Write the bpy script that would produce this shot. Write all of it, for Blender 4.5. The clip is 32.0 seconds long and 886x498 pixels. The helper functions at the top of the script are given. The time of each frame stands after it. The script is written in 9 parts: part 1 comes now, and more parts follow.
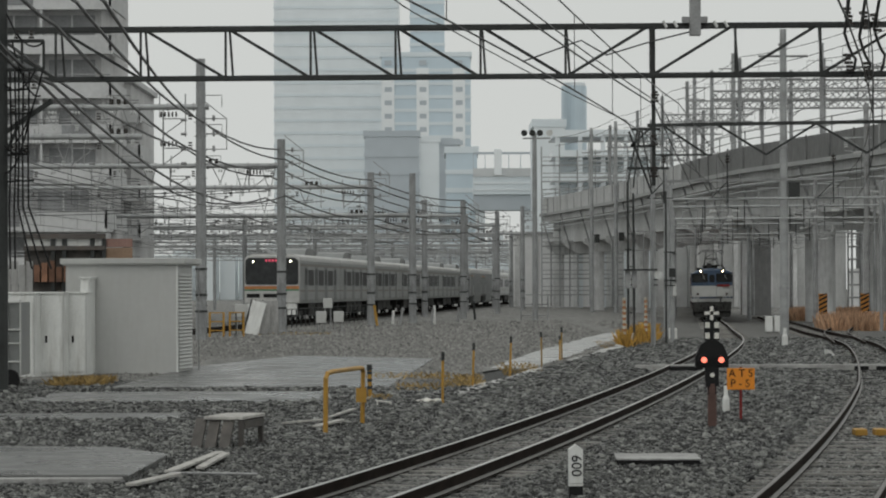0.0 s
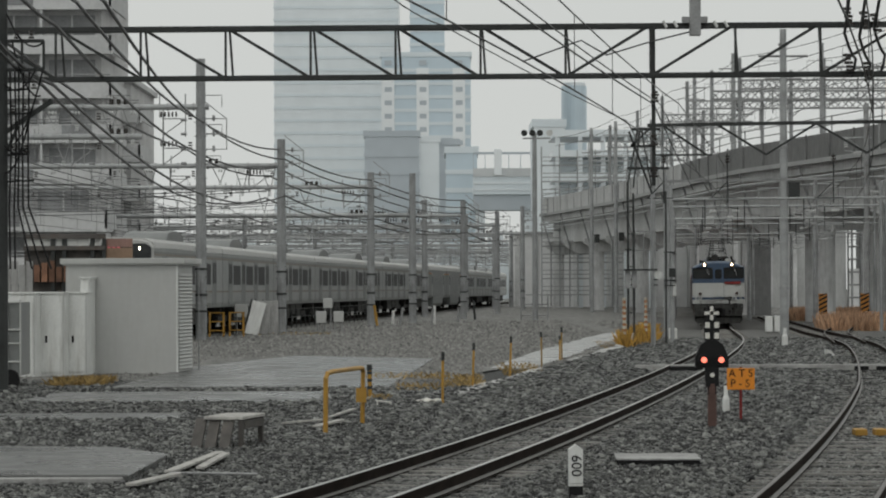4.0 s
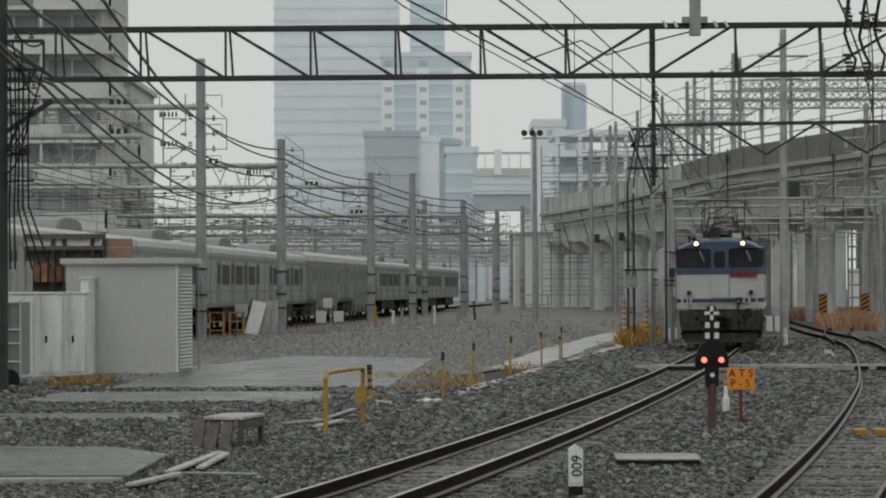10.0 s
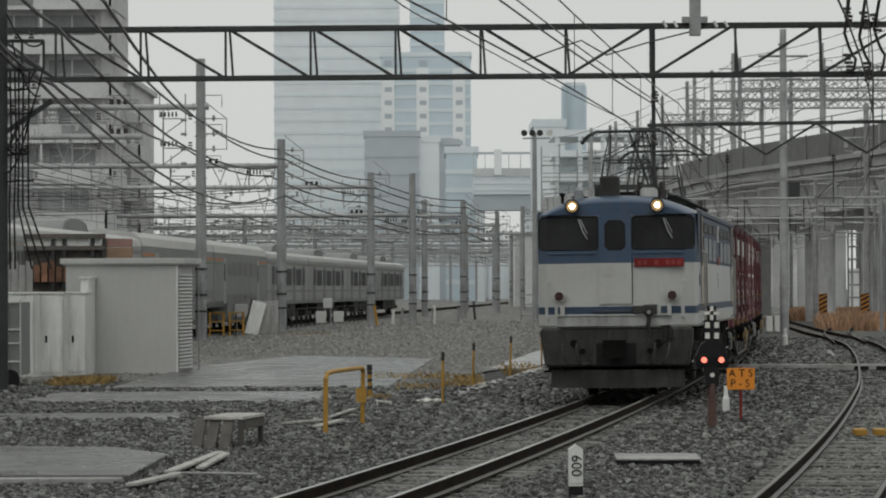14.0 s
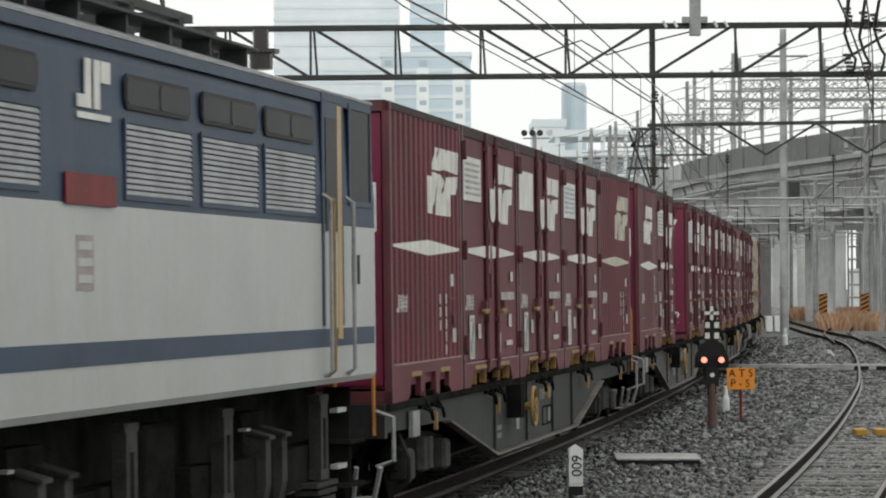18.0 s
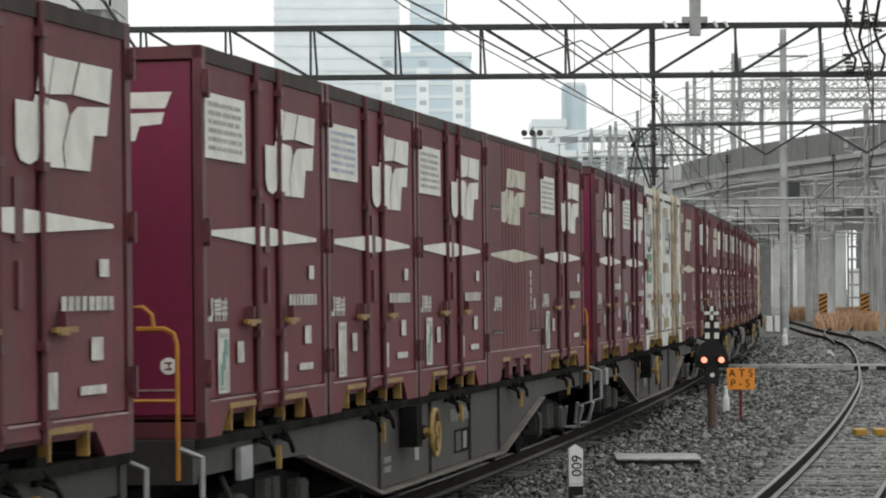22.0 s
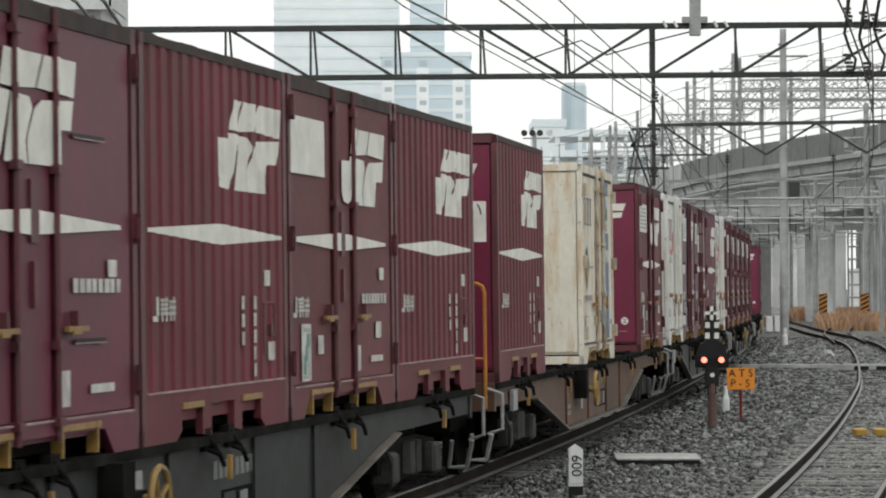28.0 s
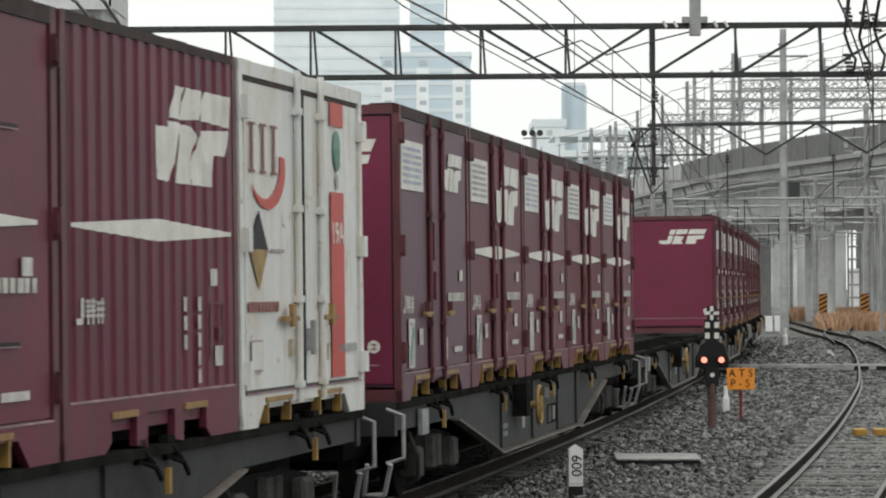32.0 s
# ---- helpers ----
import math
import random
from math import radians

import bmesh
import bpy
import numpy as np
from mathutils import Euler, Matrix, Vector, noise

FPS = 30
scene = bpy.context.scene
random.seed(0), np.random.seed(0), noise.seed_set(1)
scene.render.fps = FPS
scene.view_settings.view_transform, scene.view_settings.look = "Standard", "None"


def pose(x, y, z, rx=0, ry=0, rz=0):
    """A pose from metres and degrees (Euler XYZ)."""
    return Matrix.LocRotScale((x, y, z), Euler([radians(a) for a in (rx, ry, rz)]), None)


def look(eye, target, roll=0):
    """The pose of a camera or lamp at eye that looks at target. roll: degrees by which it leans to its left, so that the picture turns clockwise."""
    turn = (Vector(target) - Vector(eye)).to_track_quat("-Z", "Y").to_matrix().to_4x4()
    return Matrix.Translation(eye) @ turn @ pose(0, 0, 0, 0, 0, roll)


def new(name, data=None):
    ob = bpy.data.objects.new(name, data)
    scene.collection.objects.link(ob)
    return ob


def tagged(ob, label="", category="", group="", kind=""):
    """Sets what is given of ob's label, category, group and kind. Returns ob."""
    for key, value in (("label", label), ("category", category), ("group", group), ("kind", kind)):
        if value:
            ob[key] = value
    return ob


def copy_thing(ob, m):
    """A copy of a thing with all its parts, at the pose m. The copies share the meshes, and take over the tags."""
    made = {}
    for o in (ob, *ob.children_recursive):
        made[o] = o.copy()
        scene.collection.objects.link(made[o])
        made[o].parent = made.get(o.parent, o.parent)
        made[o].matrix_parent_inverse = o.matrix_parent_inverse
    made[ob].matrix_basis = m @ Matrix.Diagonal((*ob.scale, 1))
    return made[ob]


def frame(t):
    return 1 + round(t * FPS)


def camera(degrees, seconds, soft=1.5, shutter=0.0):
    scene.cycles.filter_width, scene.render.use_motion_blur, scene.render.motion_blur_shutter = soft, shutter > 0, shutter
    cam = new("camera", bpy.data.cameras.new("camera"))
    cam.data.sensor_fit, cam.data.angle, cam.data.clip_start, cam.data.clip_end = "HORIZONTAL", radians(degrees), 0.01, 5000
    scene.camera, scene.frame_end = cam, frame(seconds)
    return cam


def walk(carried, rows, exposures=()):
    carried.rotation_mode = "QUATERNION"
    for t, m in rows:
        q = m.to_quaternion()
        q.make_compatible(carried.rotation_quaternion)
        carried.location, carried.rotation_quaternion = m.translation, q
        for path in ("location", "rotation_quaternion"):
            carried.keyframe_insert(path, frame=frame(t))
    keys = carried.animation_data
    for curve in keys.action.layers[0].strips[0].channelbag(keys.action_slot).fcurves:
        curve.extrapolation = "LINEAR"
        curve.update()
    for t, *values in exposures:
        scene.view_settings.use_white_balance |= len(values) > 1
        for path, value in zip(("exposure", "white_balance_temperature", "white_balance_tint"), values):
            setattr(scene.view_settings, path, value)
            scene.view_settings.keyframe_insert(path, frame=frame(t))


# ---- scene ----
cam = camera(16.264, 32.0, soft=2.0, shutter=0.12)
EYE = Vector((0.0, 0.0, 1.953))
AIM = look(EYE, EYE + Vector((0, math.cos(radians(0.741)), math.sin(radians(0.741)))), roll=-0.21)
walk(cam, [(0, AIM), (32, AIM)],
     exposures=[(0, 0.05), (13, 0.05), (14.5, 0.1), (16.5, 0.42), (17.2, 0.63), (18, 0.76), (20, 0.82), (29.2, 0.82), (30, 0.7), (31.2, 0.74), (32, 0.76)])

# ---- sky and light: a rainy overcast day ----
SKY = bpy.data.worlds.new("overcast_sky")
scene.world = SKY
SKY.use_nodes = True
wn, wl = SKY.node_tree.nodes, SKY.node_tree.links
bg = wn["Background"]
sky = wn.new("ShaderNodeTexSky")
sky.sky_type, sky.sun_disc = "NISHITA", False
sky.sun_elevation, sky.sun_rotation = radians(50), radians(200)
sky.air_density, sky.dust_density, sky.ozone_density = 2.0, 6.0, 1.0
dim = wn.new("ShaderNodeHueSaturation")
dim.inputs["Saturation"].default_value, dim.inputs["Value"].default_value = 0.1, 0.35
wl.new(sky.outputs[0], dim.inputs["Color"])
veil = wn.new("ShaderNodeMixRGB")
veil.inputs["Fac"].default_value = 0.88
veil.inputs["Color2"].default_value = (6.55, 6.75, 6.55, 1)
wl.new(dim.outputs[0], veil.inputs["Color1"])
wl.new(veil.outputs[0], bg.inputs["Color"])
bg.inputs["Strength"].default_value = 0.1
SUN = new("sun", bpy.data.lights.new("sun", "SUN"))
SUN.data.energy, SUN.data.angle, SUN.data.color = 0.6, radians(60), (1.0, 0.98, 0.95)
SUN.matrix_world = look((0, 0, 50), (8, 30, 0))


# ---- materials ----
def material(name, color, rough=0.6, metal=0.0, var=0.25, scale=3.0, bump=0.0, bump_scale=40.0, streak=0.0,
             stain=None, glow=0.0, per_piece=0.0, island=0.0, wet=0.0, spec=0.5, sharp=0.0, chips=None):
    """A surface with large and fine variation, vertical run-off streaks, stains and relief."""
    m = bpy.data.materials.new(name)
    m.use_nodes = True
    n, l = m.node_tree.nodes, m.node_tree.links
    p = n["Principled BSDF"]
    p.inputs["Metallic"].default_value = metal
    p.inputs["Roughness"].default_value = rough
    p.inputs["Specular IOR Level"].default_value = spec
    tc = n.new("ShaderNodeTexCoord")
    big = n.new("ShaderNodeTexNoise")
    big.inputs["Scale"].default_value, big.inputs["Detail"].default_value = scale, 6
    l.new(tc.outputs["Object"], big.inputs["Vector"])
    fine = n.new("ShaderNodeTexNoise")
    fine.inputs["Scale"].default_value, fine.inputs["Detail"].default_value = scale * 14, 3
    l.new(tc.outputs["Object"], fine.inputs["Vector"])
    both = n.new("ShaderNodeMath")
    both.operation = "MULTIPLY_ADD"
    both.inputs[1].default_value = 0.45
    l.new(fine.outputs["Fac"], both.inputs[0])
    l.new(big.outputs["Fac"], both.inputs[2])
    ramp = n.new("ShaderNodeMapRange")
    ramp.inputs["From Min"].default_value, ramp.inputs["From Max"].default_value = 0.5, 0.95
    ramp.inputs["To Min"].default_value, ramp.inputs["To Max"].default_value = 1 - var, 1 + var
    l.new(both.outputs[0], ramp.inputs["Value"])
    value = ramp.outputs[0]

    def times(a, b):
        x = n.new("ShaderNodeMath")
        x.operation = "MULTIPLY"
        l.new(a, x.inputs[0])
        l.new(b, x.inputs[1])
        return x.outputs[0]

    for amount, node, out in ((per_piece, "ShaderNodeObjectInfo", "Random"), (island, "ShaderNodeNewGeometry", "Random Per Island")):
        if amount:
            info = n.new(node)
            r = n.new("ShaderNodeMapRange")
            r.inputs["To Min"].default_value, r.inputs["To Max"].default_value = 1 - amount, 1 + amount
            source = info.outputs[out]
            if sharp and node.endswith("Geometry"):
                power = n.new("ShaderNodeMath")
                power.operation = "POWER"
                power.inputs[1].default_value = sharp
                l.new(source, power.inputs[0])
                source = power.outputs[0]
                r.inputs["To Min"].default_value, r.inputs["To Max"].default_value = 0.1, 4.6
            l.new(source, r.inputs["Value"])
            value = times(value, r.outputs[0])
    scaled = n.new("ShaderNodeVectorMath")
    scaled.operation = "SCALE"
    scaled.inputs[0].default_value = color
    l.new(value, scaled.inputs["Scale"])
    result = scaled.outputs[0]
    if stain:
        mapping = n.new("ShaderNodeMapping")
        mapping.inputs["Scale"].default_value = (2.2, 2.2, 0.35) if streak else (1, 1, 1)
        l.new(tc.outputs["Object"], mapping.inputs["Vector"])
        st = n.new("ShaderNodeTexNoise")
        st.inputs["Scale"].default_value, st.inputs["Detail"].default_value = 2.5, 8
        st.inputs["Roughness"].default_value = 0.65
        l.new(mapping.outputs[0], st.inputs["Vector"])
        mr = n.new("ShaderNodeMapRange")
        mr.inputs["From Min"].default_value, mr.inputs["From Max"].default_value = (0.47, 0.7) if streak else (0.5, 0.78)
        mr.inputs["To Max"].default_value = stain[3]
        l.new(st.outputs["Fac"], mr.inputs["Value"])
        mix = n.new("ShaderNodeMixRGB")
        l.new(mr.outputs[0], mix.inputs["Fac"])
        l.new(result, mix.inputs["Color1"])
        mix.inputs["Color2"].default_value = (*stain[:3], 1)
        result = mix.outputs[0]
    if chips:
        spots = n.new("ShaderNodeTexNoise")
        spots.inputs["Scale"].default_value, spots.inputs["Detail"].default_value = 7.0, 9
        spots.inputs["Roughness"].default_value = 0.72
        l.new(tc.outputs["Object"], spots.inputs["Vector"])
        cr = n.new("ShaderNodeMapRange")
        cr.inputs["From Min"].default_value, cr.inputs["From Max"].default_value = 0.6, 0.68
        cr.inputs["To Max"].default_value = chips[3]
        l.new(spots.outputs["Fac"], cr.inputs["Value"])
        cm = n.new("ShaderNodeMixRGB")
        l.new(cr.outputs[0], cm.inputs["Fac"])
        l.new(result, cm.inputs["Color1"])
        cm.inputs["Color2"].default_value = (*chips[:3], 1)
        result = cm.outputs[0]
    l.new(result, p.inputs["Base Color"])
    if wet:
        wr = n.new("ShaderNodeMapRange")
        wr.inputs["From Min"].default_value, wr.inputs["From Max"].default_value = 0.35, 0.65
        wr.inputs["To Min"].default_value, wr.inputs["To Max"].default_value = wet, rough
        l.new(big.outputs["Fac"], wr.inputs["Value"])
        l.new(wr.outputs[0], p.inputs["Roughness"])
    if bump:
        bt = n.new("ShaderNodeTexNoise")
        bt.inputs["Scale"].default_value, bt.inputs["Detail"].default_value = bump_scale, 4
        l.new(tc.outputs["Object"], bt.inputs["Vector"])
        b = n.new("ShaderNodeBump")
        b.inputs["Strength"].default_value, b.inputs["Distance"].default_value = bump, 0.02
        l.new(bt.outputs["Fac"], b.inputs["Height"])
        l.new(b.outputs[0], p.inputs["Normal"])
    if glow:
        p.inputs["Emission Color"].default_value = (*color, 1)
        p.inputs["Emission Strength"].default_value = glow
    return m


def glass(name, color=(0.01, 0.0115, 0.0115), rough=0.05):
    m = material(name, color, rough, 0.0, 0.3, 1.5)
    m.node_tree.nodes["Principled BSDF"].inputs["Specular IOR Level"].default_value = 0.2
    m.node_tree.nodes["Principled BSDF"].inputs["IOR"].default_value = 1.25
    return m


# base colour darkened to hold the shade in the gaps between the stones
BALLAST = material("ballast_gap_shade_ground", (0.017, 0.0175, 0.016), 0.75, var=0.6, scale=6, bump=1.0, bump_scale=18)
# same ballast without the gap shade, where no stones are strewn
FARBALLAST = material("distant_ballast", (0.085, 0.084, 0.078), 0.75, var=0.6, scale=1.2, bump=0.8, bump_scale=12, stain=(0.05, 0.046, 0.04, 0.6))
STONE = material("ballast_stone", (0.052, 0.0535, 0.0495), 0.38, var=0.45, scale=20, island=0.85, sharp=2.8, spec=0.4)
GRAVEL = material("fine_gravel", (0.15, 0.148, 0.138), 0.7, var=0.85, scale=1.6, bump=0.9, bump_scale=25, stain=(0.06, 0.057, 0.05, 0.75))
GRIT = material("yard_grit_stone", (0.16, 0.158, 0.148), 0.6, var=0.4, scale=8, island=0.6)
SLAB = material("wet_concrete", (0.084, 0.086, 0.083), 0.5, var=0.45, scale=0.8, bump=0.4, stain=(0.075, 0.075, 0.07, 0.85), wet=0.14)
PATH = material("pale_wet_path", (0.25, 0.252, 0.245), 0.5, var=0.35, scale=0.8, bump=0.3, stain=(0.13, 0.13, 0.12, 0.7), wet=0.2)
CONCRETE = material("weathered_concrete", (0.34, 0.34, 0.33), 0.75, var=0.25, scale=0.6, bump=0.3, streak=1, stain=(0.16, 0.155, 0.15, 0.7))
TROUGH = material("trough_concrete", (0.42, 0.42, 0.405), 0.6, var=0.3, scale=2, bump=0.3, per_piece=0.2, stain=(0.2, 0.19, 0.18, 0.7))
SLEEPER = material("sleeper_concrete", (0.2, 0.195, 0.18), 0.7, var=0.4, scale=5, bump=0.3, per_piece=0.4, stain=(0.06, 0.05, 0.042, 0.9))
RAIL = material("rail_rusty_side", (0.022, 0.017, 0.014), 0.9, 0.0, var=0.4, scale=2, spec=0.05)
RAILHEAD = material("rail_polished_head", (0.45, 0.445, 0.43), 0.3, 0.8, var=0.1, scale=4)
STEEL = material("galvanised_dull_steel", (0.31, 0.315, 0.315), 0.55, 0.3, var=0.3, scale=1.5, stain=(0.1, 0.09, 0.08, 0.6))
DARKSTEEL = material("dark_painted_steel", (0.048, 0.051, 0.05), 0.6, 0.0, var=0.3, scale=1.5, spec=0.2)
WIRE = material("wire_dark", (0.045, 0.047, 0.047), 0.5, 0.3, var=0.1)
INSUL = material("insulator_brown", (0.03, 0.025, 0.022), 0.25, var=0.2)
POLE = material("concrete_pole", (0.29, 0.298, 0.3), 0.7, var=0.25, scale=0.7, streak=1, stain=(0.13, 0.13, 0.13, 0.7))
SHED = material("shed_painted_sheet", (0.49, 0.495, 0.48), 0.5, var=0.06, scale=0.5, streak=1, stain=(0.42, 0.42, 0.4, 0.4))
WHITE = material("white_paint", (0.72, 0.73, 0.71), 0.45, var=0.1, scale=1.2, streak=1, stain=(0.42, 0.41, 0.38, 0.6))
YELLOW = material("yellow_paint_worn", (0.4, 0.22, 0.03), 0.5, var=0.25, scale=5, stain=(0.22, 0.12, 0.04, 0.8))
HANDLE = material("dull_gold_paint", (0.27, 0.155, 0.035), 0.5, var=0.35, scale=9, stain=(0.09, 0.05, 0.03, 0.8))
ORANGE = material("orange_paint", (0.75, 0.26, 0.02), 0.5, var=0.12, scale=4)
DULLYELLOW = material("dull_yellow_paint", (0.27, 0.17, 0.045), 0.55, var=0.35, scale=6, stain=(0.1, 0.06, 0.04, 0.8))
BLACK = material("black_paint", (0.012, 0.012, 0.0125), 0.55, var=0.2, spec=0.2)
RED = material("red_paint", (0.18, 0.016, 0.015), 0.5, var=0.25, spec=0.2, stain=(0.09, 0.02, 0.018, 0.6))
BLUE = material("loco_blue", (0.036, 0.07, 0.125), 0.35, var=0.12, scale=1.5, streak=1, stain=(0.07, 0.08, 0.1, 0.6))
SIDEBLUE = material("loco_side_blue", (0.038, 0.06, 0.1), 0.5, spec=0.22, var=0.18, scale=1.5, streak=1, stain=(0.06, 0.078, 0.105, 0.6))
CREAM = material("loco_pale_grey", (0.44, 0.445, 0.43), 0.4, var=0.08, scale=1.2, streak=1, stain=(0.4, 0.39, 0.36, 0.55))
ROOFGREY = material("loco_roof_grey", (0.27, 0.285, 0.3), 0.28, var=0.25, scale=2, stain=(0.06, 0.055, 0.05, 0.7))
UNDER = material("underframe_grime", (0.01, 0.0098, 0.0095), 0.85, var=0.5, scale=3, stain=(0.02, 0.018, 0.015, 0.7), spec=0.04)
APRON = material("apron_grime", (0.046, 0.046, 0.043), 0.7, var=0.45, scale=2, streak=1, spec=0.25, stain=(0.018, 0.017, 0.016, 0.85))
BANDDULL = material("train_band_dull", (0.26, 0.235, 0.2), 0.5, var=0.2)
BANDORANGE = material("train_band_orange", (0.42, 0.17, 0.06), 0.5, var=0.15)
DOORCREAM = material("cab_door_cream", (0.44, 0.445, 0.43), 0.45, var=0.15, stain=(0.3, 0.2, 0.09, 0.6))
GLASS = glass("dark_glass", (0.024, 0.025, 0.025), 0.12)
LENS = material("headlamp_lens", (0.6, 0.4, 0.18), 0.2, var=0.3, scale=30, glow=0.12)
BOGIE = material("bogie_grey_grime", (0.05, 0.049, 0.047), 0.7, var=0.5, scale=4, stain=(0.015, 0.014, 0.013, 0.85), spec=0.12)
DOORTAN = material("cab_door_tan", (0.48, 0.33, 0.16), 0.5, var=0.15, scale=3, stain=(0.3, 0.19, 0.09, 0.6))
LOUVRE = material("louvre_grey_blue", (0.27, 0.285, 0.295), 0.5, var=0.2, scale=3, stain=(0.07, 0.07, 0.07, 0.6))
BULB = material("headlamp_bulb", (1.0, 0.88, 0.68), 0.2, var=0.0, glow=14.0)
TRAINGLASS = material("train_window_dark", (0.045, 0.047, 0.048), 0.4, var=0.3, spec=0.12)
LOCOGLASS = material("loco_window_dark", (0.018, 0.019, 0.02), 0.4, var=0.3, spec=0.08)
DARKGRIME = material("black_oily_grime", (0.02, 0.0195, 0.0185), 0.95, var=0.5, scale=3, stain=(0.032, 0.029, 0.025, 0.6), spec=0.0)
DULLCREAM = material("dulled_pale_grey", (0.33, 0.333, 0.322), 0.55, var=0.25, scale=2, streak=1, stain=(0.13, 0.128, 0.12, 0.7))
BRIGHTSTEEL = material("worn_bright_step_edge", (0.5, 0.5, 0.49), 0.4, 0.3, var=0.2)
PALEINSUL = material("pale_porcelain", (0.5, 0.51, 0.5), 0.35, var=0.25, scale=6)
LED = material("sign_led_red", (0.6, 0.07, 0.12), 0.4, var=0.0, glow=0.5)
PALEWOOD = material("peeling_pale_board", (0.4, 0.39, 0.365), 0.7, var=0.3, scale=8, stain=(0.15, 0.14, 0.13, 0.8))
# wet dust on the rail foot, with its highlight painted into the pale colour
RAILFOOT = material("rail_foot_dust_and_light", (0.15, 0.145, 0.135), 0.45, var=0.35, scale=3)
OLDRAIL = material("rail_dull_head", (0.11, 0.1, 0.092), 0.4, 0.6, var=0.2, scale=4)
PIPE = material("pale_pipe_beam", (0.34, 0.35, 0.35), 0.5, 0.2, var=0.2, scale=1.5, stain=(0.2, 0.2, 0.19, 0.6))
TAIL = material("tail_lamp_red", (0.035, 0.008, 0.008), 0.15, var=0.1)
REDGLOW = material("signal_lamp_red", (1.0, 0.2, 0.13), 0.3, var=0.0, glow=1.5)
RUSTCHIP = (0.09, 0.045, 0.028)
MAROON = material("container_maroon", (0.135, 0.025, 0.036), 0.6, spec=0.25, var=0.24, scale=1.3, streak=1, stain=(0.1, 0.046, 0.042, 0.75), per_piece=0.06, chips=(*RUSTCHIP, 0.5))
BROWNED = material("container_browned_maroon", (0.15, 0.05, 0.057), 0.65, spec=0.2, var=0.22, scale=1.1, streak=1, stain=(0.115, 0.066, 0.064, 0.75), per_piece=0.06, chips=(*RUSTCHIP, 0.6))
WINE = material("container_wine_maroon", (0.125, 0.019, 0.04), 0.5, spec=0.3, var=0.2, scale=1.2, streak=1, stain=(0.085, 0.03, 0.036, 0.7), per_piece=0.06, chips=(*RUSTCHIP, 0.4))
CRIMSON = material("container_end_crimson", (0.15, 0.01, 0.042), 0.45, var=0.16, scale=1.3, streak=1, stain=(0.1, 0.02, 0.03, 0.6), chips=(0.08, 0.03, 0.03, 0.3))
PURPLE = material("container_purple_maroon", (0.098, 0.03, 0.058), 0.5, var=0.15, scale=1.3, streak=1, stain=(0.075, 0.032, 0.045, 0.6))
ROOFEDGE = material("container_roof_edge_grime", (0.045, 0.033, 0.031), 0.7, var=0.4, scale=4, stain=(0.09, 0.04, 0.03, 0.7), spec=0.2)
POCKETDARK = material("fork_pocket_shade", (0.02, 0.017, 0.016), 0.9, var=0.3, spec=0.05)
PALELINE = material("worn_edge_pale", (0.3, 0.2, 0.2), 0.6, var=0.4, scale=6, stain=(0.13, 0.05, 0.05, 0.8))
TRIM = material("container_dark_trim", (0.095, 0.019, 0.026), 0.55, var=0.3, scale=3, stain=(0.05, 0.04, 0.035, 0.7))
SIGNWHITE = material("sticker_white", (0.68, 0.67, 0.62), 0.5, var=0.12, scale=4, stain=(0.4, 0.36, 0.3, 0.55))
LOGOCREAM = material("logo_yellowed", (0.5, 0.475, 0.4), 0.55, var=0.2, scale=4, stain=(0.35, 0.25, 0.14, 0.7))
STICKER = material("worn_sticker", (0.5, 0.48, 0.45), 0.55, var=0.35, scale=7, stain=(0.2, 0.12, 0.11, 0.6))
GREYINK = material("grey_print", (0.33, 0.28, 0.28), 0.6, var=0.2, scale=6)
JWHITE = material("reefer_white", (0.655, 0.66, 0.64), 0.45, var=0.1, scale=1, streak=1, stain=(0.5, 0.41, 0.28, 0.65), chips=(0.25, 0.11, 0.045, 0.85))
JBEIGE = material("reefer_rust_stained_beige", (0.66, 0.63, 0.54), 0.5, var=0.1, scale=0.8, streak=1, stain=(0.45, 0.27, 0.11, 1.0), chips=(0.28, 0.13, 0.05, 0.8))
RUSTROD = material("rusty_cream_rod", (0.46, 0.4, 0.31), 0.6, var=0.35, scale=5, streak=1, stain=(0.17, 0.085, 0.04, 1.0))
POSTRED = material("red_brown_stripe", (0.33, 0.075, 0.035), 0.5, var=0.2, scale=3)
POSTBROWN = material("faded_orange_brown_band", (0.32, 0.14, 0.06), 0.6, var=0.2)
REDBROWN = material("red_brown_print", (0.2, 0.06, 0.05), 0.5, var=0.15)
PLATEINK = material("faded_red_relief", (0.225, 0.027, 0.025), 0.5, var=0.2)
NAVY = material("navy_print", (0.04, 0.05, 0.075), 0.5, var=0.15)
STRIPEBLUE = material("blue_print", (0.05, 0.11, 0.22), 0.5, var=0.15)
STRIPERED = material("red_print", (0.5, 0.05, 0.035), 0.5, var=0.15)
GREEN = material("green_print", (0.06, 0.2, 0.11), 0.5, var=0.15)
PALEINK = material("pale_grey_print", (0.34, 0.34, 0.33), 0.6, var=0.25, scale=6)
FADEDBLUE = material("faded_blue_print", (0.36, 0.4, 0.5), 0.6, var=0.25, scale=6)
TEAL = material("teal_print", (0.1, 0.25, 0.22), 0.5, var=0.2)
NOTICEINK = material("blue_grey_print", (0.07, 0.09, 0.12), 0.5, var=0.15)
WAGONINK = material("dull_wagon_print", (0.19, 0.195, 0.19), 0.6, var=0.4, scale=5, stain=(0.05, 0.05, 0.048, 0.8))
WAGONGREY = material("wagon_blue_grey", (0.026, 0.028, 0.0275), 0.6, var=0.45, scale=0.7, spec=0.25, stain=(0.01, 0.0095, 0.009, 1.0), chips=(0.05, 0.035, 0.02, 0.5))
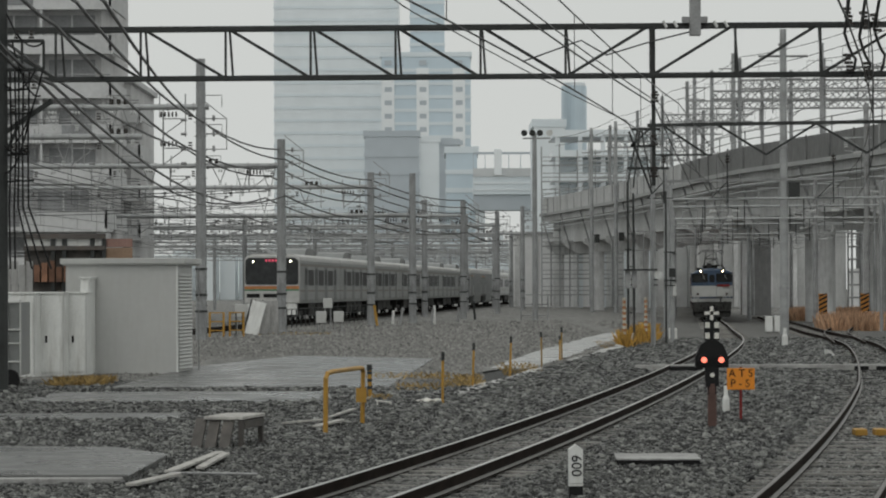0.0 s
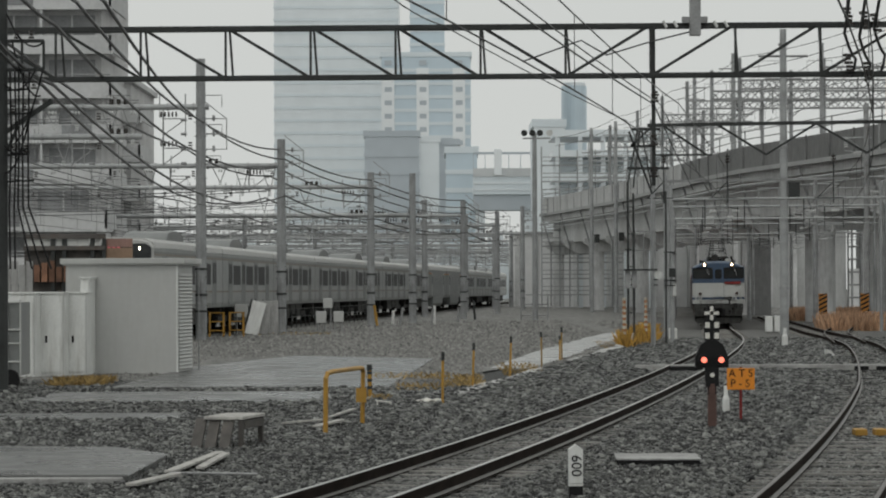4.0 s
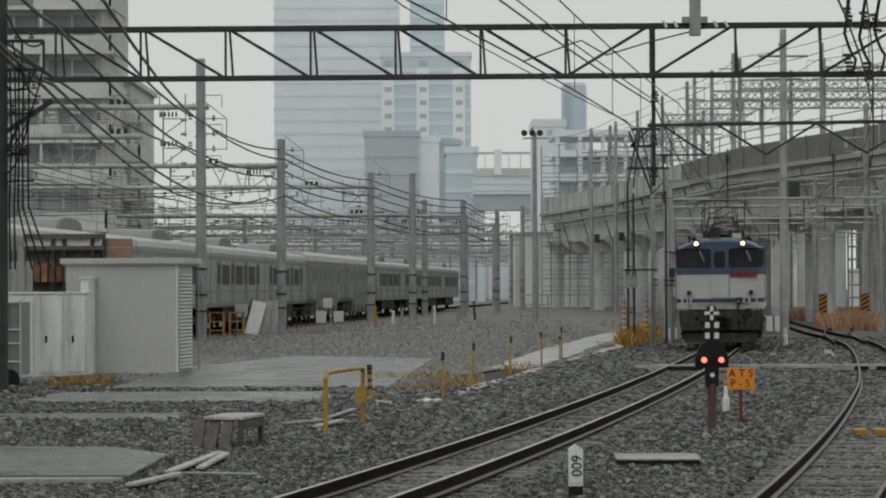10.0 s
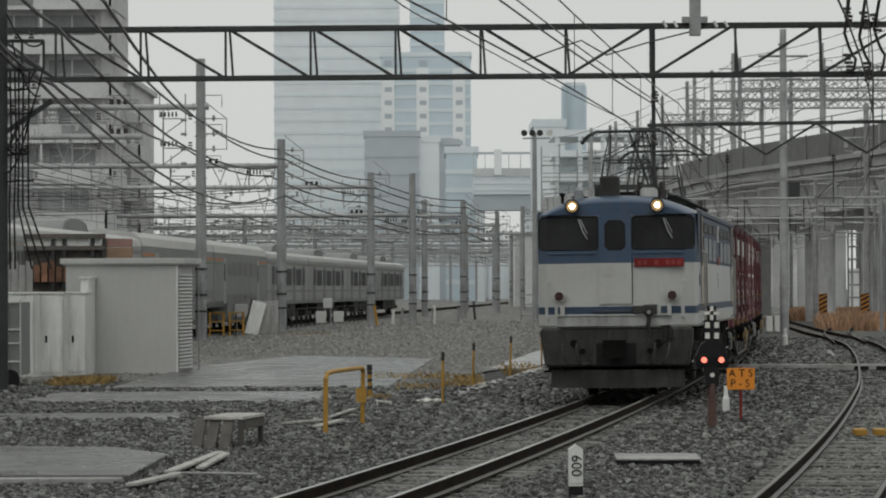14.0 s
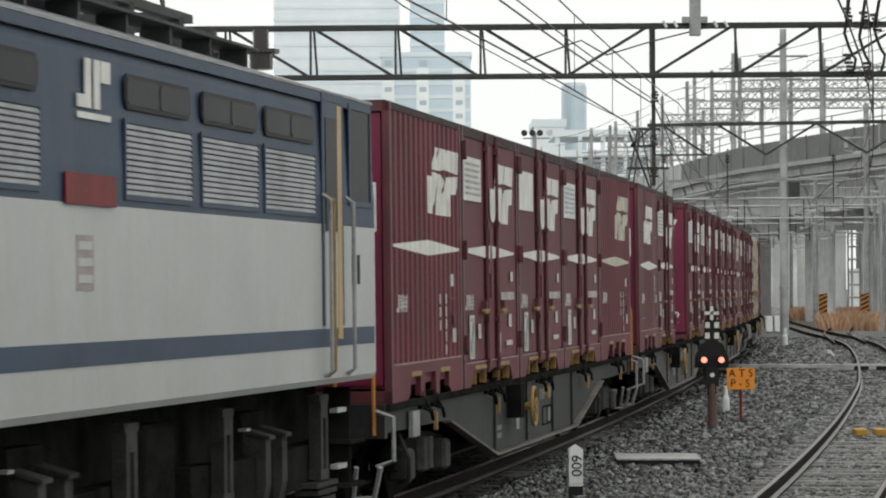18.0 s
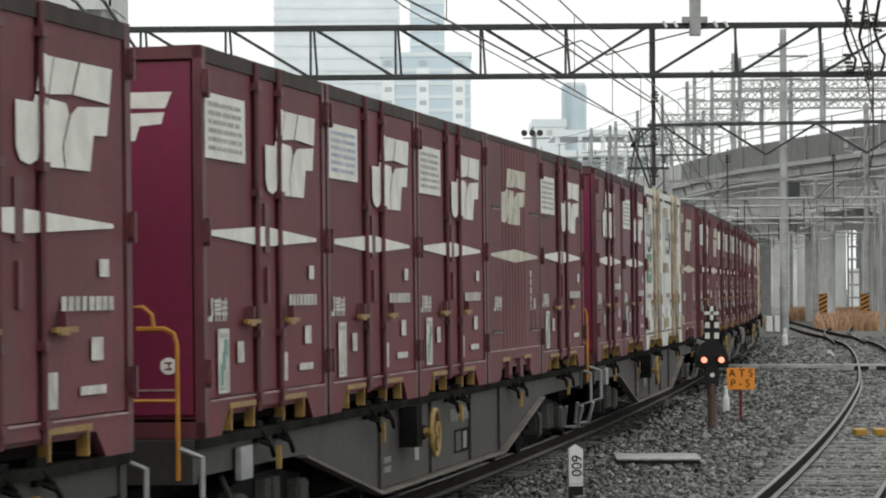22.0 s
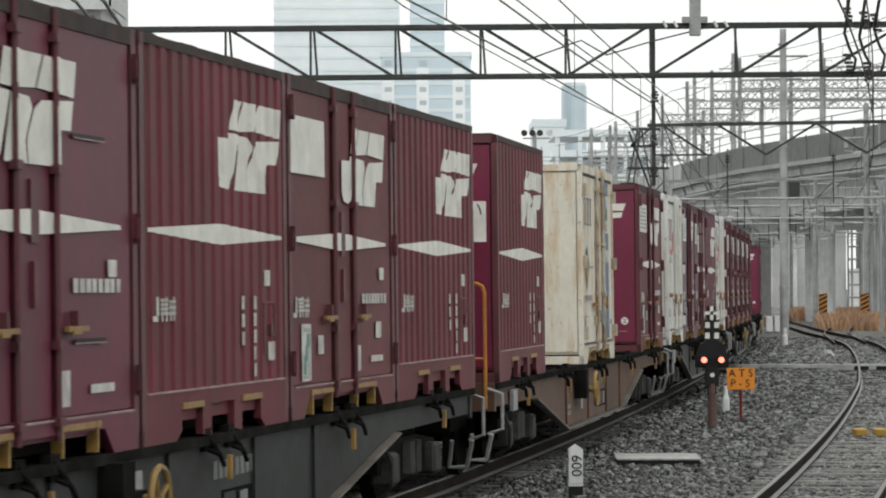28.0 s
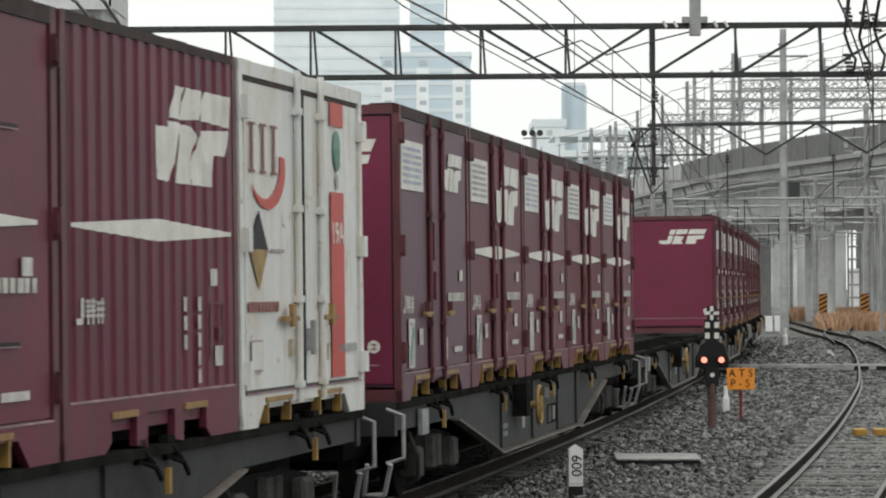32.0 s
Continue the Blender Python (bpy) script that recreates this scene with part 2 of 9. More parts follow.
WAGONBROWN = material("wagon_red_brown", (0.03, 0.026, 0.0235), 0.65, var=0.45, scale=0.7, stain=(0.012, 0.01, 0.009, 1.0), chips=(0.07, 0.04, 0.02, 0.5))
WAGONRUST = material("wagon_rust", (0.1, 0.05, 0.03), 0.7, var=0.4, scale=0.8, stain=(0.028, 0.02, 0.017, 0.8), chips=(0.12, 0.06, 0.025, 0.6))
WORNFLANGE = material("worn_flange", (0.12, 0.1, 0.085), 0.55, var=0.5, scale=2, stain=(0.05, 0.04, 0.034, 0.85))
EMUSTEEL = material("brushed_stainless", (0.37, 0.385, 0.38), 0.4, 0.45, var=0.12, scale=1)
EMUGREY = material("stainless_grey", (0.23, 0.24, 0.235), 0.45, 0.2, var=0.15, scale=1)
EMUDARK = material("train_dim_window", (0.12, 0.125, 0.125), 0.3, var=0.2)
GREENBAND = material("train_band_green", (0.16, 0.22, 0.16), 0.5, var=0.2)
EMUROOF = material("train_roof_pale", (0.45, 0.45, 0.435), 0.5, var=0.12)
# one concrete in two tones: parapet darkened, shaded underside and piers lightened
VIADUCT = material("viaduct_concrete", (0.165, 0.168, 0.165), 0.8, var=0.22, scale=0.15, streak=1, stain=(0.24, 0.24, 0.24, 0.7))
PIERC = material("pier_concrete_lifted", (0.58, 0.585, 0.58), 0.8, var=0.22, scale=0.15, streak=1, stain=(0.32, 0.32, 0.315, 0.7))
RAILORANGE = material("handrail_orange", (0.42, 0.17, 0.02), 0.5, var=0.2, scale=4)
# one wall in two tones, dimmed or lifted to imitate haze and shade
HALLGREY = material("hall_wall_dimmed", (0.43, 0.435, 0.43), 0.7, var=0.16, scale=0.25, streak=1, stain=(0.3, 0.305, 0.3, 0.6))
HALL = material("hall_wall_lifted", (0.72, 0.725, 0.72), 0.7, var=0.12, scale=0.2)
# paler parapet copy with the distance haze put into its colour
HAZECONCRETE = material("parapet_haze_pale", (0.47, 0.475, 0.47), 0.75, var=0.2, scale=0.3, streak=1, stain=(0.22, 0.22, 0.215, 0.6))
# paler tone that also paints the lit ledge of the edge beam
VIADUCTPALE = material("viaduct_edge_concrete", (0.34, 0.345, 0.34), 0.8, var=0.15, scale=0.2)
BRICKTILE = material("apartment_wall_tile", (0.52, 0.517, 0.515), 0.7, var=0.2, scale=0.3)
BALCONY = material("apartment_balcony_pale", (0.55, 0.555, 0.555), 0.7, var=0.15, scale=0.3)
ROOMDARK = material("apartment_opening_dark", (0.23, 0.235, 0.24), 0.3, var=0.3, scale=0.5)
# distance haze is put into these colours: pale, and metallic to mirror the sky
TOWERPALE = material("tower_pale_hazed", (0.86, 0.89, 0.9), 0.35, 0.85, var=0.06, scale=0.02)
TOWERGREY = material("tower_grey_hazed", (0.79, 0.835, 0.855), 0.35, 0.85, var=0.06, scale=0.02)
TOWERBLUE = material("tower_blue_glass_hazed", (0.6, 0.695, 0.755), 0.35, 0.85, var=0.08, scale=0.02)
TOWERLINE = material("tower_band_hazed", (0.73, 0.79, 0.82), 0.35, 0.85, var=0.05, scale=0.02)
ROADEDGE = material("road_barrier_hazed", (0.62, 0.64, 0.645), 0.4, 0.7, var=0.08, scale=0.05)
TOWERDARK = material("tower_grey_block_hazed", (0.5, 0.545, 0.58), 0.35, 0.85, var=0.08, scale=0.02)
GOLDWEED = material("golden_weeds", (0.4, 0.23, 0.045), 0.8, var=0.3, scale=2, island=0.5)
DRYGRASS = material("dry_reed_grass", (0.44, 0.275, 0.17), 0.8, var=0.35, scale=0.6, island=0.4)
WEED = material("yellowed_weeds", (0.29, 0.2, 0.075), 0.8, var=0.3, scale=2, island=0.5)
WOOD = material("grey_weathered_timber", (0.075, 0.069, 0.063), 0.75, var=0.3, scale=4, bump=0.3, per_piece=0.2, stain=(0.15, 0.13, 0.11, 0.6))
RUSTBEAM = material("dull_brown_beam", (0.1, 0.092, 0.085), 0.7, var=0.3, scale=2, stain=(0.16, 0.09, 0.05, 0.5))
FADEDPINK = material("faded_pink_panel", (0.3, 0.18, 0.15), 0.7, var=0.25, scale=2, streak=1, stain=(0.2, 0.12, 0.09, 0.6))
RUSTPILE = material("rust_orange_boards", (0.2, 0.1, 0.06), 0.75, var=0.4, scale=4, per_piece=0.5, stain=(0.1, 0.06, 0.045, 0.7))
RUSTWALL = material("rusty_orange_panel", (0.27, 0.18, 0.12), 0.7, var=0.25, scale=1, stain=(0.12, 0.07, 0.05, 0.6))


# ---- mesh helpers ----
def box(bm, x0, x1, y0, y1, z0, z1, m=None):
    v = [bm.verts.new(m @ Vector((x, y, z)) if m else (x, y, z)) for x in (x0, x1) for y in (y0, y1) for z in (z0, z1)]
    for f in ((0, 1, 3, 2), (4, 6, 7, 5), (0, 4, 5, 1), (2, 3, 7, 6), (0, 2, 6, 4), (1, 5, 7, 3)):
        bm.faces.new([v[i] for i in f])
    return v


def rod(bm, a, b, r, n=6, r2=None):
    """A round bar from a to b."""
    a, b = Vector(a), Vector(b)
    d = (b - a).normalized()
    u = d.orthogonal().normalized()
    w = d.cross(u)
    r2 = r if r2 is None else r2
    rings = [[bm.verts.new(c + q * (u * math.cos(2 * math.pi * i / n) + w * math.sin(2 * math.pi * i / n))) for i in range(n)]
             for c, q in ((a, r), (b, r2))]
    for i in range(n):
        j = (i + 1) % n
        bm.faces.new((rings[0][i], rings[0][j], rings[1][j], rings[1][i]))
    bm.faces.new(rings[0][::-1])
    bm.faces.new(rings[1])


def pipe(bm, points, r, n=6):
    """One bent tube through the points."""
    pts = [Vector(p) for p in points]
    u = (pts[1] - pts[0]).orthogonal().normalized()
    last = None
    for i, p in enumerate(pts):
        d = (pts[min(i + 1, len(pts) - 1)] - pts[max(i - 1, 0)]).normalized()
        u = (u - d * u.dot(d)).normalized()
        w = d.cross(u)
        ring = [bm.verts.new(p + r * (u * math.cos(2 * math.pi * k / n) + w * math.sin(2 * math.pi * k / n))) for k in range(n)]
        if last:
            for k in range(n):
                bm.faces.new((last[k], last[(k + 1) % n], ring[(k + 1) % n], ring[k]))
        else:
            bm.faces.new(ring[::-1])
        last = ring
    bm.faces.new(last)


def prism(bm, profile, y0, y1, axis="y"):
    """A profile of (a, b) pairs drawn out along an axis: y: (x, z), x: (y, z), z: (x, y)."""
    def at(a, b, c):
        return {"y": (a, c, b), "x": (c, a, b), "z": (a, b, c)}[axis]
    front = [bm.verts.new(at(a, b, y0)) for a, b in profile]
    back = [bm.verts.new(at(a, b, y1)) for a, b in profile]
    for i in range(len(profile)):
        j = (i + 1) % len(profile)
        bm.faces.new((front[i], front[j], back[j], back[i]))
    bm.faces.new(front[::-1])
    bm.faces.new(back)


def beam_l(bm, a, b, w, h):
    """A flat bar with a square section between two points."""
    a, b = Vector(a), Vector(b)
    d = (b - a)
    m = Matrix.Translation(a) @ d.to_track_quat("Y", "Z").to_matrix().to_4x4()
    box(bm, -w / 2, w / 2, 0, d.length, -h / 2, h / 2, m)


def finish(bm, name, mat, bevel=0.0):
    bmesh.ops.recalc_face_normals(bm, faces=bm.faces)
    if bevel:
        bmesh.ops.bevel(bm, geom=bm.edges, offset=bevel, segments=1, affect="EDGES", clamp_overlap=True)
    me = bpy.data.meshes.new(name)
    bm.to_mesh(me)
    bm.free()
    me.materials.append(mat)
    return me


def part(name, bm, mat, parent, label="", bevel=0.0):
    ob = new(name, finish(bm, name, mat, bevel))
    ob.parent = parent
    if label:
        ob["label"] = label
    return ob


def block(name, mat, parent, *dims, label="", bevel=0.0):
    """A part made of one or more plain boxes, each six numbers."""
    bm = bmesh.new()
    for d in dims:
        box(bm, *d)
    return part(name, bm, mat, parent, label, bevel)


def rods(name, mat, parent, bars, n=6):
    """Round bars (a, b, radius), each a part of its own."""
    for a, b, r in bars:
        bm = bmesh.new()
        rod(bm, a, b, r, n)
        part(name, bm, mat, parent)


def thing(name, label, category, group="", m=None, kind=""):
    ob = new(name)
    ob.empty_display_size = 0.2
    tagged(ob, label, category, group, kind)
    if m is not None:
        x, y, z = m.translation
        ob.matrix_basis = Matrix.Translation((0, 0, sunk(x, y) if abs(z - GROUND) < 0.1 and y > 95 else 0)) @ m
    return ob


def setting(name, bm, mat, label, category, bevel=0.0):
    return tagged(new(name, finish(bm, name, mat, bevel)), label, category, kind="structure")


def single(name, bm, mat, label, category, group="", kind="", bevel=0.0):
    return tagged(new(name, finish(bm, name, mat, bevel)), label, category, group, kind)


def from_arrays(name, verts, faces, mat):
    me = bpy.data.meshes.new(name)
    me.from_pydata(verts, [], faces)
    me.materials.append(mat)
    return me


# ---- the line of the track: distance along it away from the camera ----
KNOTS, BENDS = (0, 40, 80, 120), (-1.825, -0.653, -0.434, -1.887)
LINE_S = np.arange(-300.0, 700.0, 1.0)
_k = np.interp(LINE_S, KNOTS, BENDS) / 1000 * (LINE_S < 118)
_t = np.cumsum(_k)
_t = _t - _t[300] + 0.18956
LINE_X = np.cumsum(np.sin(_t))
LINE_Y = np.cumsum(np.cos(_t))
LINE_X, LINE_Y, LINE_T = LINE_X - LINE_X[300] - 2.72, LINE_Y - LINE_Y[300] + 20.0, _t
LINE_X = LINE_X - 0.14 * np.cos(np.clip((LINE_S - 125) / 60, -1, 1) * np.pi / 2) ** 2
CANT = 0.0084
GROUND = -0.2


def sink(y):
    """The main tracks run gently downhill beyond the near gantry."""
    return -0.0023 * min(max(0.0, y - 95), 122)


def sunk(x, y):
    """The fall of the ground at a place: full along the main tracks, none in the yard beside them."""
    side = x - float(np.interp(y, LINE_Y, LINE_X))
    return sink(y) * min(1.0, max(0.0, (side + 8) / 3.5))


def on_line(s, off=0.0, z=0.0):
    x, y, t = (float(np.interp(s, LINE_S, a)) for a in (LINE_X, LINE_Y, LINE_T))
    return Vector((x + off * math.cos(t), y - off * math.sin(t), z + sink(y) + off * CANT * (abs(off) < 2)))


def riding(s, length, pivot):
    """The pose of a vehicle whose front is s along the line, its own y pointing backwards along it."""
    a, b = on_line(s + pivot), on_line(s + length - pivot)
    d = (b - a).normalized()
    turn = math.atan2(-d.x, d.y)
    return Matrix.Translation(a - d * pivot) @ Matrix.Rotation(turn, 4, "Z") @ Matrix.Rotation(-CANT, 4, "Y")


# ---- ground ----
def build_ground():
    bm = bmesh.new()
    xs = [-3000, -400, -60] + [-30 + 3 * i for i in range(21)] + [60, 400, 3000]
    ys = [-300, -30, 0, 15] + [20 + 4 * i for i in range(40)] + [200, 300, 500, 900, 4500]
    grid = [[bm.verts.new((x, y, GROUND - 0.03 - 0.32 * (y > 190) + sunk(x, y) + (0.03 * noise.noise((x * 0.15, y * 0.15, 0)) if 15 < y < 180 else 0))) for x in xs] for y in ys]
    for j in range(len(ys) - 1):
        for i in range(len(xs) - 1):
            bm.faces.new((grid[j][i], grid[j][i + 1], grid[j + 1][i + 1], grid[j + 1][i]))
    setting("ground", bm, BALLAST, "dark grey wet crushed-stone ballast ground of the railway yard", "ground")
    # the open gravel yard beyond the slabs, and the paler ballast in the distance
    edge_y, edge_x = (62, 70, 82, 118, 150, 200, 260), (-9.5, -1.0, 1.4, 5.6, 9.5, 13.5, 18.0)
    rows = [62, 66, 70, 76, 82, 94, 106, 118, 134, 150, 166, 183, 200, 217, 238, 260, 330, 480, 900, 2500]

    def strip(name, mat, label, ys, left, right):
        bm = bmesh.new()
        grid = [[bm.verts.new((a, y, GROUND + 0.02 + sunk(a, y))) for a in (left(y) + (right(y) - left(y)) * k / 12 for k in range(13))] for y in ys]
        for a, b in zip(grid, grid[1:]):
            for k in range(12):
                bm.faces.new((a[k], a[k + 1], b[k + 1], b[k]))
        setting(name, bm, mat, label, "ground")

    strip("yard_gravel", GRAVEL, "wide flat yard of fine grey-brown gravel", rows, lambda y: -40 - 0.4 * max(0, y - 260), lambda y: float(np.interp(y, edge_y, edge_x)) + 0.5 * max(0, y - 260))
    strip("far_ballast", FARBALLAST, "grey ballast of the distant tracks", [y for y in rows if 118 <= y], lambda y: float(np.interp(y, edge_y, edge_x)) + 0.5 * max(0, y - 260) + 0.02, lambda y: 60 + 0.6 * max(0, y - 200))


def build_track(name, label, offset, first, last, singles, head):
    """Two rails with polished heads, and sleepers each of its own near the camera, joined beyond."""
    track = thing(name, label, "railway track", kind="structure")
    prof = [(-0.062, -0.153), (0.062, -0.153), (0.062, -0.14), (0.012, -0.12), (0.012, -0.045), (0.033, -0.035), (0.033, -0.004),
            (-0.033, -0.004), (-0.033, -0.035), (-0.012, -0.045), (-0.012, -0.12), (-0.062, -0.14)]
    stops = np.concatenate([np.arange(first, 130, 2.0), np.arange(130, last, 5.0)])
    for side in (-0.566, 0.566):
        for what, p, mat in (("rail", prof, RAIL), ("rail_head", [(-0.026, -0.004), (0.022, -0.004), (0.02, 0), (-0.024, 0)], head), ("rail_foot", [(0.016, -0.138), (0.06, -0.138), (0.06, -0.132), (0.016, -0.118)], RAILFOOT)):
            verts, faces, n = [], [], len(p)
            for i, s in enumerate(stops):
                verts += [on_line(s, offset(s) + side + a, b + (side * CANT)) for a, b in p]
                if i:
                    k = (i - 1) * n
                    faces += [(k + a, k + (a + 1) % n, k + n + (a + 1) % n, k + n + a) for a in range(n)]
            ob = new(what, from_arrays(what, verts, faces, mat))
            ob.parent = track
    bm = bmesh.new()
    prism(bm, [(-0.12, -0.2), (0.12, -0.2), (0.072, 0), (-0.072, 0)], -1.0, 1.0, "x")
    me = finish(bm, "sleeper", SLEEPER)
    s = first + 0.3
    count = 0
    far = bmesh.new()
    while s < min(last, 260):
        p, t = on_line(s, offset(s), -0.157 + random.uniform(-0.014, 0.007)), float(np.interp(s, LINE_S, LINE_T))
        m = Matrix.Translation(p) @ Matrix.Rotation(-t + random.uniform(-0.01, 0.01), 4, "Z")
        if count < singles:
            ob = new("sleeper", me)
            ob.parent, ob.matrix_basis = track, m
        else:
            box(far, -1, 1, -0.11, 0.11, -0.1, 0, m)
        count += 1
        s += 0.62
    part("far_sleepers", far, SLEEPER, track)["kind"] = "stuff"
    return track


def scatter_stones():
    """Loose ballast stones over the bed that the camera sees close by."""
    rng = np.random.default_rng(4)
    ring = [(math.cos(k * 2.094), math.sin(k * 2.094)) for k in range(3)]
    base = np.array([(a, b, -0.45) for a, b in ring] + [(-0.72 * a, -0.72 * b, 0.62) for a, b in ring], float)
    tri = np.array([(3, 4, 5), (0, 1, 5), (1, 2, 3), (2, 0, 4), (5, 4, 0), (3, 5, 1), (4, 3, 2)])
    n = 370000
    y = 26.0 * (135.0 / 26.0) ** (rng.random(n) ** 1.1)
    x = (rng.random(n) * 2 - 1) * 0.15 * y
    lx = np.interp(y, LINE_Y, LINE_X)
    off = x - lx
    # free of the slabs, but straying a little over their edges
    stray = 0.35 * (rng.random(n) ** 4)
    apron = (x > -7.2 + stray) & (x < -1.2 + 0.9 * (y - 66.8) / 27 - stray) & (y > 66.8 + stray) & (y < 98 - 0.9 * np.abs(x + 4.7) - stray)
    first = (x < -2.1 - stray - 0.25 * np.clip(59.5 - y, 0, 2)) & (x > -8.2 + stray) & (y > 57.7 + stray * 2) & (y < 64.6 - stray)
    path = (y > 83) & (np.abs(x - np.interp(y, (83, 118, 148), (1.75, 5.25, 8.4))) < 0.75)
    thin = (off < -3.9) & (y > 66) & ~((x < -7.2) & (y < 70 + 8 * stray))
    keep = ~apron & ~first & ~path & ~thin
    keep &= ~((x < -3.5 - stray) & (y < 40.0 - stray) & (y > 33.6)) & ~((x < -4.2 - stray) & (y > 50.3 + stray) & (y < 53.3 - stray))
    keep &= ~((np.abs(np.abs(off) - 0.566) < 0.05) | (np.abs(np.abs(off - 4.65) - 0.566) < 0.05))
    # within the gauge most stones lie between the sleepers
    tilt = np.sin(np.interp(y, LINE_Y, LINE_T))
    along = np.interp(y + off * tilt, LINE_Y, LINE_S)
    beat = np.abs(((along + 29.7) / 0.62 + 0.5) % 1.0 - 0.5) * 0.62
    inside = (np.abs(off) < 1.05) | (np.abs(off - 4.65) < 1.1)
    keep &= ~(inside & (beat < 0.13) & (rng.random(n) < 0.85))
    x, y, off = x[keep], y[keep], off[keep]
    n = len(x)
    size = (0.022 + 0.038 * rng.random(n) ** 1.6) * np.clip(y / 50, 0.72, 1.6)
    shape = base[None] * (0.65 + 0.7 * rng.random((n, 6, 3)))
    shape += 0.5 * (rng.random((n, 6, 3)) - 0.5)
    shape[..., 0] *= 0.9 + 1.0 * rng.random((n, 1))
    a = rng.random(n) * 6.28
    c, s = np.cos(a), np.sin(a)
    sx = shape[..., 0] * c[:, None] - shape[..., 1] * s[:, None]
    sy = shape[..., 0] * s[:, None] + shape[..., 1] * c[:, None]
    bed = np.where(inside[keep], 0.01, 0.02)
    v = np.stack([x[:, None] + sx * size[:, None], y[:, None] + sy * size[:, None],
                  GROUND + (bed - 0.0023 * np.clip(y - 95, 0, 122) * np.clip((off + 8) / 3.5, 0, 1))[:, None] + shape[..., 2] * size[:, None] * 1.0 + (0.045 * rng.random(n) ** 2 * (bed > 0.015))[:, None]], -1).reshape(-1, 3)
    f = (tri[None] + 6 * np.arange(n)[:, None, None]).reshape(-1, 3)
    me = bpy.data.meshes.new("ballast_stones")
    me.vertices.add(len(v))
    me.vertices.foreach_set("co", v.astype(np.float32).ravel())
    me.loops.add(f.size)
    me.loops.foreach_set("vertex_index", f.astype(np.int32).ravel())
    me.polygons.add(len(f))
    me.polygons.foreach_set("loop_start", (np.arange(len(f)) * 3).astype(np.int32))
    me.update(calc_edges=True)
    me.materials.append(STONE)
    tagged(new("ballast_stones", me), "loose dark grey crushed ballast stones round the rails", "gravel", kind="stuff")


def scatter_grit():
    """Fine pale grit over the open yard."""
    rng = np.random.default_rng(8)
    base = np.array([(1, 0, 0), (-0.5, 0.87, 0), (-0.5, -0.87, 0), (0, 0, 0.7)], float)
    tri = np.array([(0, 1, 3), (1, 2, 3), (2, 0, 3)])
    n = 110000
    y = 66.0 * (200.0 / 66.0) ** rng.random(n)
    x = -0.15 * y + rng.random(n) * 0.26 * y
    off = x - np.interp(y, LINE_Y, LINE_X)
    keep = (off < -3.9) & (np.abs(x - np.interp(y, (83, 118, 148), (1.75, 5.25, 8.4))) > 0.75) & ~((x > -7.2) & (x < -1.2 + 0.9 * (y - 66.8) / 27) & (y < 98 - 0.9 * np.abs(x + 4.7)))
    x, y = x[keep], y[keep]
    n = len(x)
    size = (0.02 + 0.04 * rng.random(n) ** 3) * y / 70
    a = rng.random((n, 1)) * 6.28
    shape = base[None] * (0.6 + 0.8 * rng.random((n, 4, 3)))
    sx = shape[..., 0] * np.cos(a) - shape[..., 1] * np.sin(a)
    sy = shape[..., 0] * np.sin(a) + shape[..., 1] * np.cos(a)
    v = np.stack([x[:, None] + sx * size[:, None], y[:, None] + sy * size[:, None], GROUND + 0.015 + shape[..., 2] * size[:, None]], -1).reshape(-1, 3)
    f = (tri[None] + 4 * np.arange(n)[:, None, None]).reshape(-1, 3)
    me = bpy.data.meshes.new("yard_grit")
    me.vertices.add(len(v))
    me.vertices.foreach_set("co", v.astype(np.float32).ravel())
    me.loops.add(f.size)
    me.loops.foreach_set("vertex_index", f.astype(np.int32).ravel())
    me.polygons.add(len(f))
    me.polygons.foreach_set("loop_start", (np.arange(len(f)) * 3).astype(np.int32))
    me.update(calc_edges=True)
    me.materials.append(GRIT)
    tagged(new("yard_grit", me), "fine pale grit strewn over the open yard", "gravel", kind="stuff")


build_ground()
build_track("track_1", "curving main track with rusty-sided rails on concrete sleepers", lambda s: 0.0, -30, 560, 300, RAILHEAD)
build_track("track_2", "second curving track beside the main one, in grey ballast", lambda s: 4.48 + 0.32 * min(1, max(0, s - 10) / 35) - 0.35 * min(1, max(0, s - 90) / 40), -30, 235, 300, OLDRAIL)
build_track("track_3", "far track branching off behind the second one", lambda s: 4.5 + 0.00075 * max(0, s - 95) ** 2, 96, 330, 60, OLDRAIL)
scatter_stones()
scatter_grit()


# ---- concrete slabs, trough and small things on the ground ----
def slab(pts, label, z=0.05, mat=None):
    bm = bmesh.new()
    prism(bm, pts, GROUND - 0.1, GROUND + z, "z")
    return setting("concrete_slab", bm, mat or SLAB, label, "slab", 0.015)


slab([(-8.25, 57.6), (-2.3, 58.3), (-1.9, 64.1), (-8.1, 65.0)], "wet grey concrete slab laid in the ballast")
slab([(-7.2, 66.8), (-1.2, 66.8), (-0.3, 93.8), (-4.7, 98.4), (-6.9, 84.5)], "broad wet concrete apron in front of the storage shed", 0.06)
slab([(-9.0, 50.4), (-4.2, 50.4), (-4.3, 53.4), (-9.0, 53.2)], "narrow wet concrete strip in the ballast")
slab([(-9.0, 33.9), (-3.45, 33.9), (-3.4, 38.2), (-4.2, 39.9), (-9.0, 40.9)], "thick wet concrete slab with a pale front edge", 0.14)


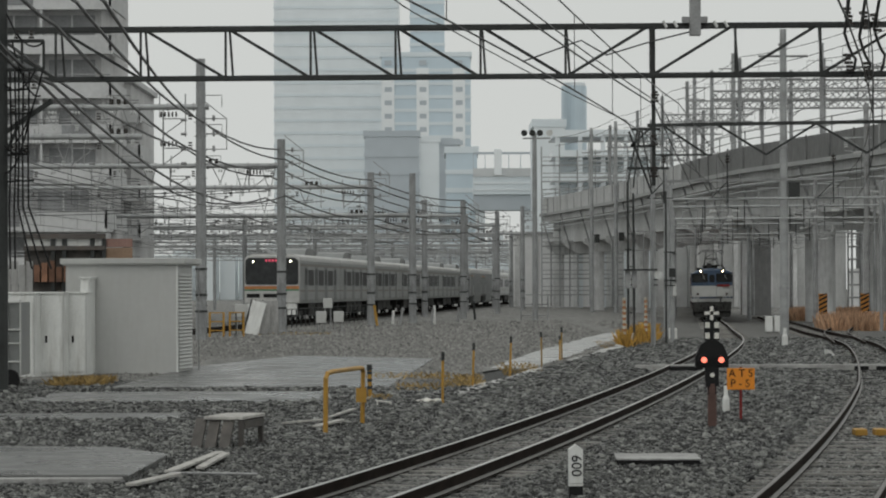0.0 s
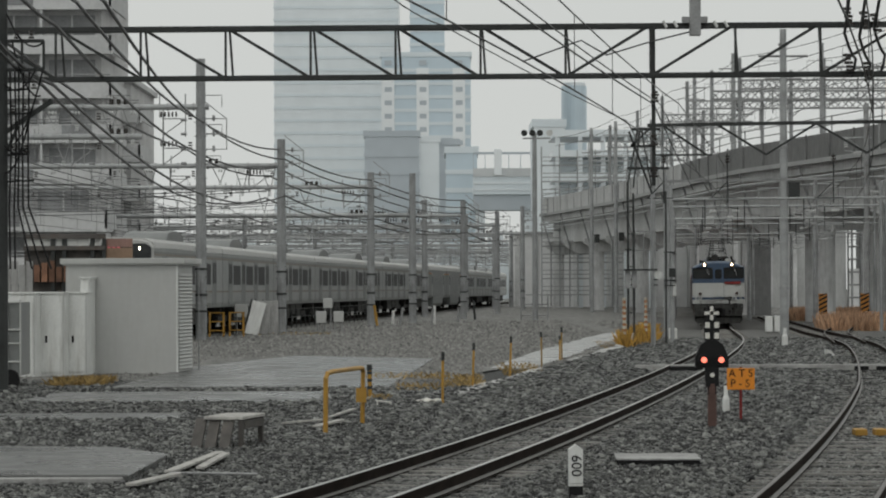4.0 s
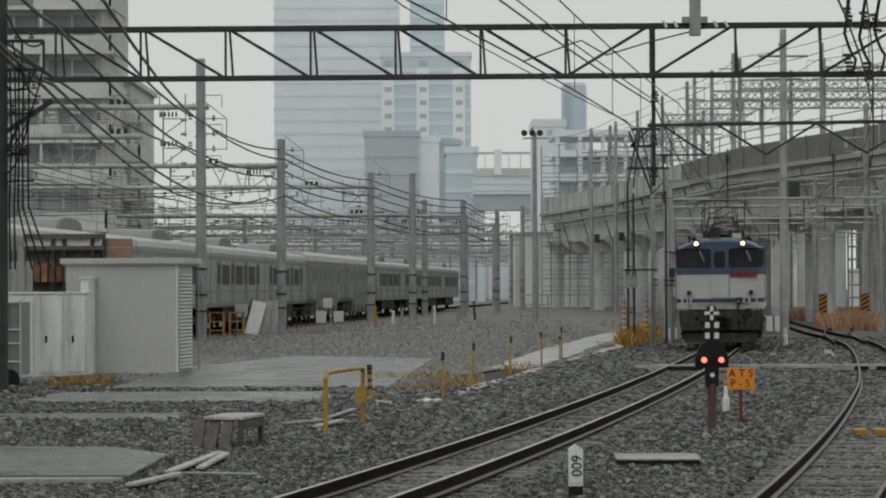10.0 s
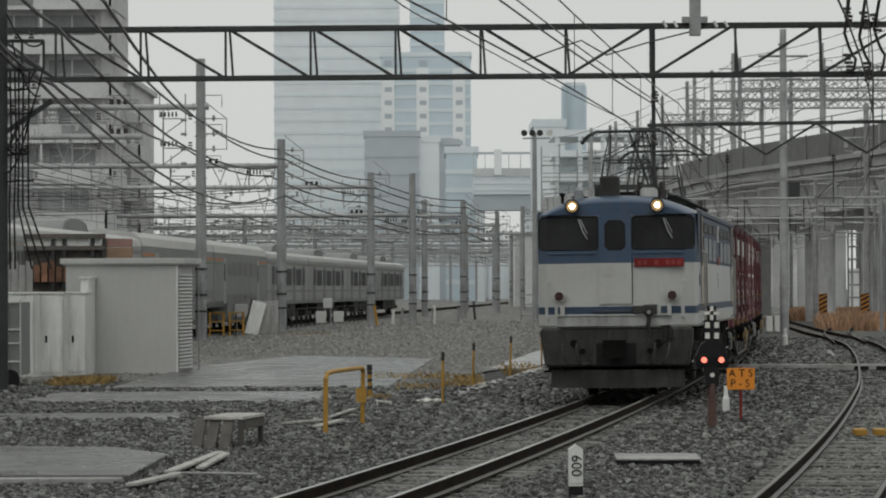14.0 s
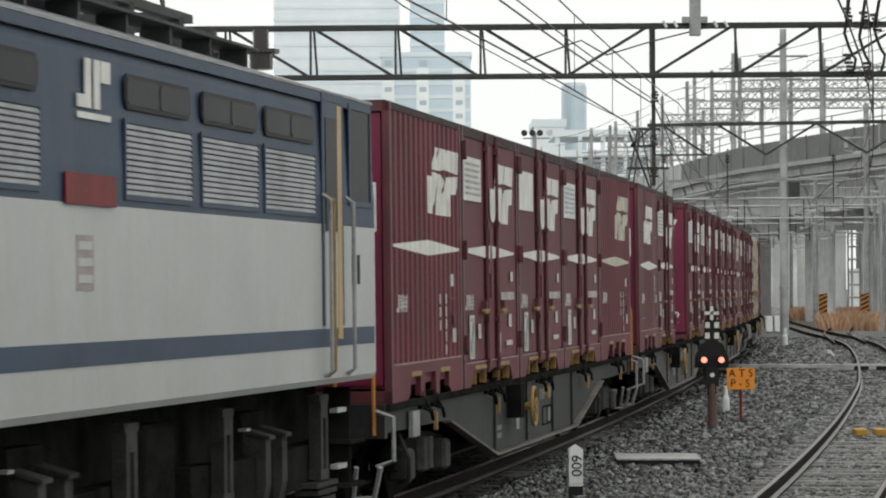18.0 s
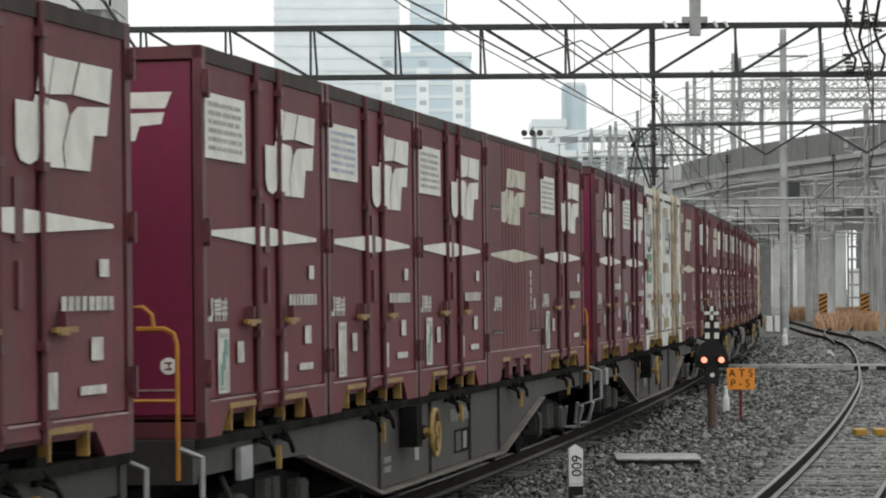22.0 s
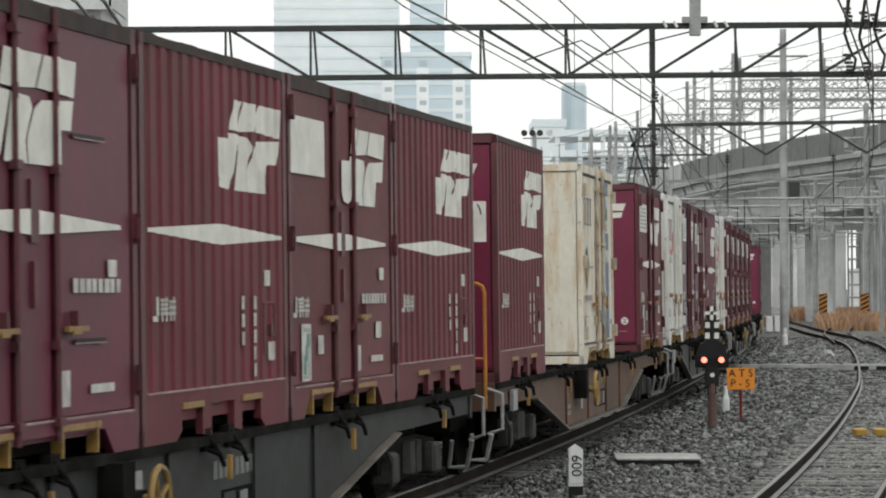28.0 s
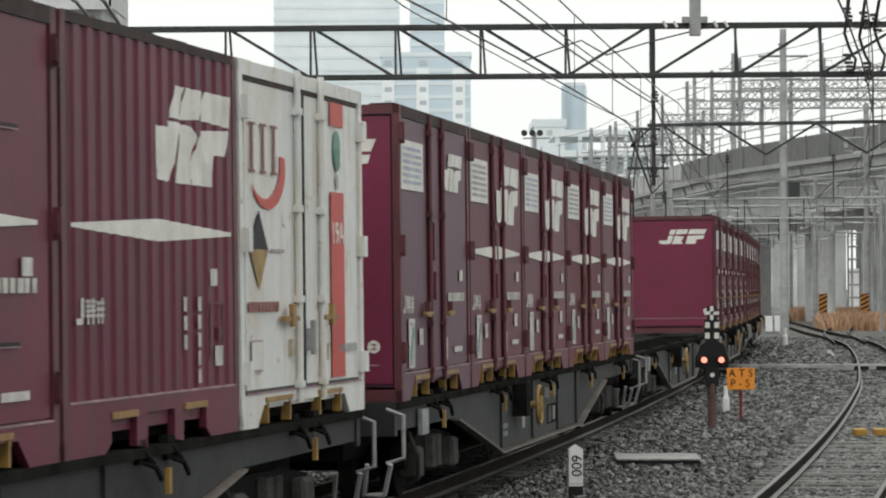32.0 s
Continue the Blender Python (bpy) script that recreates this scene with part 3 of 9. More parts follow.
def build_trough():
    """Cable trough beside the track, its lids lying one behind the other."""
    trough = thing("cable_trough", "pale concrete cable trough with loose lids beside the track", "cable trough")
    bm = bmesh.new()
    box(bm, -0.16, 0.16, -0.48, 0.48, 0, 0.06)
    me = finish(bm, "trough_lid", TROUGH, 0.012)
    s = 9.0
    while s < 118:
        off = -3.35 - 0.55 * min(1, max(0, s - 20) / 35) + 0.08 * math.sin(s * 0.5) + 0.7 * max(0, 20 - s) / 8
        p, t = on_line(s, off), float(np.interp(s, LINE_S, LINE_T))
        if 41 < s < 64 and random.random() < 0.85 or s > 70 and random.random() < 0.9:
            ob = new("trough_lid", me)
            ob.parent = trough
            ob.matrix_basis = Matrix.Translation((p.x, p.y, GROUND + 0.025)) @ Matrix.Rotation(-t + random.uniform(-0.1, 0.1), 4, "Z") @ Matrix.Rotation(random.uniform(-0.05, 0.05), 4, "Y")
        s += 1.0


build_trough()
# added pale strip that paints the slab's lit, dry front face
bm = bmesh.new()
box(bm, -7.9, -3.5, 33.7, 33.88, GROUND - 0.05, GROUND + 0.115)
setting("concrete_kerb", bm, CONCRETE, "pale strip added for the lit dry front face of the slab", "kerb", 0.012)
# loose boards and a thin rod dropped beside the timber step and the hoop
for a, b, w in (((-3.28, 32.54), (-2.95, 34.22), 0.12), ((-3.08, 34.83), (-2.80, 38.71), 0.12), ((-2.79, 35.55), (-2.70, 38.45), 0.1), ((-1.90, 46.25), (-1.59, 48.11), 0.12), ((-2.46, 47.41), (-1.88, 48.34), 0.05), ((-1.84, 49.35), (-1.51, 52.63), 0.05)):
    bm = bmesh.new()
    beam_l(bm, (*a, GROUND + 0.115), (*b, GROUND + 0.125), w, 0.035)
    single("loose_board", bm, PALEWOOD, "pale weathered board lying on the ballast", "board", "loose boards", bevel=0.006)
bm = bmesh.new()
rod(bm, (*(-3.05, 34.52), GROUND + 0.12), (*(-2.06, 34.26), GROUND + 0.12), 0.014, 6)
single("steel_rod", bm, STEEL, "thin steel rod lying on the ballast", "rod")
slab([(1.2, 83), (2.3, 83), (6.3, 118), (9.0, 148), (7.9, 149), (4.2, 118)], "pale wet concrete path beside the track", 0.03, PATH)


# ---- overhead line: gantries, poles, wires ----
def gantry_near():
    """The long lattice beam that spans the near tracks."""
    g = thing("lattice_gantry", "dark steel lattice gantry beam carrying the overhead wires", "gantry")
    Y, zb, zt = 74.0, 7.02, 8.2
    x0, x1 = -17.0, 15.5
    tilt = 0.0035
    def P(x, z, dy=0.0):
        return (x, Y + dy, z + tilt * x)
    for z in (zb, zt):
        for dy in (-0.35, 0.35):
            bm = bmesh.new()
            beam_l(bm, P(x0, z, dy), P(x1, z, dy), 0.085, 0.085)
            part("chord", bm, DARKSTEEL, g)
    xs = [-9.16 + 2.02 * i for i in range(-3, 12)]
    for i, x in enumerate(xs):
        for dy in (-0.35, 0.35):
            bm = bmesh.new()
            beam_l(bm, P(x + (0.1 if dy > 0 else -0.03), zb, dy), P(x + (0.02 if dy > 0 else -0.03), zt, dy), 0.055, 0.055)
            part("upright", bm, DARKSTEEL, g)
        if i + 1 < len(xs):
            bm = bmesh.new()
            a, b = (P(x + 0.1, zt - 0.05), P(xs[i + 1] - 0.1, zb + 0.03)) if x < 1.0 else (P(x + 0.1, zb + 0.05), P(xs[i + 1] - 0.1, zt - 0.03))
            beam_l(bm, a, b, 0.07, 0.07)
            part("diagonal", bm, DARKSTEEL, g)
    for x in (x0, x1):
        bm = bmesh.new()
        rod(bm, (x, Y, GROUND - 0.2), (x, Y, 9.0), 0.18, 12)
        part("post", bm, DARKSTEEL, g)
    # drop arm with its insulators over the main track, and the clamp higher up
    bm = bmesh.new()
    beam_l(bm, (5.04, Y, 8.2), (5.04, Y, 4.4), 0.09, 0.09)
    beam_l(bm, (5.04, Y, 5.85), (4.5, Y, 5.35), 0.05, 0.05)
    beam_l(bm, (4.5, Y, 5.35), (5.04, Y, 5.35), 0.05, 0.05)
    beam_l(bm, (4.5, Y, 5.75), (5.2, Y, 5.75), 0.06, 0.06)
    beam_l(bm, (4.4, Y, 4.82), (5.4, Y, 4.82), 0.06, 0.06)
    beam_l(bm, (4.45, Y, 5.7), (5.0, Y, 4.2), 0.05, 0.05)
    part("drop_arm", bm, DARKSTEEL, g)
    for z, x in ((6.4, 5.07), (5.35, 5.04), (4.6, 5.04)):
        bm = bmesh.new()
        for k in range(4):
            rod(bm, (x, Y - 0.1, z + k * 0.07), (x, Y - 0.1, z + k * 0.07 + 0.05), 0.1 - 0.03 * (k % 2), 10)
        part("insulator", bm, INSUL, g)
    bm = bmesh.new()
    box(bm, 5.88, 6.13, Y - 0.6, Y - 0.3, 7.95, 9.6)
    box(bm, 5.7, 6.3, Y - 0.5, Y - 0.3, 8.25, 8.4)
    part("clamped_post", bm, STEEL, g)
    rods("white_insulator", WHITE, g, [((x, Y - 0.45, 8.3), (x + 0.08, Y - 0.45, 8.15), 0.035) for x in (5.25, 5.5, 6.45, 6.7)])
    # big suspension insulators near the far end
    for x, z in ((9.6, 8.6), (10.0, 8.5), (10.25, 8.45), (9.6, 7.5), (10.05, 7.3)):
        bm = bmesh.new()
        for k in range(5):
            rod(bm, (x + k * 0.02, Y - 0.5, z - k * 0.09), (x + k * 0.02, Y - 0.5, z - k * 0.09 - 0.06), 0.11 - 0.03 * (k % 2), 10)
        part("suspension_insulator", bm, INSUL, g)


def wire(name, label, points, r=0.012, sag=0.0, group="overhead wires"):
    """One wire through its supports, sagging between them."""
    pts = [Vector(points[0])]
    for a, b in zip(points, points[1:]):
        a, b = Vector(a), Vector(b)
        n = 6 if sag else 1
        for i in range(1, n + 1):
            u = i / n
            pts.append(a.lerp(b, u) - Vector((0, 0, 4 * sag * u * (1 - u))))
    bm = bmesh.new()
    pipe(bm, pts, r, 5)
    return single(name, bm, WIRE, label, "wire", group)


def catenary(path, zm, zc, supports, r=0.013):
    """Messenger, contact wire and droppers above a track line; path(d) gives the place at that distance."""
    c = thing("overhead_line", "thin dark overhead contact line with droppers above a track", "overhead line", "overhead lines")
    upper, lower, drops = [], [], []
    for a, b in zip(supports, supports[1:]):
        n = 5
        for i in range(n + (b == supports[-1])):
            u = i / n
            p = Vector(path(a + (b - a) * u))
            upper.append(p + Vector((0, 0, zm - 3.2 * 0.22 * u * (1 - u))))
            lower.append(p + Vector((0, 0, zc)))
            if 0 < i < n:
                drops.append((upper[-1], lower[-1]))
    for name, pts in (("messenger_wire", upper), ("contact_wire", lower)):
        bm = bmesh.new()
        pipe(bm, pts, r, 5)
        part(name, bm, WIRE, c)
    for a, b in drops:
        bm = bmesh.new()
        rod(bm, a, b, r * 0.6, 3)
        part("dropper", bm, WIRE, c)


TRAIN_D = (-420, 0, 60, 118, 181, 266, 332, 400, 520, 700)
TRAIN_X = (-42.5, -18.4, -15.0, -11.8, -8.3, -1.9, 3.0, 8.0, 17.0, 30.5)


def yard_line(d, off=0.0):
    """The line of the commuter train's track (its camera-side wall), moved sideways by off."""
    return Vector((float(np.interp(d, TRAIN_D, TRAIN_X)) + off, d, 0))


def yard_pole(x, d, top, beams, reach, label="grey concrete overhead-line pole with brackets"):
    p = thing("line_pole", label, "pole", "overhead line poles", pose(x, d, GROUND))
    bm = bmesh.new()
    rod(bm, (0, 0, -0.2), (0, 0, top - GROUND), 0.25, 12, 0.2)
    part("shaft", bm, POLE, p)
    for z, left, end in beams:
        last = z == beams[-1][0]
        z -= GROUND
        bm = bmesh.new()
        rod(bm, (-reach if left else -0.2, 0, z), (end, 0, z), 0.125, 10)
        part("pipe_beam", bm, PIPE, p)
        if left and d < 225:
            # clamp rings, hanging insulators and V hangers along the beam
            rng = random.Random(int(d * 10 + z * 7))
            rings, beads, struts = bmesh.new(), bmesh.new(), []
            k = end - 0.6
            while k > -12:
                rod(rings, (k, 0, z), (k - 0.1, 0, z), 0.16, 8)
                for q in range(rng.choice((2, 3, 4))):
                    rod(beads, (k - 0.2 - 0.13 * q, -0.05, z - 0.24), (k - 0.27 - 0.13 * q, -0.05, z - 0.24), 0.085, 7)
                if rng.random() < 0.55:
                    drop = rng.uniform(0.7, 1.5)
                    struts += [((k, 0, z), (k - 0.3, 0, z - drop), 0.026), ((k - 0.75, 0, z), (k - 0.34, 0, z - drop), 0.026)]
                    for q in range(3):
                        rod(beads, (k - 0.32, 0, z - drop - 0.1 * q), (k - 0.32, 0, z - drop - 0.1 * q - 0.06), 0.08, 7)
                else:
                    struts += [((k - 0.4, 0, z), (k - 0.4, 0, z + rng.uniform(0.25, 0.6)), 0.03), ((k - 0.4, 0, z), (k - 0.4, 0, z - rng.uniform(0.4, 1.4)), 0.022)]
                k -= rng.uniform(0.8, 1.5)
            part("clamp_ring", rings, STEEL, p)["kind"] = "stuff"
            part("insulator_string", beads, PALEINSUL, p, "pale porcelain insulators")["kind"] = "stuff"
            bm = bmesh.new()
            for a, b, r in struts:
                rod(bm, a, b, r, 5)
            part("hanger_strut", bm, STEEL, p)["kind"] = "stuff"
        k = -1.6
        while k > -reach:
            bm = bmesh.new()
            rod(bm, (k, 0, z), (k, 0, z - 1.3), 0.035, 6)
            rod(bm, (k, 0, z - 1.2), (k + 0.9, 0, z - 0.55), 0.025, 5)
            rod(bm, (k, 0, z - 0.5), (k + 1.0, 0, z - 0.5), 0.025, 5)
            for q in (0.55, 1.15):
                rod(bm, (k + 0.75, 0, z - q), (k + 1.0, 0, z - q), 0.06, 6)
            part("cantilever_arm", bm, STEEL, p)
            bm = bmesh.new()
            pipe(bm, [(k + 1.5, 0, z), (k + 1.5, 0, z + 0.5), (k + 2.5, 0, z + 0.5), (k + 2.5, 0, z)], 0.025, 5)
            part("top_frame", bm, STEEL, p)
            bm = bmesh.new()
            for q in range(3):
                rod(bm, (k + 1.15, 0, z - 0.25 - 0.11 * q), (k + 1.15, 0, z - 0.31 - 0.11 * q), 0.09, 7)
            part("insulator", bm, INSUL, p)
            k -= 3.9
        # string of disc insulators tied to the beam close to the shaft
        if left:
            bm = bmesh.new()
            for q in range(5):
                rod(bm, (-1.0 - 0.16 * q, -0.1, z - 0.32), (-1.07 - 0.16 * q, -0.1, z - 0.32), 0.11, 8)
            for q in range(3):
                rod(bm, (-3.2 - 0.3 * q, 0, z + 0.12), (-3.2 - 0.3 * q, 0, z + 0.34), 0.09, 7)
            part("disc_string", bm, INSUL, p)["kind"] = "stuff"
        if not last:
            continue
        bm = bmesh.new()
        pipe(bm, [(0, 0, z + 0.75), (1.1, 0, z + 0.75), (1.1, 0, z - 0.55), (0, 0, z - 0.55)], 0.03, 6)
        pipe(bm, [(0, 0, z + 0.1), (1.0, 0, z + 0.1)], 0.03, 6)
        pipe(bm, [(0.15, 0, z + 1.5), (1.1, 0, z + 0.75)], 0.02, 5)
        for q in (0.75, 0.1, -0.55):
            rod(bm, (0.55, 0, z + q - 0.1), (0.55, 0, z + q + 0.14), 0.06, 6)
        part("bracket", bm, STEEL, p)
    if d < 230:
        rods("climbing_bolt", DARKSTEEL, p, [((-0.28, -0.1, 1.5 + 0.6 * k), (0.28, -0.1, 1.5 + 0.6 * k), 0.015) for k in range(int((top - 3) / 0.6))], 4)
    rods("band", DARKSTEEL, p, [((0, 0, z), (0, 0, z + 0.09), 0.27) for z in (1.2, 1.9, 3.0)], 12)
    return p


gantry_near()
yard_pole(-10.3, 132, 11.8, [(9.75, True, 0.35), (8.5, True, -2.5)], 26)
yard_pole(-8.0, 153.5, 9.4, [(8.1, True, 0.35)], 26)
yard_pole(-4.25, 183, 8.85, [(8.0, True, 0.35)], 28)
yard_pole(-1.9, 194, 9.2, [(6.6, True, 0.35)], 28)
yard_pole(1.45, 222, 8.25, [(7.2, True, 0.35)], 30)
yard_pole(4.65, 266, 8.6, [(7.4, True, 0.35)], 34)
yard_pole(7.85, 306, 10.1, [(7.4, True, 0.35), (8.6, False, 0.35)], 38)
for d in (238, 285, 330, 365, 410, 460, 520):
    yard_pole(yard_line(d, 2.6).x, d, 8.8, [(7.6, True, 0.35)], 44)
    g = thing("yard_gantry", "pale pipe gantry with a zigzag lattice over the yard tracks", "gantry", "yard gantries")
    x1 = yard_line(d, 2.6).x
    for z in (6.7, 5.9):
        bm = bmesh.new()
        rod(bm, (x1 - 44, d + 3, z), (x1, d + 3, z), 0.1 if z > 6 else 0.07, 8)
        part("pipe", bm, PIPE, g)
    bm = bmesh.new()
    n = 22
    pipe(bm, [(x1 - 44 + 2 * k, d + 3, 6.7 if k % 2 else 5.9) for k in range(n + 1)], 0.05, 5)
    part("zigzag", bm, STEEL, g)
    for x in (x1 - 44, x1 - 14, x1 - 30):
        bm = bmesh.new()
        rod(bm, (x, d + 3, GROUND), (x, d + 3, 7.8), 0.18, 10)
        part("post", bm, POLE, g)
for off in (-1.5, -5.4, -9.3, -13.2, -17.1, -21.0):
    catenary(lambda d, o=off: yard_line(d, o), 6.6, 5.1, [40, 85, 132, 153.5, 183, 222, 266, 306, 365, 410, 460])
catenary(lambda d: Vector((float(np.interp(d, LINE_Y, LINE_X)), d, 0)), 6.35, 5.05, [10, 42, 74, 115, 150, 190, 235, 290])
catenary(lambda d: Vector((float(np.interp(d, LINE_Y, LINE_X)) + 4.6, d, 0)), 6.35, 5.05, [10, 42, 74, 115, 150, 190, 235, 290])
# feeders: high cables falling away from the near mast to the yard poles
for start, end, zs in (((-8.8, 70, 6.6), (-10.2, 132, 6.0), 6.6), ((-9.05, 70, 6.6), (-11.2, 132, 6.0), 6.5), ((-7.5, 60, 7.1), (-10.6, 132, 7.9), 8.0),
                       ((-7.1, 60, 7.55), (-10.5, 132, 9.3), 8.9), ((-6.55, 60, 7.55), (-10.2, 132, 9.1), 8.4), ((-9.3, 64, 7.3), (-11.0, 132, 8.0), 7.6)):
    a, b = Vector(start), Vector(end)
    wire("feeder_cable", "heavy black feeder cable slung from mast to mast", [a - (b - a) * 0.3 + Vector((0, 0, 0.7)), start, end, (b.x + 2.4, 153.5, zs), (b.x + 6.3, 183, zs - 0.5), (b.x + 12, 222, zs - 0.6), (b.x + 15, 266, zs - 0.4)], 0.04, 0.35)
for k in range(14):
    z = 5.4 + 0.28 * (k % 9) + 0.1 * random.random()
    off = 1.9 - 2.1 * k
    wire("feeder_cable", "thin dark feeder wire strung along the yard poles", [(yard_line(d, off).x, d, z + (0.5 if d < 100 else 0)) for d in (70, 132, 153.5, 183, 222, 266, 306, 365)], 0.017, 0.3)
for k in range(7):
    d = (140, 147, 168, 175, 203, 212, 245)[k]
    x = yard_line(d, 2.0).x
    wire("span_wire", "dark span wire crossing above the yard tracks", [(x - 30, d, 6.4 + 0.2 * (k % 3)), (x - 15, d, 6.2), (x, d, 6.5 + 0.15 * k)], 0.022, 0.12)
wire("feeder_cable", "black feeder cable sweeping down to the drop arm", [(0.0, 44, 6.9), (0.95, 50, 6.6), (5.05, 74, 6.35), (9.3, 115, 5.6)], 0.018, 0.05)
wire("feeder_cable", "black feeder cable beside the drop arm", [(0.1, 44, 7.0), (1.1, 50, 6.7), (5.2, 74, 6.35), (9.9, 115, 5.5)], 0.014, 0.05)
wire("feeder_cable", "thin black cable sweeping down past the gantry", [(-0.75, 48, 6.45), (0.0, 58, 6.9), (4.4, 74, 5.95), (8.3, 115, 5.7)], 0.012, 0.05)
for k, (x, z) in enumerate(((9.55, 8.9), (9.9, 8.8), (10.25, 9.0), (10.6, 8.9))):
    wire("feeder_cable", "black cable hanging between the gantry insulators", [(x - 1.2, 62, z + 0.6), (x, 73.5, z - 0.9), (x + 0.3, 73.8, z - 1.5), (x + 0.2, 74, z - 1.9)], 0.038, 0.1)
wire("feeder_cable", "black cable looping under the gantry beam", [(1.9, 73.6, 7.35), (2.6, 73.6, 7.6), (3.3, 73.6, 7.85), (3.9, 73.6, 7.5), (4.9, 73.6, 7.8), (6.5, 73.6, 8.2)], 0.02)


def gantry_right():
    """Lighter beam with a zigzag below it over the farther tracks."""
    g = thing("light_gantry", "thin steel gantry with a zigzag truss over the far tracks", "gantry")
    Y = 115.0
    bm = bmesh.new()
    beam_l(bm, (7.6, Y, 8.0), (19.5, Y, 8.15), 0.13, 0.13)
    part("top_chord", bm, DARKSTEEL, g)
    for a, b in (((8.15, 8.0), (9.81, 6.9)), ((10.23, 8.0), (12.0, 6.9)), ((12.0, 6.9), (13.87, 8.05)), ((13.87, 8.05), (15.74, 6.95)), ((15.74, 6.95), (17.6, 8.1)), ((17.6, 8.1), (19.4, 7.0))):
        bm = bmesh.new()
        beam_l(bm, (a[0], Y, a[1]), (b[0], Y, b[1]), 0.08, 0.08)
        part("diagonal", bm, DARKSTEEL, g)
    bm = bmesh.new()
    beam_l(bm, (7.9, Y, 6.9), (10.0, Y, 6.9), 0.07, 0.07)
    part("lower_chord", bm, DARKSTEEL, g)
    bm = bmesh.new()
    beam_l(bm, (8.2, Y + 1, 5.95), (15.2, Y + 1, 6.05), 0.1, 0.1)
    part("lower_pipe", bm, STEEL, g)
    for x, z in ((7.75, 8.2), (19.6, 9.0)):
        bm = bmesh.new()
        rod(bm, (x, Y, GROUND - 0.1), (x, Y, z), 0.06 if x < 10 else 0.12, 10)
        part("post", bm, POLE, g)
    for x in (8.2, 10.56, 14.5):
        bm = bmesh.new()
        for k in range(3):
            rod(bm, (x, Y - 0.1, 6.6 + 0.1 * k), (x, Y - 0.1, 6.67 + 0.1 * k), 0.09, 8)
        part("insulator", bm, INSUL, g)
        rods("drop_arm", DARKSTEEL, g, [((x, Y, 6.95), (x, Y, 5.1), 0.03), ((x - 0.6, Y, 5.3), (x, Y, 5.9), 0.025), ((x - 0.7, Y, 5.3), (x + 0.35, Y, 5.3), 0.02)], 5)


gantry_right()


def track_pole(x, d, top, r, mat, label):
    p = thing("signal_pole", label, "pole", "slim poles beside the track", pose(x, d, GROUND))
    bm = bmesh.new()
    rod(bm, (0, 0, 0), (0, 0, top - GROUND), r, 10)
    part("shaft", bm, mat, p)
    bm = bmesh.new()
    for z in (2.3, 2.5, 3.6):
        box(bm, -r - 0.05, r + 0.08, -0.1, 0.1, z, z + 0.05)
    part("clamp", bm, DARKSTEEL, p)
    return p


# paired dark mast with a work platform, its two legs leaning in to the gantry end
p = track_pole(6.8, 114, 5.9, 0.045, DARKSTEEL, "slim dark paired mast with a small work platform")
rods("second_leg", DARKSTEEL, p, [((0.23, 0.1, 0), (0.21, 0.1, 5.7), 0.04)], 8)
rods("leaning_leg", DARKSTEEL, p, [((0.0, 0, 6.0), (0.42, 0.6, 8.1), 0.035), ((0.21, 0.1, 5.9), (0.5, 0.6, 8.1), 0.035), ((0.9, 0.2, 5.9), (0.55, 0.6, 8.1), 0.03)], 6)
rods("tie", DARKSTEEL, p, [((0.0, 0, z), (0.22, 0.1, z), 0.02) for z in (1.3, 3.0, 4.2, 5.2)], 5)
block("platform", DARKSTEEL, p, (-0.15, 1.05, -0.35, 0.35, 2.85, 2.91))
block("box", STEEL, p, (-0.12, 0.08, -0.2, 0.1, 2.2, 2.85))
block("box", STEEL, p, (0.14, 0.32, -0.2, 0.1, 2.2, 2.85))
rods("railing", STEEL, p, [((1.02, 0.3, 2.9), (1.02, 0.3, 4.3), 0.022), ((0.0, 0.3, 4.3), (1.02, 0.3, 4.3), 0.022), ((0.0, 0.3, 3.6), (1.02, 0.3, 3.6), 0.022), ((0.6, 0.3, 2.9), (0.6, 0.3, 4.3), 0.018)], 5)
bm = bmesh.new()
rod(bm, (1.1, -0.1, 2.68), (1.1, -0.04, 2.68), 0.15, 14)
part("round_mirror", bm, WHITE, p)
track_pole(7.9, 116, 7.9, 0.05, PIPE, "slim pale steel pole beside the track")
track_pole(8.7, 121, 5.8, 0.04, DARKSTEEL, "thin dark cable pole beside the track")
p = track_pole(8.93, 121.3, 6.2, 0.06, PIPE, "slim pale steel signal pole with a small case")
block("case", DARKSTEEL, p, (-0.1, 0.15, -0.25, -0.07, 2.65, 3.0))
p = track_pole(9.35, 126, 5.2, 0.05, PIPE, "slim pale steel pole with a white case")
block("case", SHED, p, (-0.15, 0.12, -0.2, -0.05, 1.9, 2.4))


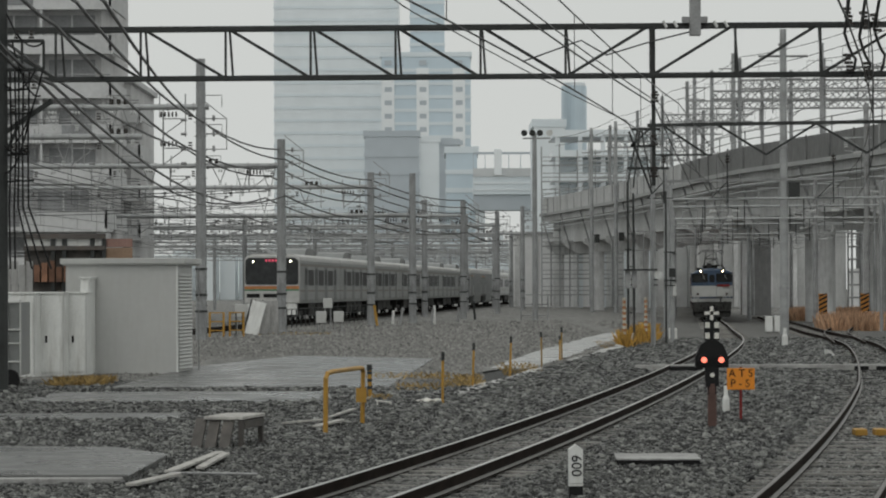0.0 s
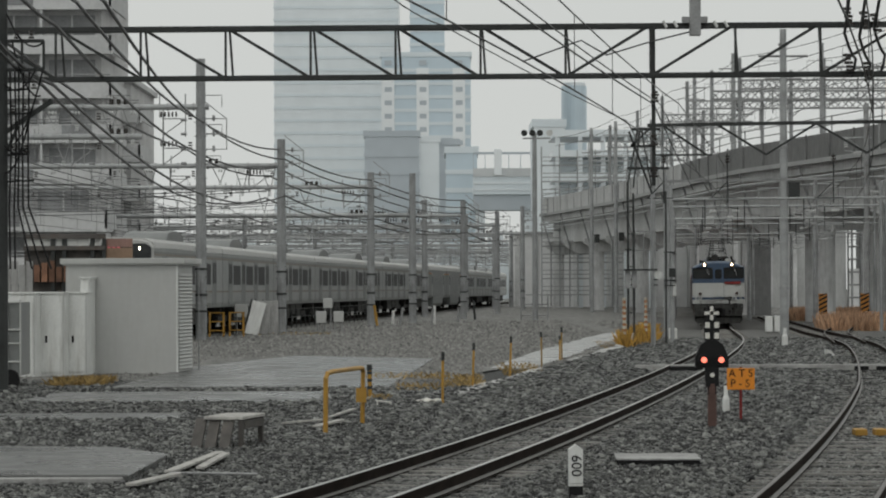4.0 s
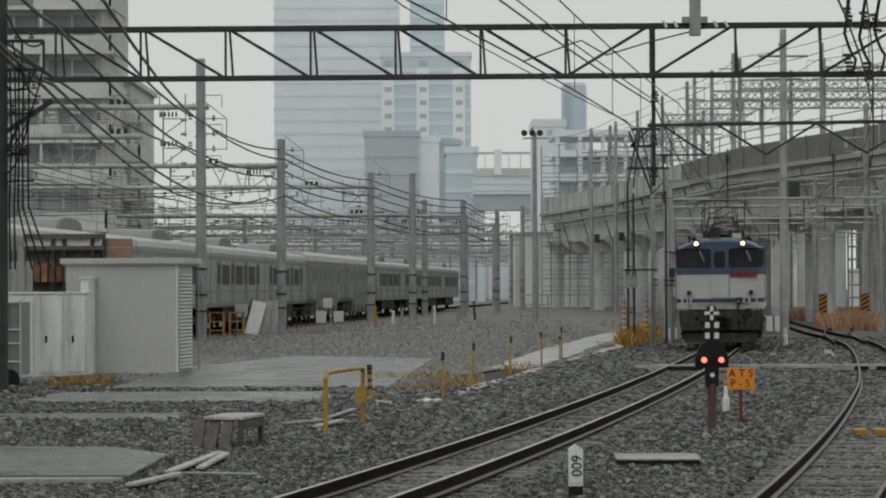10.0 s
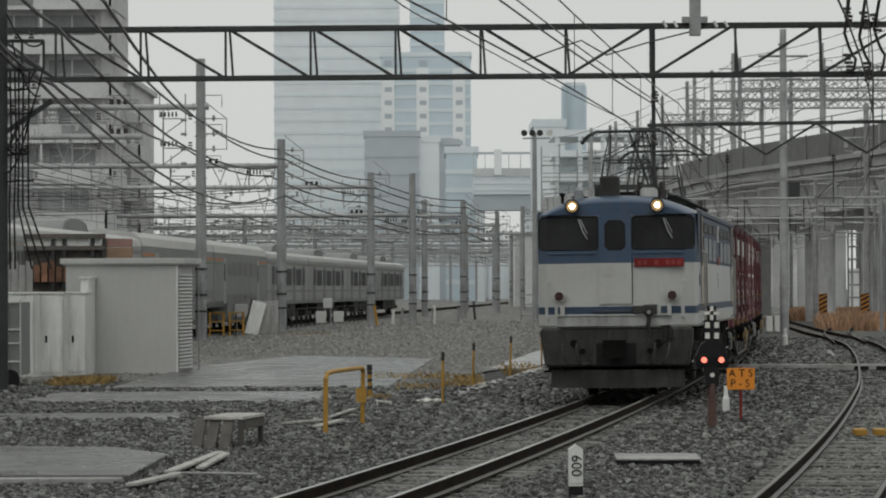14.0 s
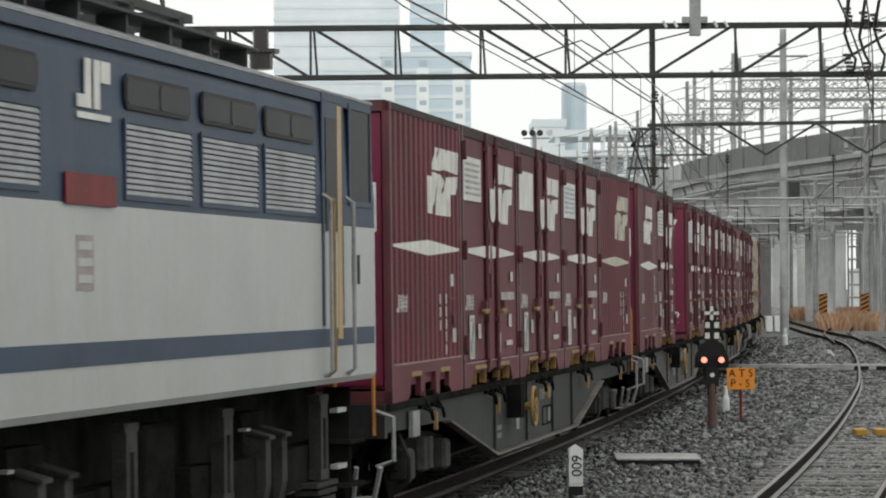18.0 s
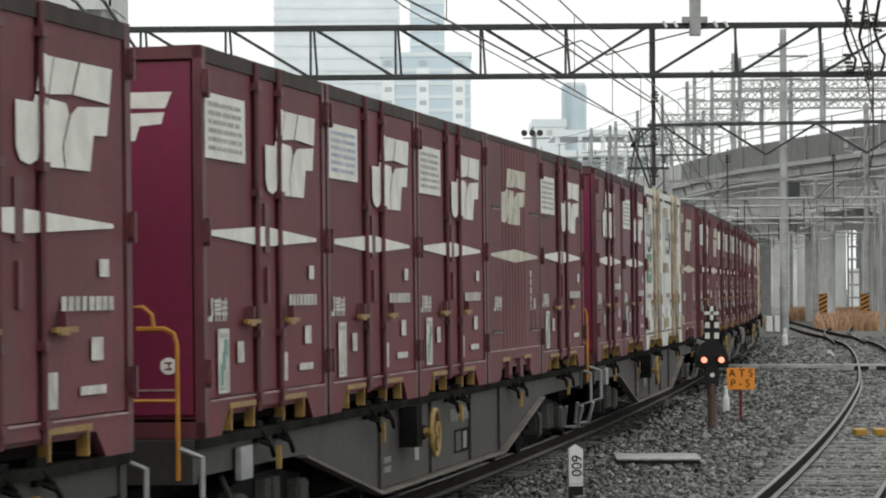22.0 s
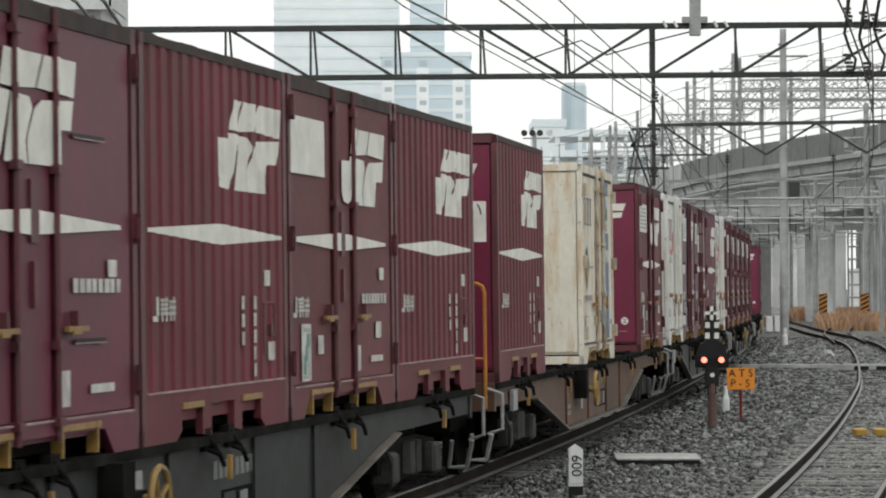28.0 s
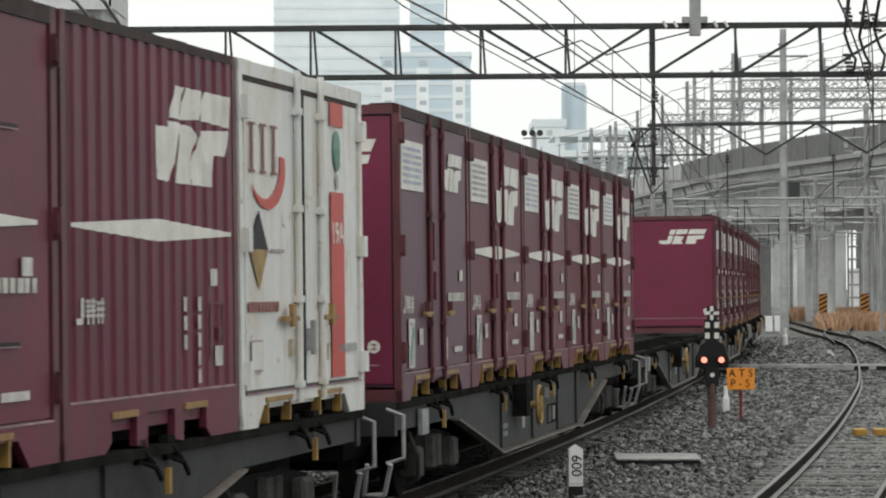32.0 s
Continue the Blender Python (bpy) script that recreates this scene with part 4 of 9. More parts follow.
def cross_span(d, z, left, right, seed):
    """Slim pipe across the main tracks with drop arms and pale insulators, on two thin posts."""
    rng = random.Random(seed)
    base = float(np.interp(d, LINE_Y, LINE_X))
    g = thing("track_span", "slim pale pipe span with drop arms over the main tracks", "gantry", "spans over the main tracks", pose(base, d, GROUND))
    z -= GROUND
    rods("pipe", PIPE, g, [((left, 0, z), (right, 0, z + 0.05), 0.055)], 6)
    rods("tie_bar", PIPE, g, [((left, 0, z - 0.9), (right, 0, z - 0.85), 0.03)], 5)
    rods("post", POLE, g, [((left, 0, -0.1), (left, 0, z + 1.1), 0.085), ((right, 0, -0.1), (right, 0, z + 1.3), 0.1)], 10)
    for x in (0.0, 4.5):
        for e in (-0.9, 0.9):
            rods("drop_arm", DARKSTEEL, g, [((x + e, 0, z), (x + e, 0, z - 1.3), 0.03)], 5)
            bm = bmesh.new()
            for k in range(4):
                rod(bm, (x + e * (0.75 - 0.1 * k), 0, z - 0.55), (x + e * (0.7 - 0.1 * k), 0, z - 0.55), 0.075, 7)
            part("insulator", bm, PALEINSUL, g)
        rods("steady_arm", STEEL, g, [((x + 0.9, 0, z - 1.2), (x - 0.2, 0, z - 0.95), 0.025), ((x - 0.9, 0, z - 0.4), (x + 0.3, 0, z - 0.2), 0.025)], 5)
    for k in range(3):
        x = rng.uniform(left, right)
        bm = bmesh.new()
        pipe(bm, [(x, 0, z), (x, 0, z + 0.5), (x + 0.9, 0, z + 0.5), (x + 0.9, 0, z)], 0.025, 5)
        part("top_frame", bm, STEEL, g)


for k, (d, z) in enumerate(((141, 6.1), (160, 6.3), (181, 6.2), (204, 6.4), (228, 6.6), (256, 6.8))):
    cross_span(d, z, -2.7, 7.4 + 0.9 * k, k)


def flood_mast():
    m = thing("floodlight_mast", "tall grey mast with four round floodlights and a guard frame", "floodlight", m=pose(6.2, 209, GROUND))
    bm = bmesh.new()
    rod(bm, (0, 0, 0), (0, 0, 12.6), 0.2, 12, 0.14)
    part("shaft", bm, POLE, m)
    bm = bmesh.new()
    beam_l(bm, (-0.8, 0, 12.3), (1.1, 0, 12.3), 0.1, 0.1)
    part("crossbar", bm, STEEL, m)
    for x in (-0.7, -0.15, 0.35, 1.0):
        bm = bmesh.new()
        rod(bm, (x, -0.2, 12.65), (x, 0.25, 12.75), 0.22, 12, 0.12)
        part("floodlight", bm, DARKSTEEL if x < 0.9 else WHITE, m)
    bm = bmesh.new()
    for x in (-0.95, 0.85):
        rod(bm, (x, 0, 0), (x, 0, 1.8), 0.05, 6)
    for z in (0.35, 1.1, 1.75):
        rod(bm, (-1.0, 0, z), (0.9, 0, z), 0.04, 6)
    part("guard_frame", bm, STEEL, m)


flood_mast()


# ---- near things beside the track ----
def build_shed():
    """Small flat-roofed storage shed with a louvred side."""
    s = thing("storage_shed", "plain pale grey metal storage shed with a flat overhanging roof", "shed", m=pose(-7.9, 79.3, GROUND, rz=-4))
    block("body", SHED, s, (-1.77, 1.1, 0, 2.6, 0, 2.79), bevel=0.01)
    block("roof", SHED, s, (-1.9, 1.32, -0.12, 2.8, 2.83, 2.97), (-1.85, 1.27, -0.08, 2.75, 2.79, 2.84), bevel=0.01)
    bm = bmesh.new()
    for i in range(27):
        z = 0.12 + i * 0.092
        prism(bm, [(1.1, z + 0.06), (1.14, z), (1.145, z + 0.015), (1.105, z + 0.075)], 0.2, 2.4)
    part("louvre", bm, SHED, s)
    block("corner_trim", WHITE, s, (1.08, 1.12, -0.012, 0.1, 0, 2.79))
    block("downpipe", STEEL, s, (1.3, 1.33, 2.3, 2.33, 0, 2.7))
    return s


build_shed()


def build_lockers():
    for i, (x, d, w, h) in enumerate(((-10.95, 76.8, 0.85, 2.12), (-10.08, 77.4, 0.62, 2.12), (-9.45, 77.9, 0.5, 2.12), (-9.2, 78.6, 0.24, 2.5))):
        c = thing("equipment_locker", "white steel equipment locker with a flat lid and black latch" if i < 3 else "narrow white steel locker with hinges", "locker", "white lockers", pose(x, d, GROUND, rz=-6))
        block("body", WHITE, c, (0, w, 0, 0.7, 0, h - 0.05), bevel=0.012)
        block("door", WHITE, c, (0.04, w - 0.04, -0.02, 0.01, 0.1, h - 0.12), bevel=0.006)
        block("lid", WHITE, c, (-0.03, w + 0.03, -0.05, 0.75, h - 0.05, h), bevel=0.008)
        block("latch", BLACK, c, (w * 0.25, w * 0.25 + 0.05, -0.045, -0.02, 0.85, 1.02))
        block("side_seam", SHED, c, (w - 0.02, w - 0.005, -0.03, 0.0, 0.05, h - 0.1))


build_lockers()


def build_handcart():
    c = thing("rail_trolley", "grey steel-framed yard trolley with a barred side and black tyre", "trolley", m=pose(-9.5, 67.6, GROUND))
    for a, b in [((x, 0, 0.3), (x, 0, 1.95)) for x in (-1.4, -0.9, -0.45, 0.0, 0.28)] + [((-1.4, 0, z), (0.3, 0, z)) for z in (0.3, 0.6, 1.0, 1.3, 1.9)]:
        bm = bmesh.new()
        rod(bm, a, b, 0.022, 6)
        part("bar", bm, SHED, c)
    block("bed", EMUGREY, c, (-1.5, 0.28, 0.05, 1.6, 0.3, 1.9))
    bm = bmesh.new()
    rod(bm, (0.05, -0.12, 0.22), (0.05, 0.06, 0.22), 0.22, 18)
    part("tyre", bm, BLACK, c)


build_handcart()


def yellow_hoop():
    h = thing("yellow_barrier", "bent yellow tube barrier in the ballast, worn paint", "barrier")
    bm = bmesh.new()
    pipe(bm, [(-1.72, 45.1, GROUND - 0.1), (-1.71, 45.1, 0.66), (-1.69, 45.15, 0.73), (-1.63, 45.4, 0.75), (-1.3, 47.9, 0.74), (-1.26, 48.15, 0.73), (-1.25, 48.25, 0.67), (-1.27, 48.3, GROUND - 0.1)], 0.036, 10)
    part("hoop", bm, YELLOW, h)
    block("cross_plate", YELLOW, h, (-1.36, -1.2, 48.2, 48.24, 0.2, 0.42))


yellow_hoop()


def stakes():
    for x, d, h, dark in ((-0.02, 56.8, 0.98, 0), (0.62, 66.3, 0.98, 0), (1.6, 74.6, 0.99, 0), (2.7, 85.2, 0.95, 1), (3.5, 91.7, 1.0, 1), (3.42, 91.2, 0.75, 0), (-1.4, 59.2, 0.7, 2)):
        p = thing("marker_stake", "rusty yellow marker stake with a dark tip", "stake", "marker stakes along the trough", pose(x, d, GROUND, 0, random.uniform(-2, 2), 0))
        bm = bmesh.new()
        rod(bm, (0, 0, -0.1), (0, 0, h), 0.024 if dark != 2 else 0.04, 8)
        part("stake", bm, DULLYELLOW if dark == 1 else YELLOW, p)
        bm = bmesh.new()
        rod(bm, (0, 0, h * 0.86), (0, 0, h + 0.02), 0.032 if dark != 2 else 0.05, 8)
        part("tip", bm, DARKSTEEL, p)
        if dark == 2:
            for k in range(3):
                bm = bmesh.new()
                rod(bm, (0, 0, 0.25 + 0.14 * k), (0, 0, 0.31 + 0.14 * k), 0.046, 8)
                part("dark_band", bm, DARKSTEEL, p)


stakes()


def crossing_box():
    """Short timber step ramp."""
    c = thing("timber_step", "grey weathered timber step ramp standing in the ballast", "step", m=pose(-3.13, 41.0, GROUND, rz=-10))
    block("top", PALEWOOD, c, (-0.12, 0.42, 0.3, 1.6, 0.42, 0.47), label="peeling pale top board", bevel=0.01)
    for k in range(3):
        bm = bmesh.new()
        x = -0.24 + 0.19 * k
        prism(bm, [(0.0, 0.0), (0.06, 0.0), (0.42, 0.44), (0.36, 0.44)], x, x + 0.145, "x")
        part("plank", bm, WOOD, c)
    for x, y in ((0.34, 0.32), (0.34, 1.46), (-0.12, 1.46)):
        block("side_leg", WOOD, c, (x, x + 0.07, y, y + 0.1, 0, 0.42), bevel=0.01)
    block("side_rail", WOOD, c, (0.35, 0.41, 0.44, 1.46, 0.3, 0.41))


crossing_box()


def dwarf_signal():
    """Low shunting signal: two red lamps over a mast, with a chequered cross board on top."""
    s = thing("dwarf_signal", "black dwarf signal with two lit red lamps and chequered board", "signal", m=pose(4.06, 46.9, GROUND + 0.05))
    bm = bmesh.new()
    rod(bm, (0, 0, -0.15), (0, 0, 0.66), 0.07, 10)
    part("mast", bm, material("rusty_mast", (0.1, 0.055, 0.045), 0.7, var=0.3), s)
    bm = bmesh.new()
    pts = [(-0.25, 0.9), (0.25, 0.9), (0.25, 1.06), (0.17, 1.25), (0.08, 1.31), (-0.08, 1.31), (-0.17, 1.25), (-0.25, 1.06)]
    prism(bm, pts, -0.03, 0.12)
    part("backboard", bm, BLACK, s)
    block("lower_case", BLACK, s, (-0.1, 0.1, -0.06, 0.12, 0.62, 0.9), (-0.06, 0.06, -0.05, 0.1, 0.5, 0.62))
    for x in (-0.125, 0.135):
        bm = bmesh.new()
        rod(bm, (x, -0.1, 1.02), (x, -0.03, 1.02), 0.085, 16)
        lamp = part("lamp_hood", bm, BLACK, s)
        bm = bmesh.new()
        rod(bm, (x, -0.108, 1.02), (x, -0.1, 1.02), 0.044, 16)
        part("lens", bm, REDGLOW, lamp, "lit red lens")
    bm = bmesh.new()
    rod(bm, (0.0, -0.075, 0.79), (0.0, -0.06, 0.79), 0.035, 12)
    part("lower_lens", bm, SIGNWHITE, s)
    b = block("chequer_board", BLACK, s, (-0.115, 0.115, 0.0, 0.03, 1.31, 1.62), (-0.07, 0.07, 0.0, 0.03, 1.62, 1.83))
    block("white_cross", SIGNWHITE, b, (-0.11, 0.11, -0.004, 0.0, 1.7, 1.75), (-0.025, 0.025, -0.004, 0.0, 1.62, 1.83), *[(x, x + 0.07, -0.004, 0.0, z, z + 0.09) for x in (-0.1, 0.04) for z in (1.34, 1.5)])


dwarf_signal()


def letters(text, size, mat, parent, m, name="lettering"):
    cu = bpy.data.curves.new(name, "FONT")
    cu.body, cu.size, cu.extrude = text, size, 0.002
    cu.align_x, cu.align_y = "CENTER", "CENTER"
    ob = new(name, cu)
    deps = bpy.context.evaluated_depsgraph_get()
    me = bpy.data.meshes.new_from_object(ob.evaluated_get(deps))
    bpy.data.objects.remove(ob)
    me.materials.clear()
    me.materials.append(mat)
    ob = new(name, me)
    ob.parent, ob.matrix_basis = parent, m
    return ob


def ats_sign():
    s = thing("track_sign", "orange rectangular sign with black letters on a red post", "sign", m=pose(4.725, 49.3, GROUND, rz=-3))
    block("plate", ORANGE, s, (-0.22, 0.22, -0.012, 0.0, 0.54, 0.88), bevel=0.003)
    letters("A T S", 0.17, BLACK, s, pose(0.0, -0.016, 0.795, 90))
    letters("P - S", 0.17, BLACK, s, pose(-0.01, -0.016, 0.635, 90))
    bm = bmesh.new()
    rod(bm, (0, 0.01, 0), (0, 0.01, 0.9), 0.022, 8)
    part("post", bm, RED, s)


ats_sign()


def km_post():
    p = thing("distance_post", "white pointed distance post with vertical black numerals and black foot", "marker post", m=pose(1.325, 31.2, GROUND, rz=2))
    bm = bmesh.new()
    prism(bm, [(-0.07, 0.2), (0.07, 0.2), (0.07, 0.54), (0.0, 0.59), (-0.07, 0.54)], -0.06, 0.06)
    part("white_top", bm, WHITE, p)
    block("black_foot", BLACK, p, (-0.068, 0.068, -0.058, 0.058, -0.1, 0.165))
    block("white_band", WHITE, p, (-0.07, 0.07, -0.06, 0.06, 0.17, 0.195))
    letters("600", 0.145, BLACK, p, pose(0.0, -0.0635, 0.375, 90, 90, 0), "numerals")


km_post()


def small_track_things():
    c = thing("cable_bracket", "flat pale plate on dark feet in the ballast", "bracket", m=pose(2.56, 37.25, GROUND, rz=-2))
    block("plate", CONCRETE, c, (-0.5, 0.5, -0.6, 0.55, 0.12, 0.145), label="pale flat plate", bevel=0.006)
    # black sheet that paints the shade under the plate
    block("skirt", BLACK, c, (-0.49, 0.49, -0.585, -0.55, 0.03, 0.12))
    for x in (-0.36, 0.28):
        block("foot", DARKSTEEL, c, (x, x + 0.18, -0.45, 0.3, -0.1, 0.085))
    for x in (5.97, 6.26):
        b = thing("track_beacon", "yellow box-shaped train-stop beacon between the rails", "beacon", "track beacons", pose(x, 44.5, GROUND))
        block("case", YELLOW, b, (-0.085, 0.085, -0.2, 0.2, 0.03, 0.13), bevel=0.012)
        block("bracket", STEEL, b, (-0.16, 0.16, -0.03, 0.03, -0.02, 0.02))
    # cable duct crossing under all tracks
    bm = bmesh.new()
    box(bm, 0, 8.6, -0.16, 0.16, 0.04, 0.2)
    single("crossing_duct", bm, TROUGH, "long pale cable duct lying across the tracks", "cable duct", bevel=0.01).matrix_basis = pose(4.9, 79.4, GROUND, rz=-2.6)
    # black blocks added for the dark stretches where the duct passes below
    for x0, x1 in ((5.6, 6.6), (10.4, 10.75), (10.95, 12.0)):
        bm = bmesh.new()
        box(bm, x0, x1, -0.12, 0.1, 0, 0.17)
        single("duct_cover", bm, BLACK, "black block on a dark stretch of the cable duct", "duct cover", "duct covers", bevel=0.01).matrix_basis = pose(0, 79.1 - 0.0454 * (x0 - 4.9), GROUND, rz=-2.6)
    for x, d, w, h in ((16.3, 155, 0.34, 0.88), (16.73, 155, 0.34, 0.9)):
        c = thing("relay_box", "white trackside relay box on a short foot", "relay box", "white relay boxes", pose(x, d, GROUND))
        block("case", WHITE, c, (-w / 2, w / 2, 0, 0.5, 0.1, h), bevel=0.02)
        block("foot", CONCRETE, c, (-w / 3, w / 3, 0.05, 0.45, -0.1, 0.1))
    for x, d, h, r in ((12.6, 114.4, 0.72, 0.11), (4.78, 52.5, 0.5, 0.06)):
        m = thing("white_marker", "stubby white bottle-shaped track marker", "marker", "white track markers", pose(x, d, GROUND))
        bm = bmesh.new()
        rod(bm, (0, 0, 0), (0, 0, h * 0.55), r, 12)
        rod(bm, (0, 0, h * 0.55), (0, 0, h * 0.68), r, 12, r * 0.6)
        rod(bm, (0, 0, h * 0.68), (0, 0, h), r * 0.6, 12)
        part("post", bm, WHITE, m)
    m = thing("white_marker", "leaning white marker on a broken foot", "marker", "white track markers", pose(11.9, 96.5, GROUND, rz=20))
    bm = bmesh.new()
    prism(bm, [(0, 0), (0.35, 0), (0.1, 0.22), (0.0, 0.24)], -0.1, 0.1)
    part("wedge", bm, WHITE, m)
    for x, d in ((6.62, 113.4), (8.1, 124.0)):
        p = thing("striped_post", "slim post with spiral red-brown and white stripes", "post", "striped posts", pose(x, d, GROUND))
        n = 18
        for k in range(n):
            bm = bmesh.new()
            rod(bm, (0, 0, k * 0.103), (0, 0, k * 0.103 + 0.103), 0.065, 8)
            part("band", bm, LOGOCREAM if k % 2 else POSTBROWN, p)
    for x, d in ((7.0, 116), (9.7, 131)):
        b = thing("signal_case", "small white signal case on the ground beside the track", "signal case", "", pose(x, d, GROUND))
        block("case", WHITE, b, (-0.17, 0.17, -0.1, 0.15, 0.05, 0.55), bevel=0.02)
        block("foot", CONCRETE, b, (-0.12, 0.12, -0.06, 0.1, -0.08, 0.05))


small_track_things()


def litter():
    f = thing("wire_frame_stool", "small white wire frame lying in the ballast", "frame", m=pose(-1.2, 55.6, GROUND, 0, 8, 12))
    for a, b in (((0, 0, 0.0), (0.24, 0, 0.0)), ((0, 0, 0.16), (0.24, 0, 0.16)), ((0, 0, 0), (0, 0, 0.16)), ((0.24, 0, 0), (0.24, 0, 0.16)), ((0, 0.2, 0.16), (0.24, 0.2, 0.16)), ((0, 0, 0.16), (0, 0.2, 0.16)), ((0.24, 0, 0.16), (0.24, 0.2, 0.16))):
        rods("bar", SIGNWHITE, f, [(a, b, 0.012)], 5)
    for x, d, r, seed in ((-0.3, 57.2, 0.13, 1), (-0.12, 58.0, 0.1, 2), (-0.45, 57.6, 0.07, 3)):
        bm = bmesh.new()
        bmesh.ops.create_icosphere(bm, subdivisions=2, radius=r)
        for v in bm.verts:
            v.co *= 1 + 0.9 * noise.noise(v.co * 14 + Vector((seed, 0, 0)))
            v.co.z *= 0.55
        single("plastic_scrap", bm, SIGNWHITE, "crumpled white plastic scrap in the ballast", "scrap", "plastic scraps").matrix_basis = pose(x, d, GROUND + 0.07)


litter()


# ---- things in front of the yard track ----
def yard_clutter():
    for x, d, w, h, z in ((-5.95, 160, 0.46, 0.5, 1.2), (-6.2, 157.5, 0.52, 0.6, 0.45), (-5.3, 157, 0.5, 0.55, 0.5), (-9.7, 149, 0.6, 0.62, 0.85)):
        c = thing("white_cabinet", "small white trackside cabinet on thin legs", "cabinet", "small white cabinets", pose(x, d, GROUND))
        block("case", SHED, c, (-w / 2, w / 2, -0.15, 0.2, z, z + h), bevel=0.02)
        block("leg", STEEL, c, (-w / 2 + 0.05, -w / 2 + 0.11, -0.05, 0.05, 0, z))
        block("leg", STEEL, c, (w / 2 - 0.11, w / 2 - 0.05, -0.05, 0.05, 0, z))
    for k, (x, lean) in enumerate(((-9.05, 14), (-8.55, 2), (-8.1, -2))):
        b = thing("leaning_panel", "pale grey sheet panel leaning on a frame", "panel", "leaning panels", pose(x, 146 + k * 0.4, GROUND, -8, lean, 0))
        block("sheet", CONCRETE if k else WHITE, b, (-0.32, 0.32, -0.02, 0.02, 0.05, 1.65), bevel=0.004)
        block("prop", DARKSTEEL, b, (-0.42, -0.36, 0.0, 0.06, 0, 1.7))
    for x, d in ((-10.55, 139.5), (-9.75, 141)):
        f = thing("yellow_rack", "yellow steel tube rack beside the yard track", "rack", "yellow racks", pose(x, d, GROUND))
        for q in (0, 0.62):
            block("upright", YELLOW, f, (q, q + 0.05, 0, 0.05, 0, 1.15))
            block("upright", YELLOW, f, (q, q + 0.05, 0.6, 0.65, 0, 1.15))
        for z in (0.3, 0.7, 1.1):
            block("cross_rail", YELLOW, f, (0.05, 0.62, 0, 0.05, z, z + 0.05))
    for x, d, lean, m, h in ((-3.85, 181, -8, YELLOW, 1.25), (-3.0, 184, 3, WHITE, 0.9), (-2.55, 182, 10, STEEL, 1.1), (-0.55, 190, 0, WHITE, 1.15), (-0.7, 186, 5, STEEL, 1.0), (0.9, 195, 4, STEEL, 1.0), (2.2, 215, -4, DARKSTEEL, 1.3)):
        p = thing("yard_stake", "thin stake leaning beside the yard track", "stake", "stakes along the yard track", pose(x, d, GROUND, 0, lean, 0))
        bm = bmesh.new()
        rod(bm, (0, 0, 0), (0, 0, h), 0.08, 8)
        part("stake", bm, m, p)
    bm = bmesh.new()
    d = 143.0
    while d < 215:
        p = yard_line(d, 0.55)
        box(bm, p.x - 0.03, p.x + 0.03, d - 0.03, d + 0.03, GROUND, 0.9)
        q = yard_line(d + 2.5, 0.55)
        for z in (0.45, 0.88):
            rod(bm, (p.x, d, z), (q.x, d + 2.5, z), 0.025, 5)
        d += 2.5
    single("low_railing", bm, DARKSTEEL, "low dark tube railing along the yard track", "railing")


yard_clutter()


# ---- grasses ----
def tufts(name, label, mat, spots, n, h, spread, seed):
    rng = random.Random(seed)
    verts, faces = [], []
    for cx, cy, w, l in spots:
        for _ in range(n):
            x, y = cx + rng.uniform(-w, w), cy + rng.uniform(-l, l)
            a, hh = rng.uniform(0, 6.28), h * rng.uniform(0.45, 1.1)
            b = rng.uniform(0.006, 0.016) * (1 + h)
            dx, dy = math.cos(a) * b, math.sin(a) * b
            lx, ly = rng.uniform(-spread, spread), rng.uniform(-spread, spread)
            k = len(verts)
            g = GROUND + sunk(x, y)
            verts += [(x - dx, y - dy, g), (x + dx, y + dy, g), (x + lx * 0.5 + dx * 0.7, y + ly * 0.5 + dy * 0.7, g + hh * 0.6), (x + lx, y + ly, g + hh * 0.85)]
            faces += [(k, k + 1, k + 2), (k, k + 2, k + 3)]
    tagged(new(name, from_arrays(name, verts, faces, mat)), label, "grass", kind="stuff")


tufts("weeds", "low yellowed weeds between the slabs and along the trough", WEED,
      [(-0.5, 66, 0.5, 2.5), (0.4, 69, 0.4, 3), (-0.8, 75, 1.0, 2), (0.6, 72, 0.3, 3), (-8.2, 69.2, 0.7, 1.2), (2.0, 82, 0.5, 5), (6.6, 120, 0.7, 6), (7.8, 128, 0.9, 8), (6.2, 112, 0.5, 4), (-1.3, 59.5, 0.25, 0.8), (-7.2, 148, 1.8, 3)], 260, 0.17, 0.14, 3)
tufts("dry_clump", "clump of yellowed dry grass before the lockers", WEED, [(-8.1, 68.6, 0.5, 1.0), (-7.8, 69.2, 0.35, 0.9)], 1100, 0.3, 0.22, 11)
tufts("tall_weeds", "orange-yellow tall weeds round the signal cases", GOLDWEED, [(6.7, 114, 0.2, 3), (7.2, 119, 0.3, 3), (7.8, 124, 0.35, 3), (8.3, 130, 0.35, 4), (8.9, 136, 0.35, 4), (9.5, 143, 0.3, 4)], 170, 0.85, 0.3, 5)
tufts("reeds", "band of dry orange-brown reeds under the viaduct", DRYGRASS,
      [(22 + 2.0 * i, 167 + 2.2 * (i % 3), 1.5, 4) for i in range(7)] + [(26.5 + 1.3 * i, 228 + 5 * (i % 3), 0.9, 5) for i in range(5)], 1400, 1.2, 0.3, 6)


# ---- viaduct with its own overhead line, and the works round it ----
VIA = [(31.5, 150), (27.0, 190), (21.0, 223), (16.7, 300), (11.3, 351)]


def via(u):
    """Left edge of the viaduct, u from 0 near to 1 far."""
    d = 150 + 201 * u
    return Vector((float(np.interp(d, [p[1] for p in VIA], [p[0] for p in VIA])), d, 0))


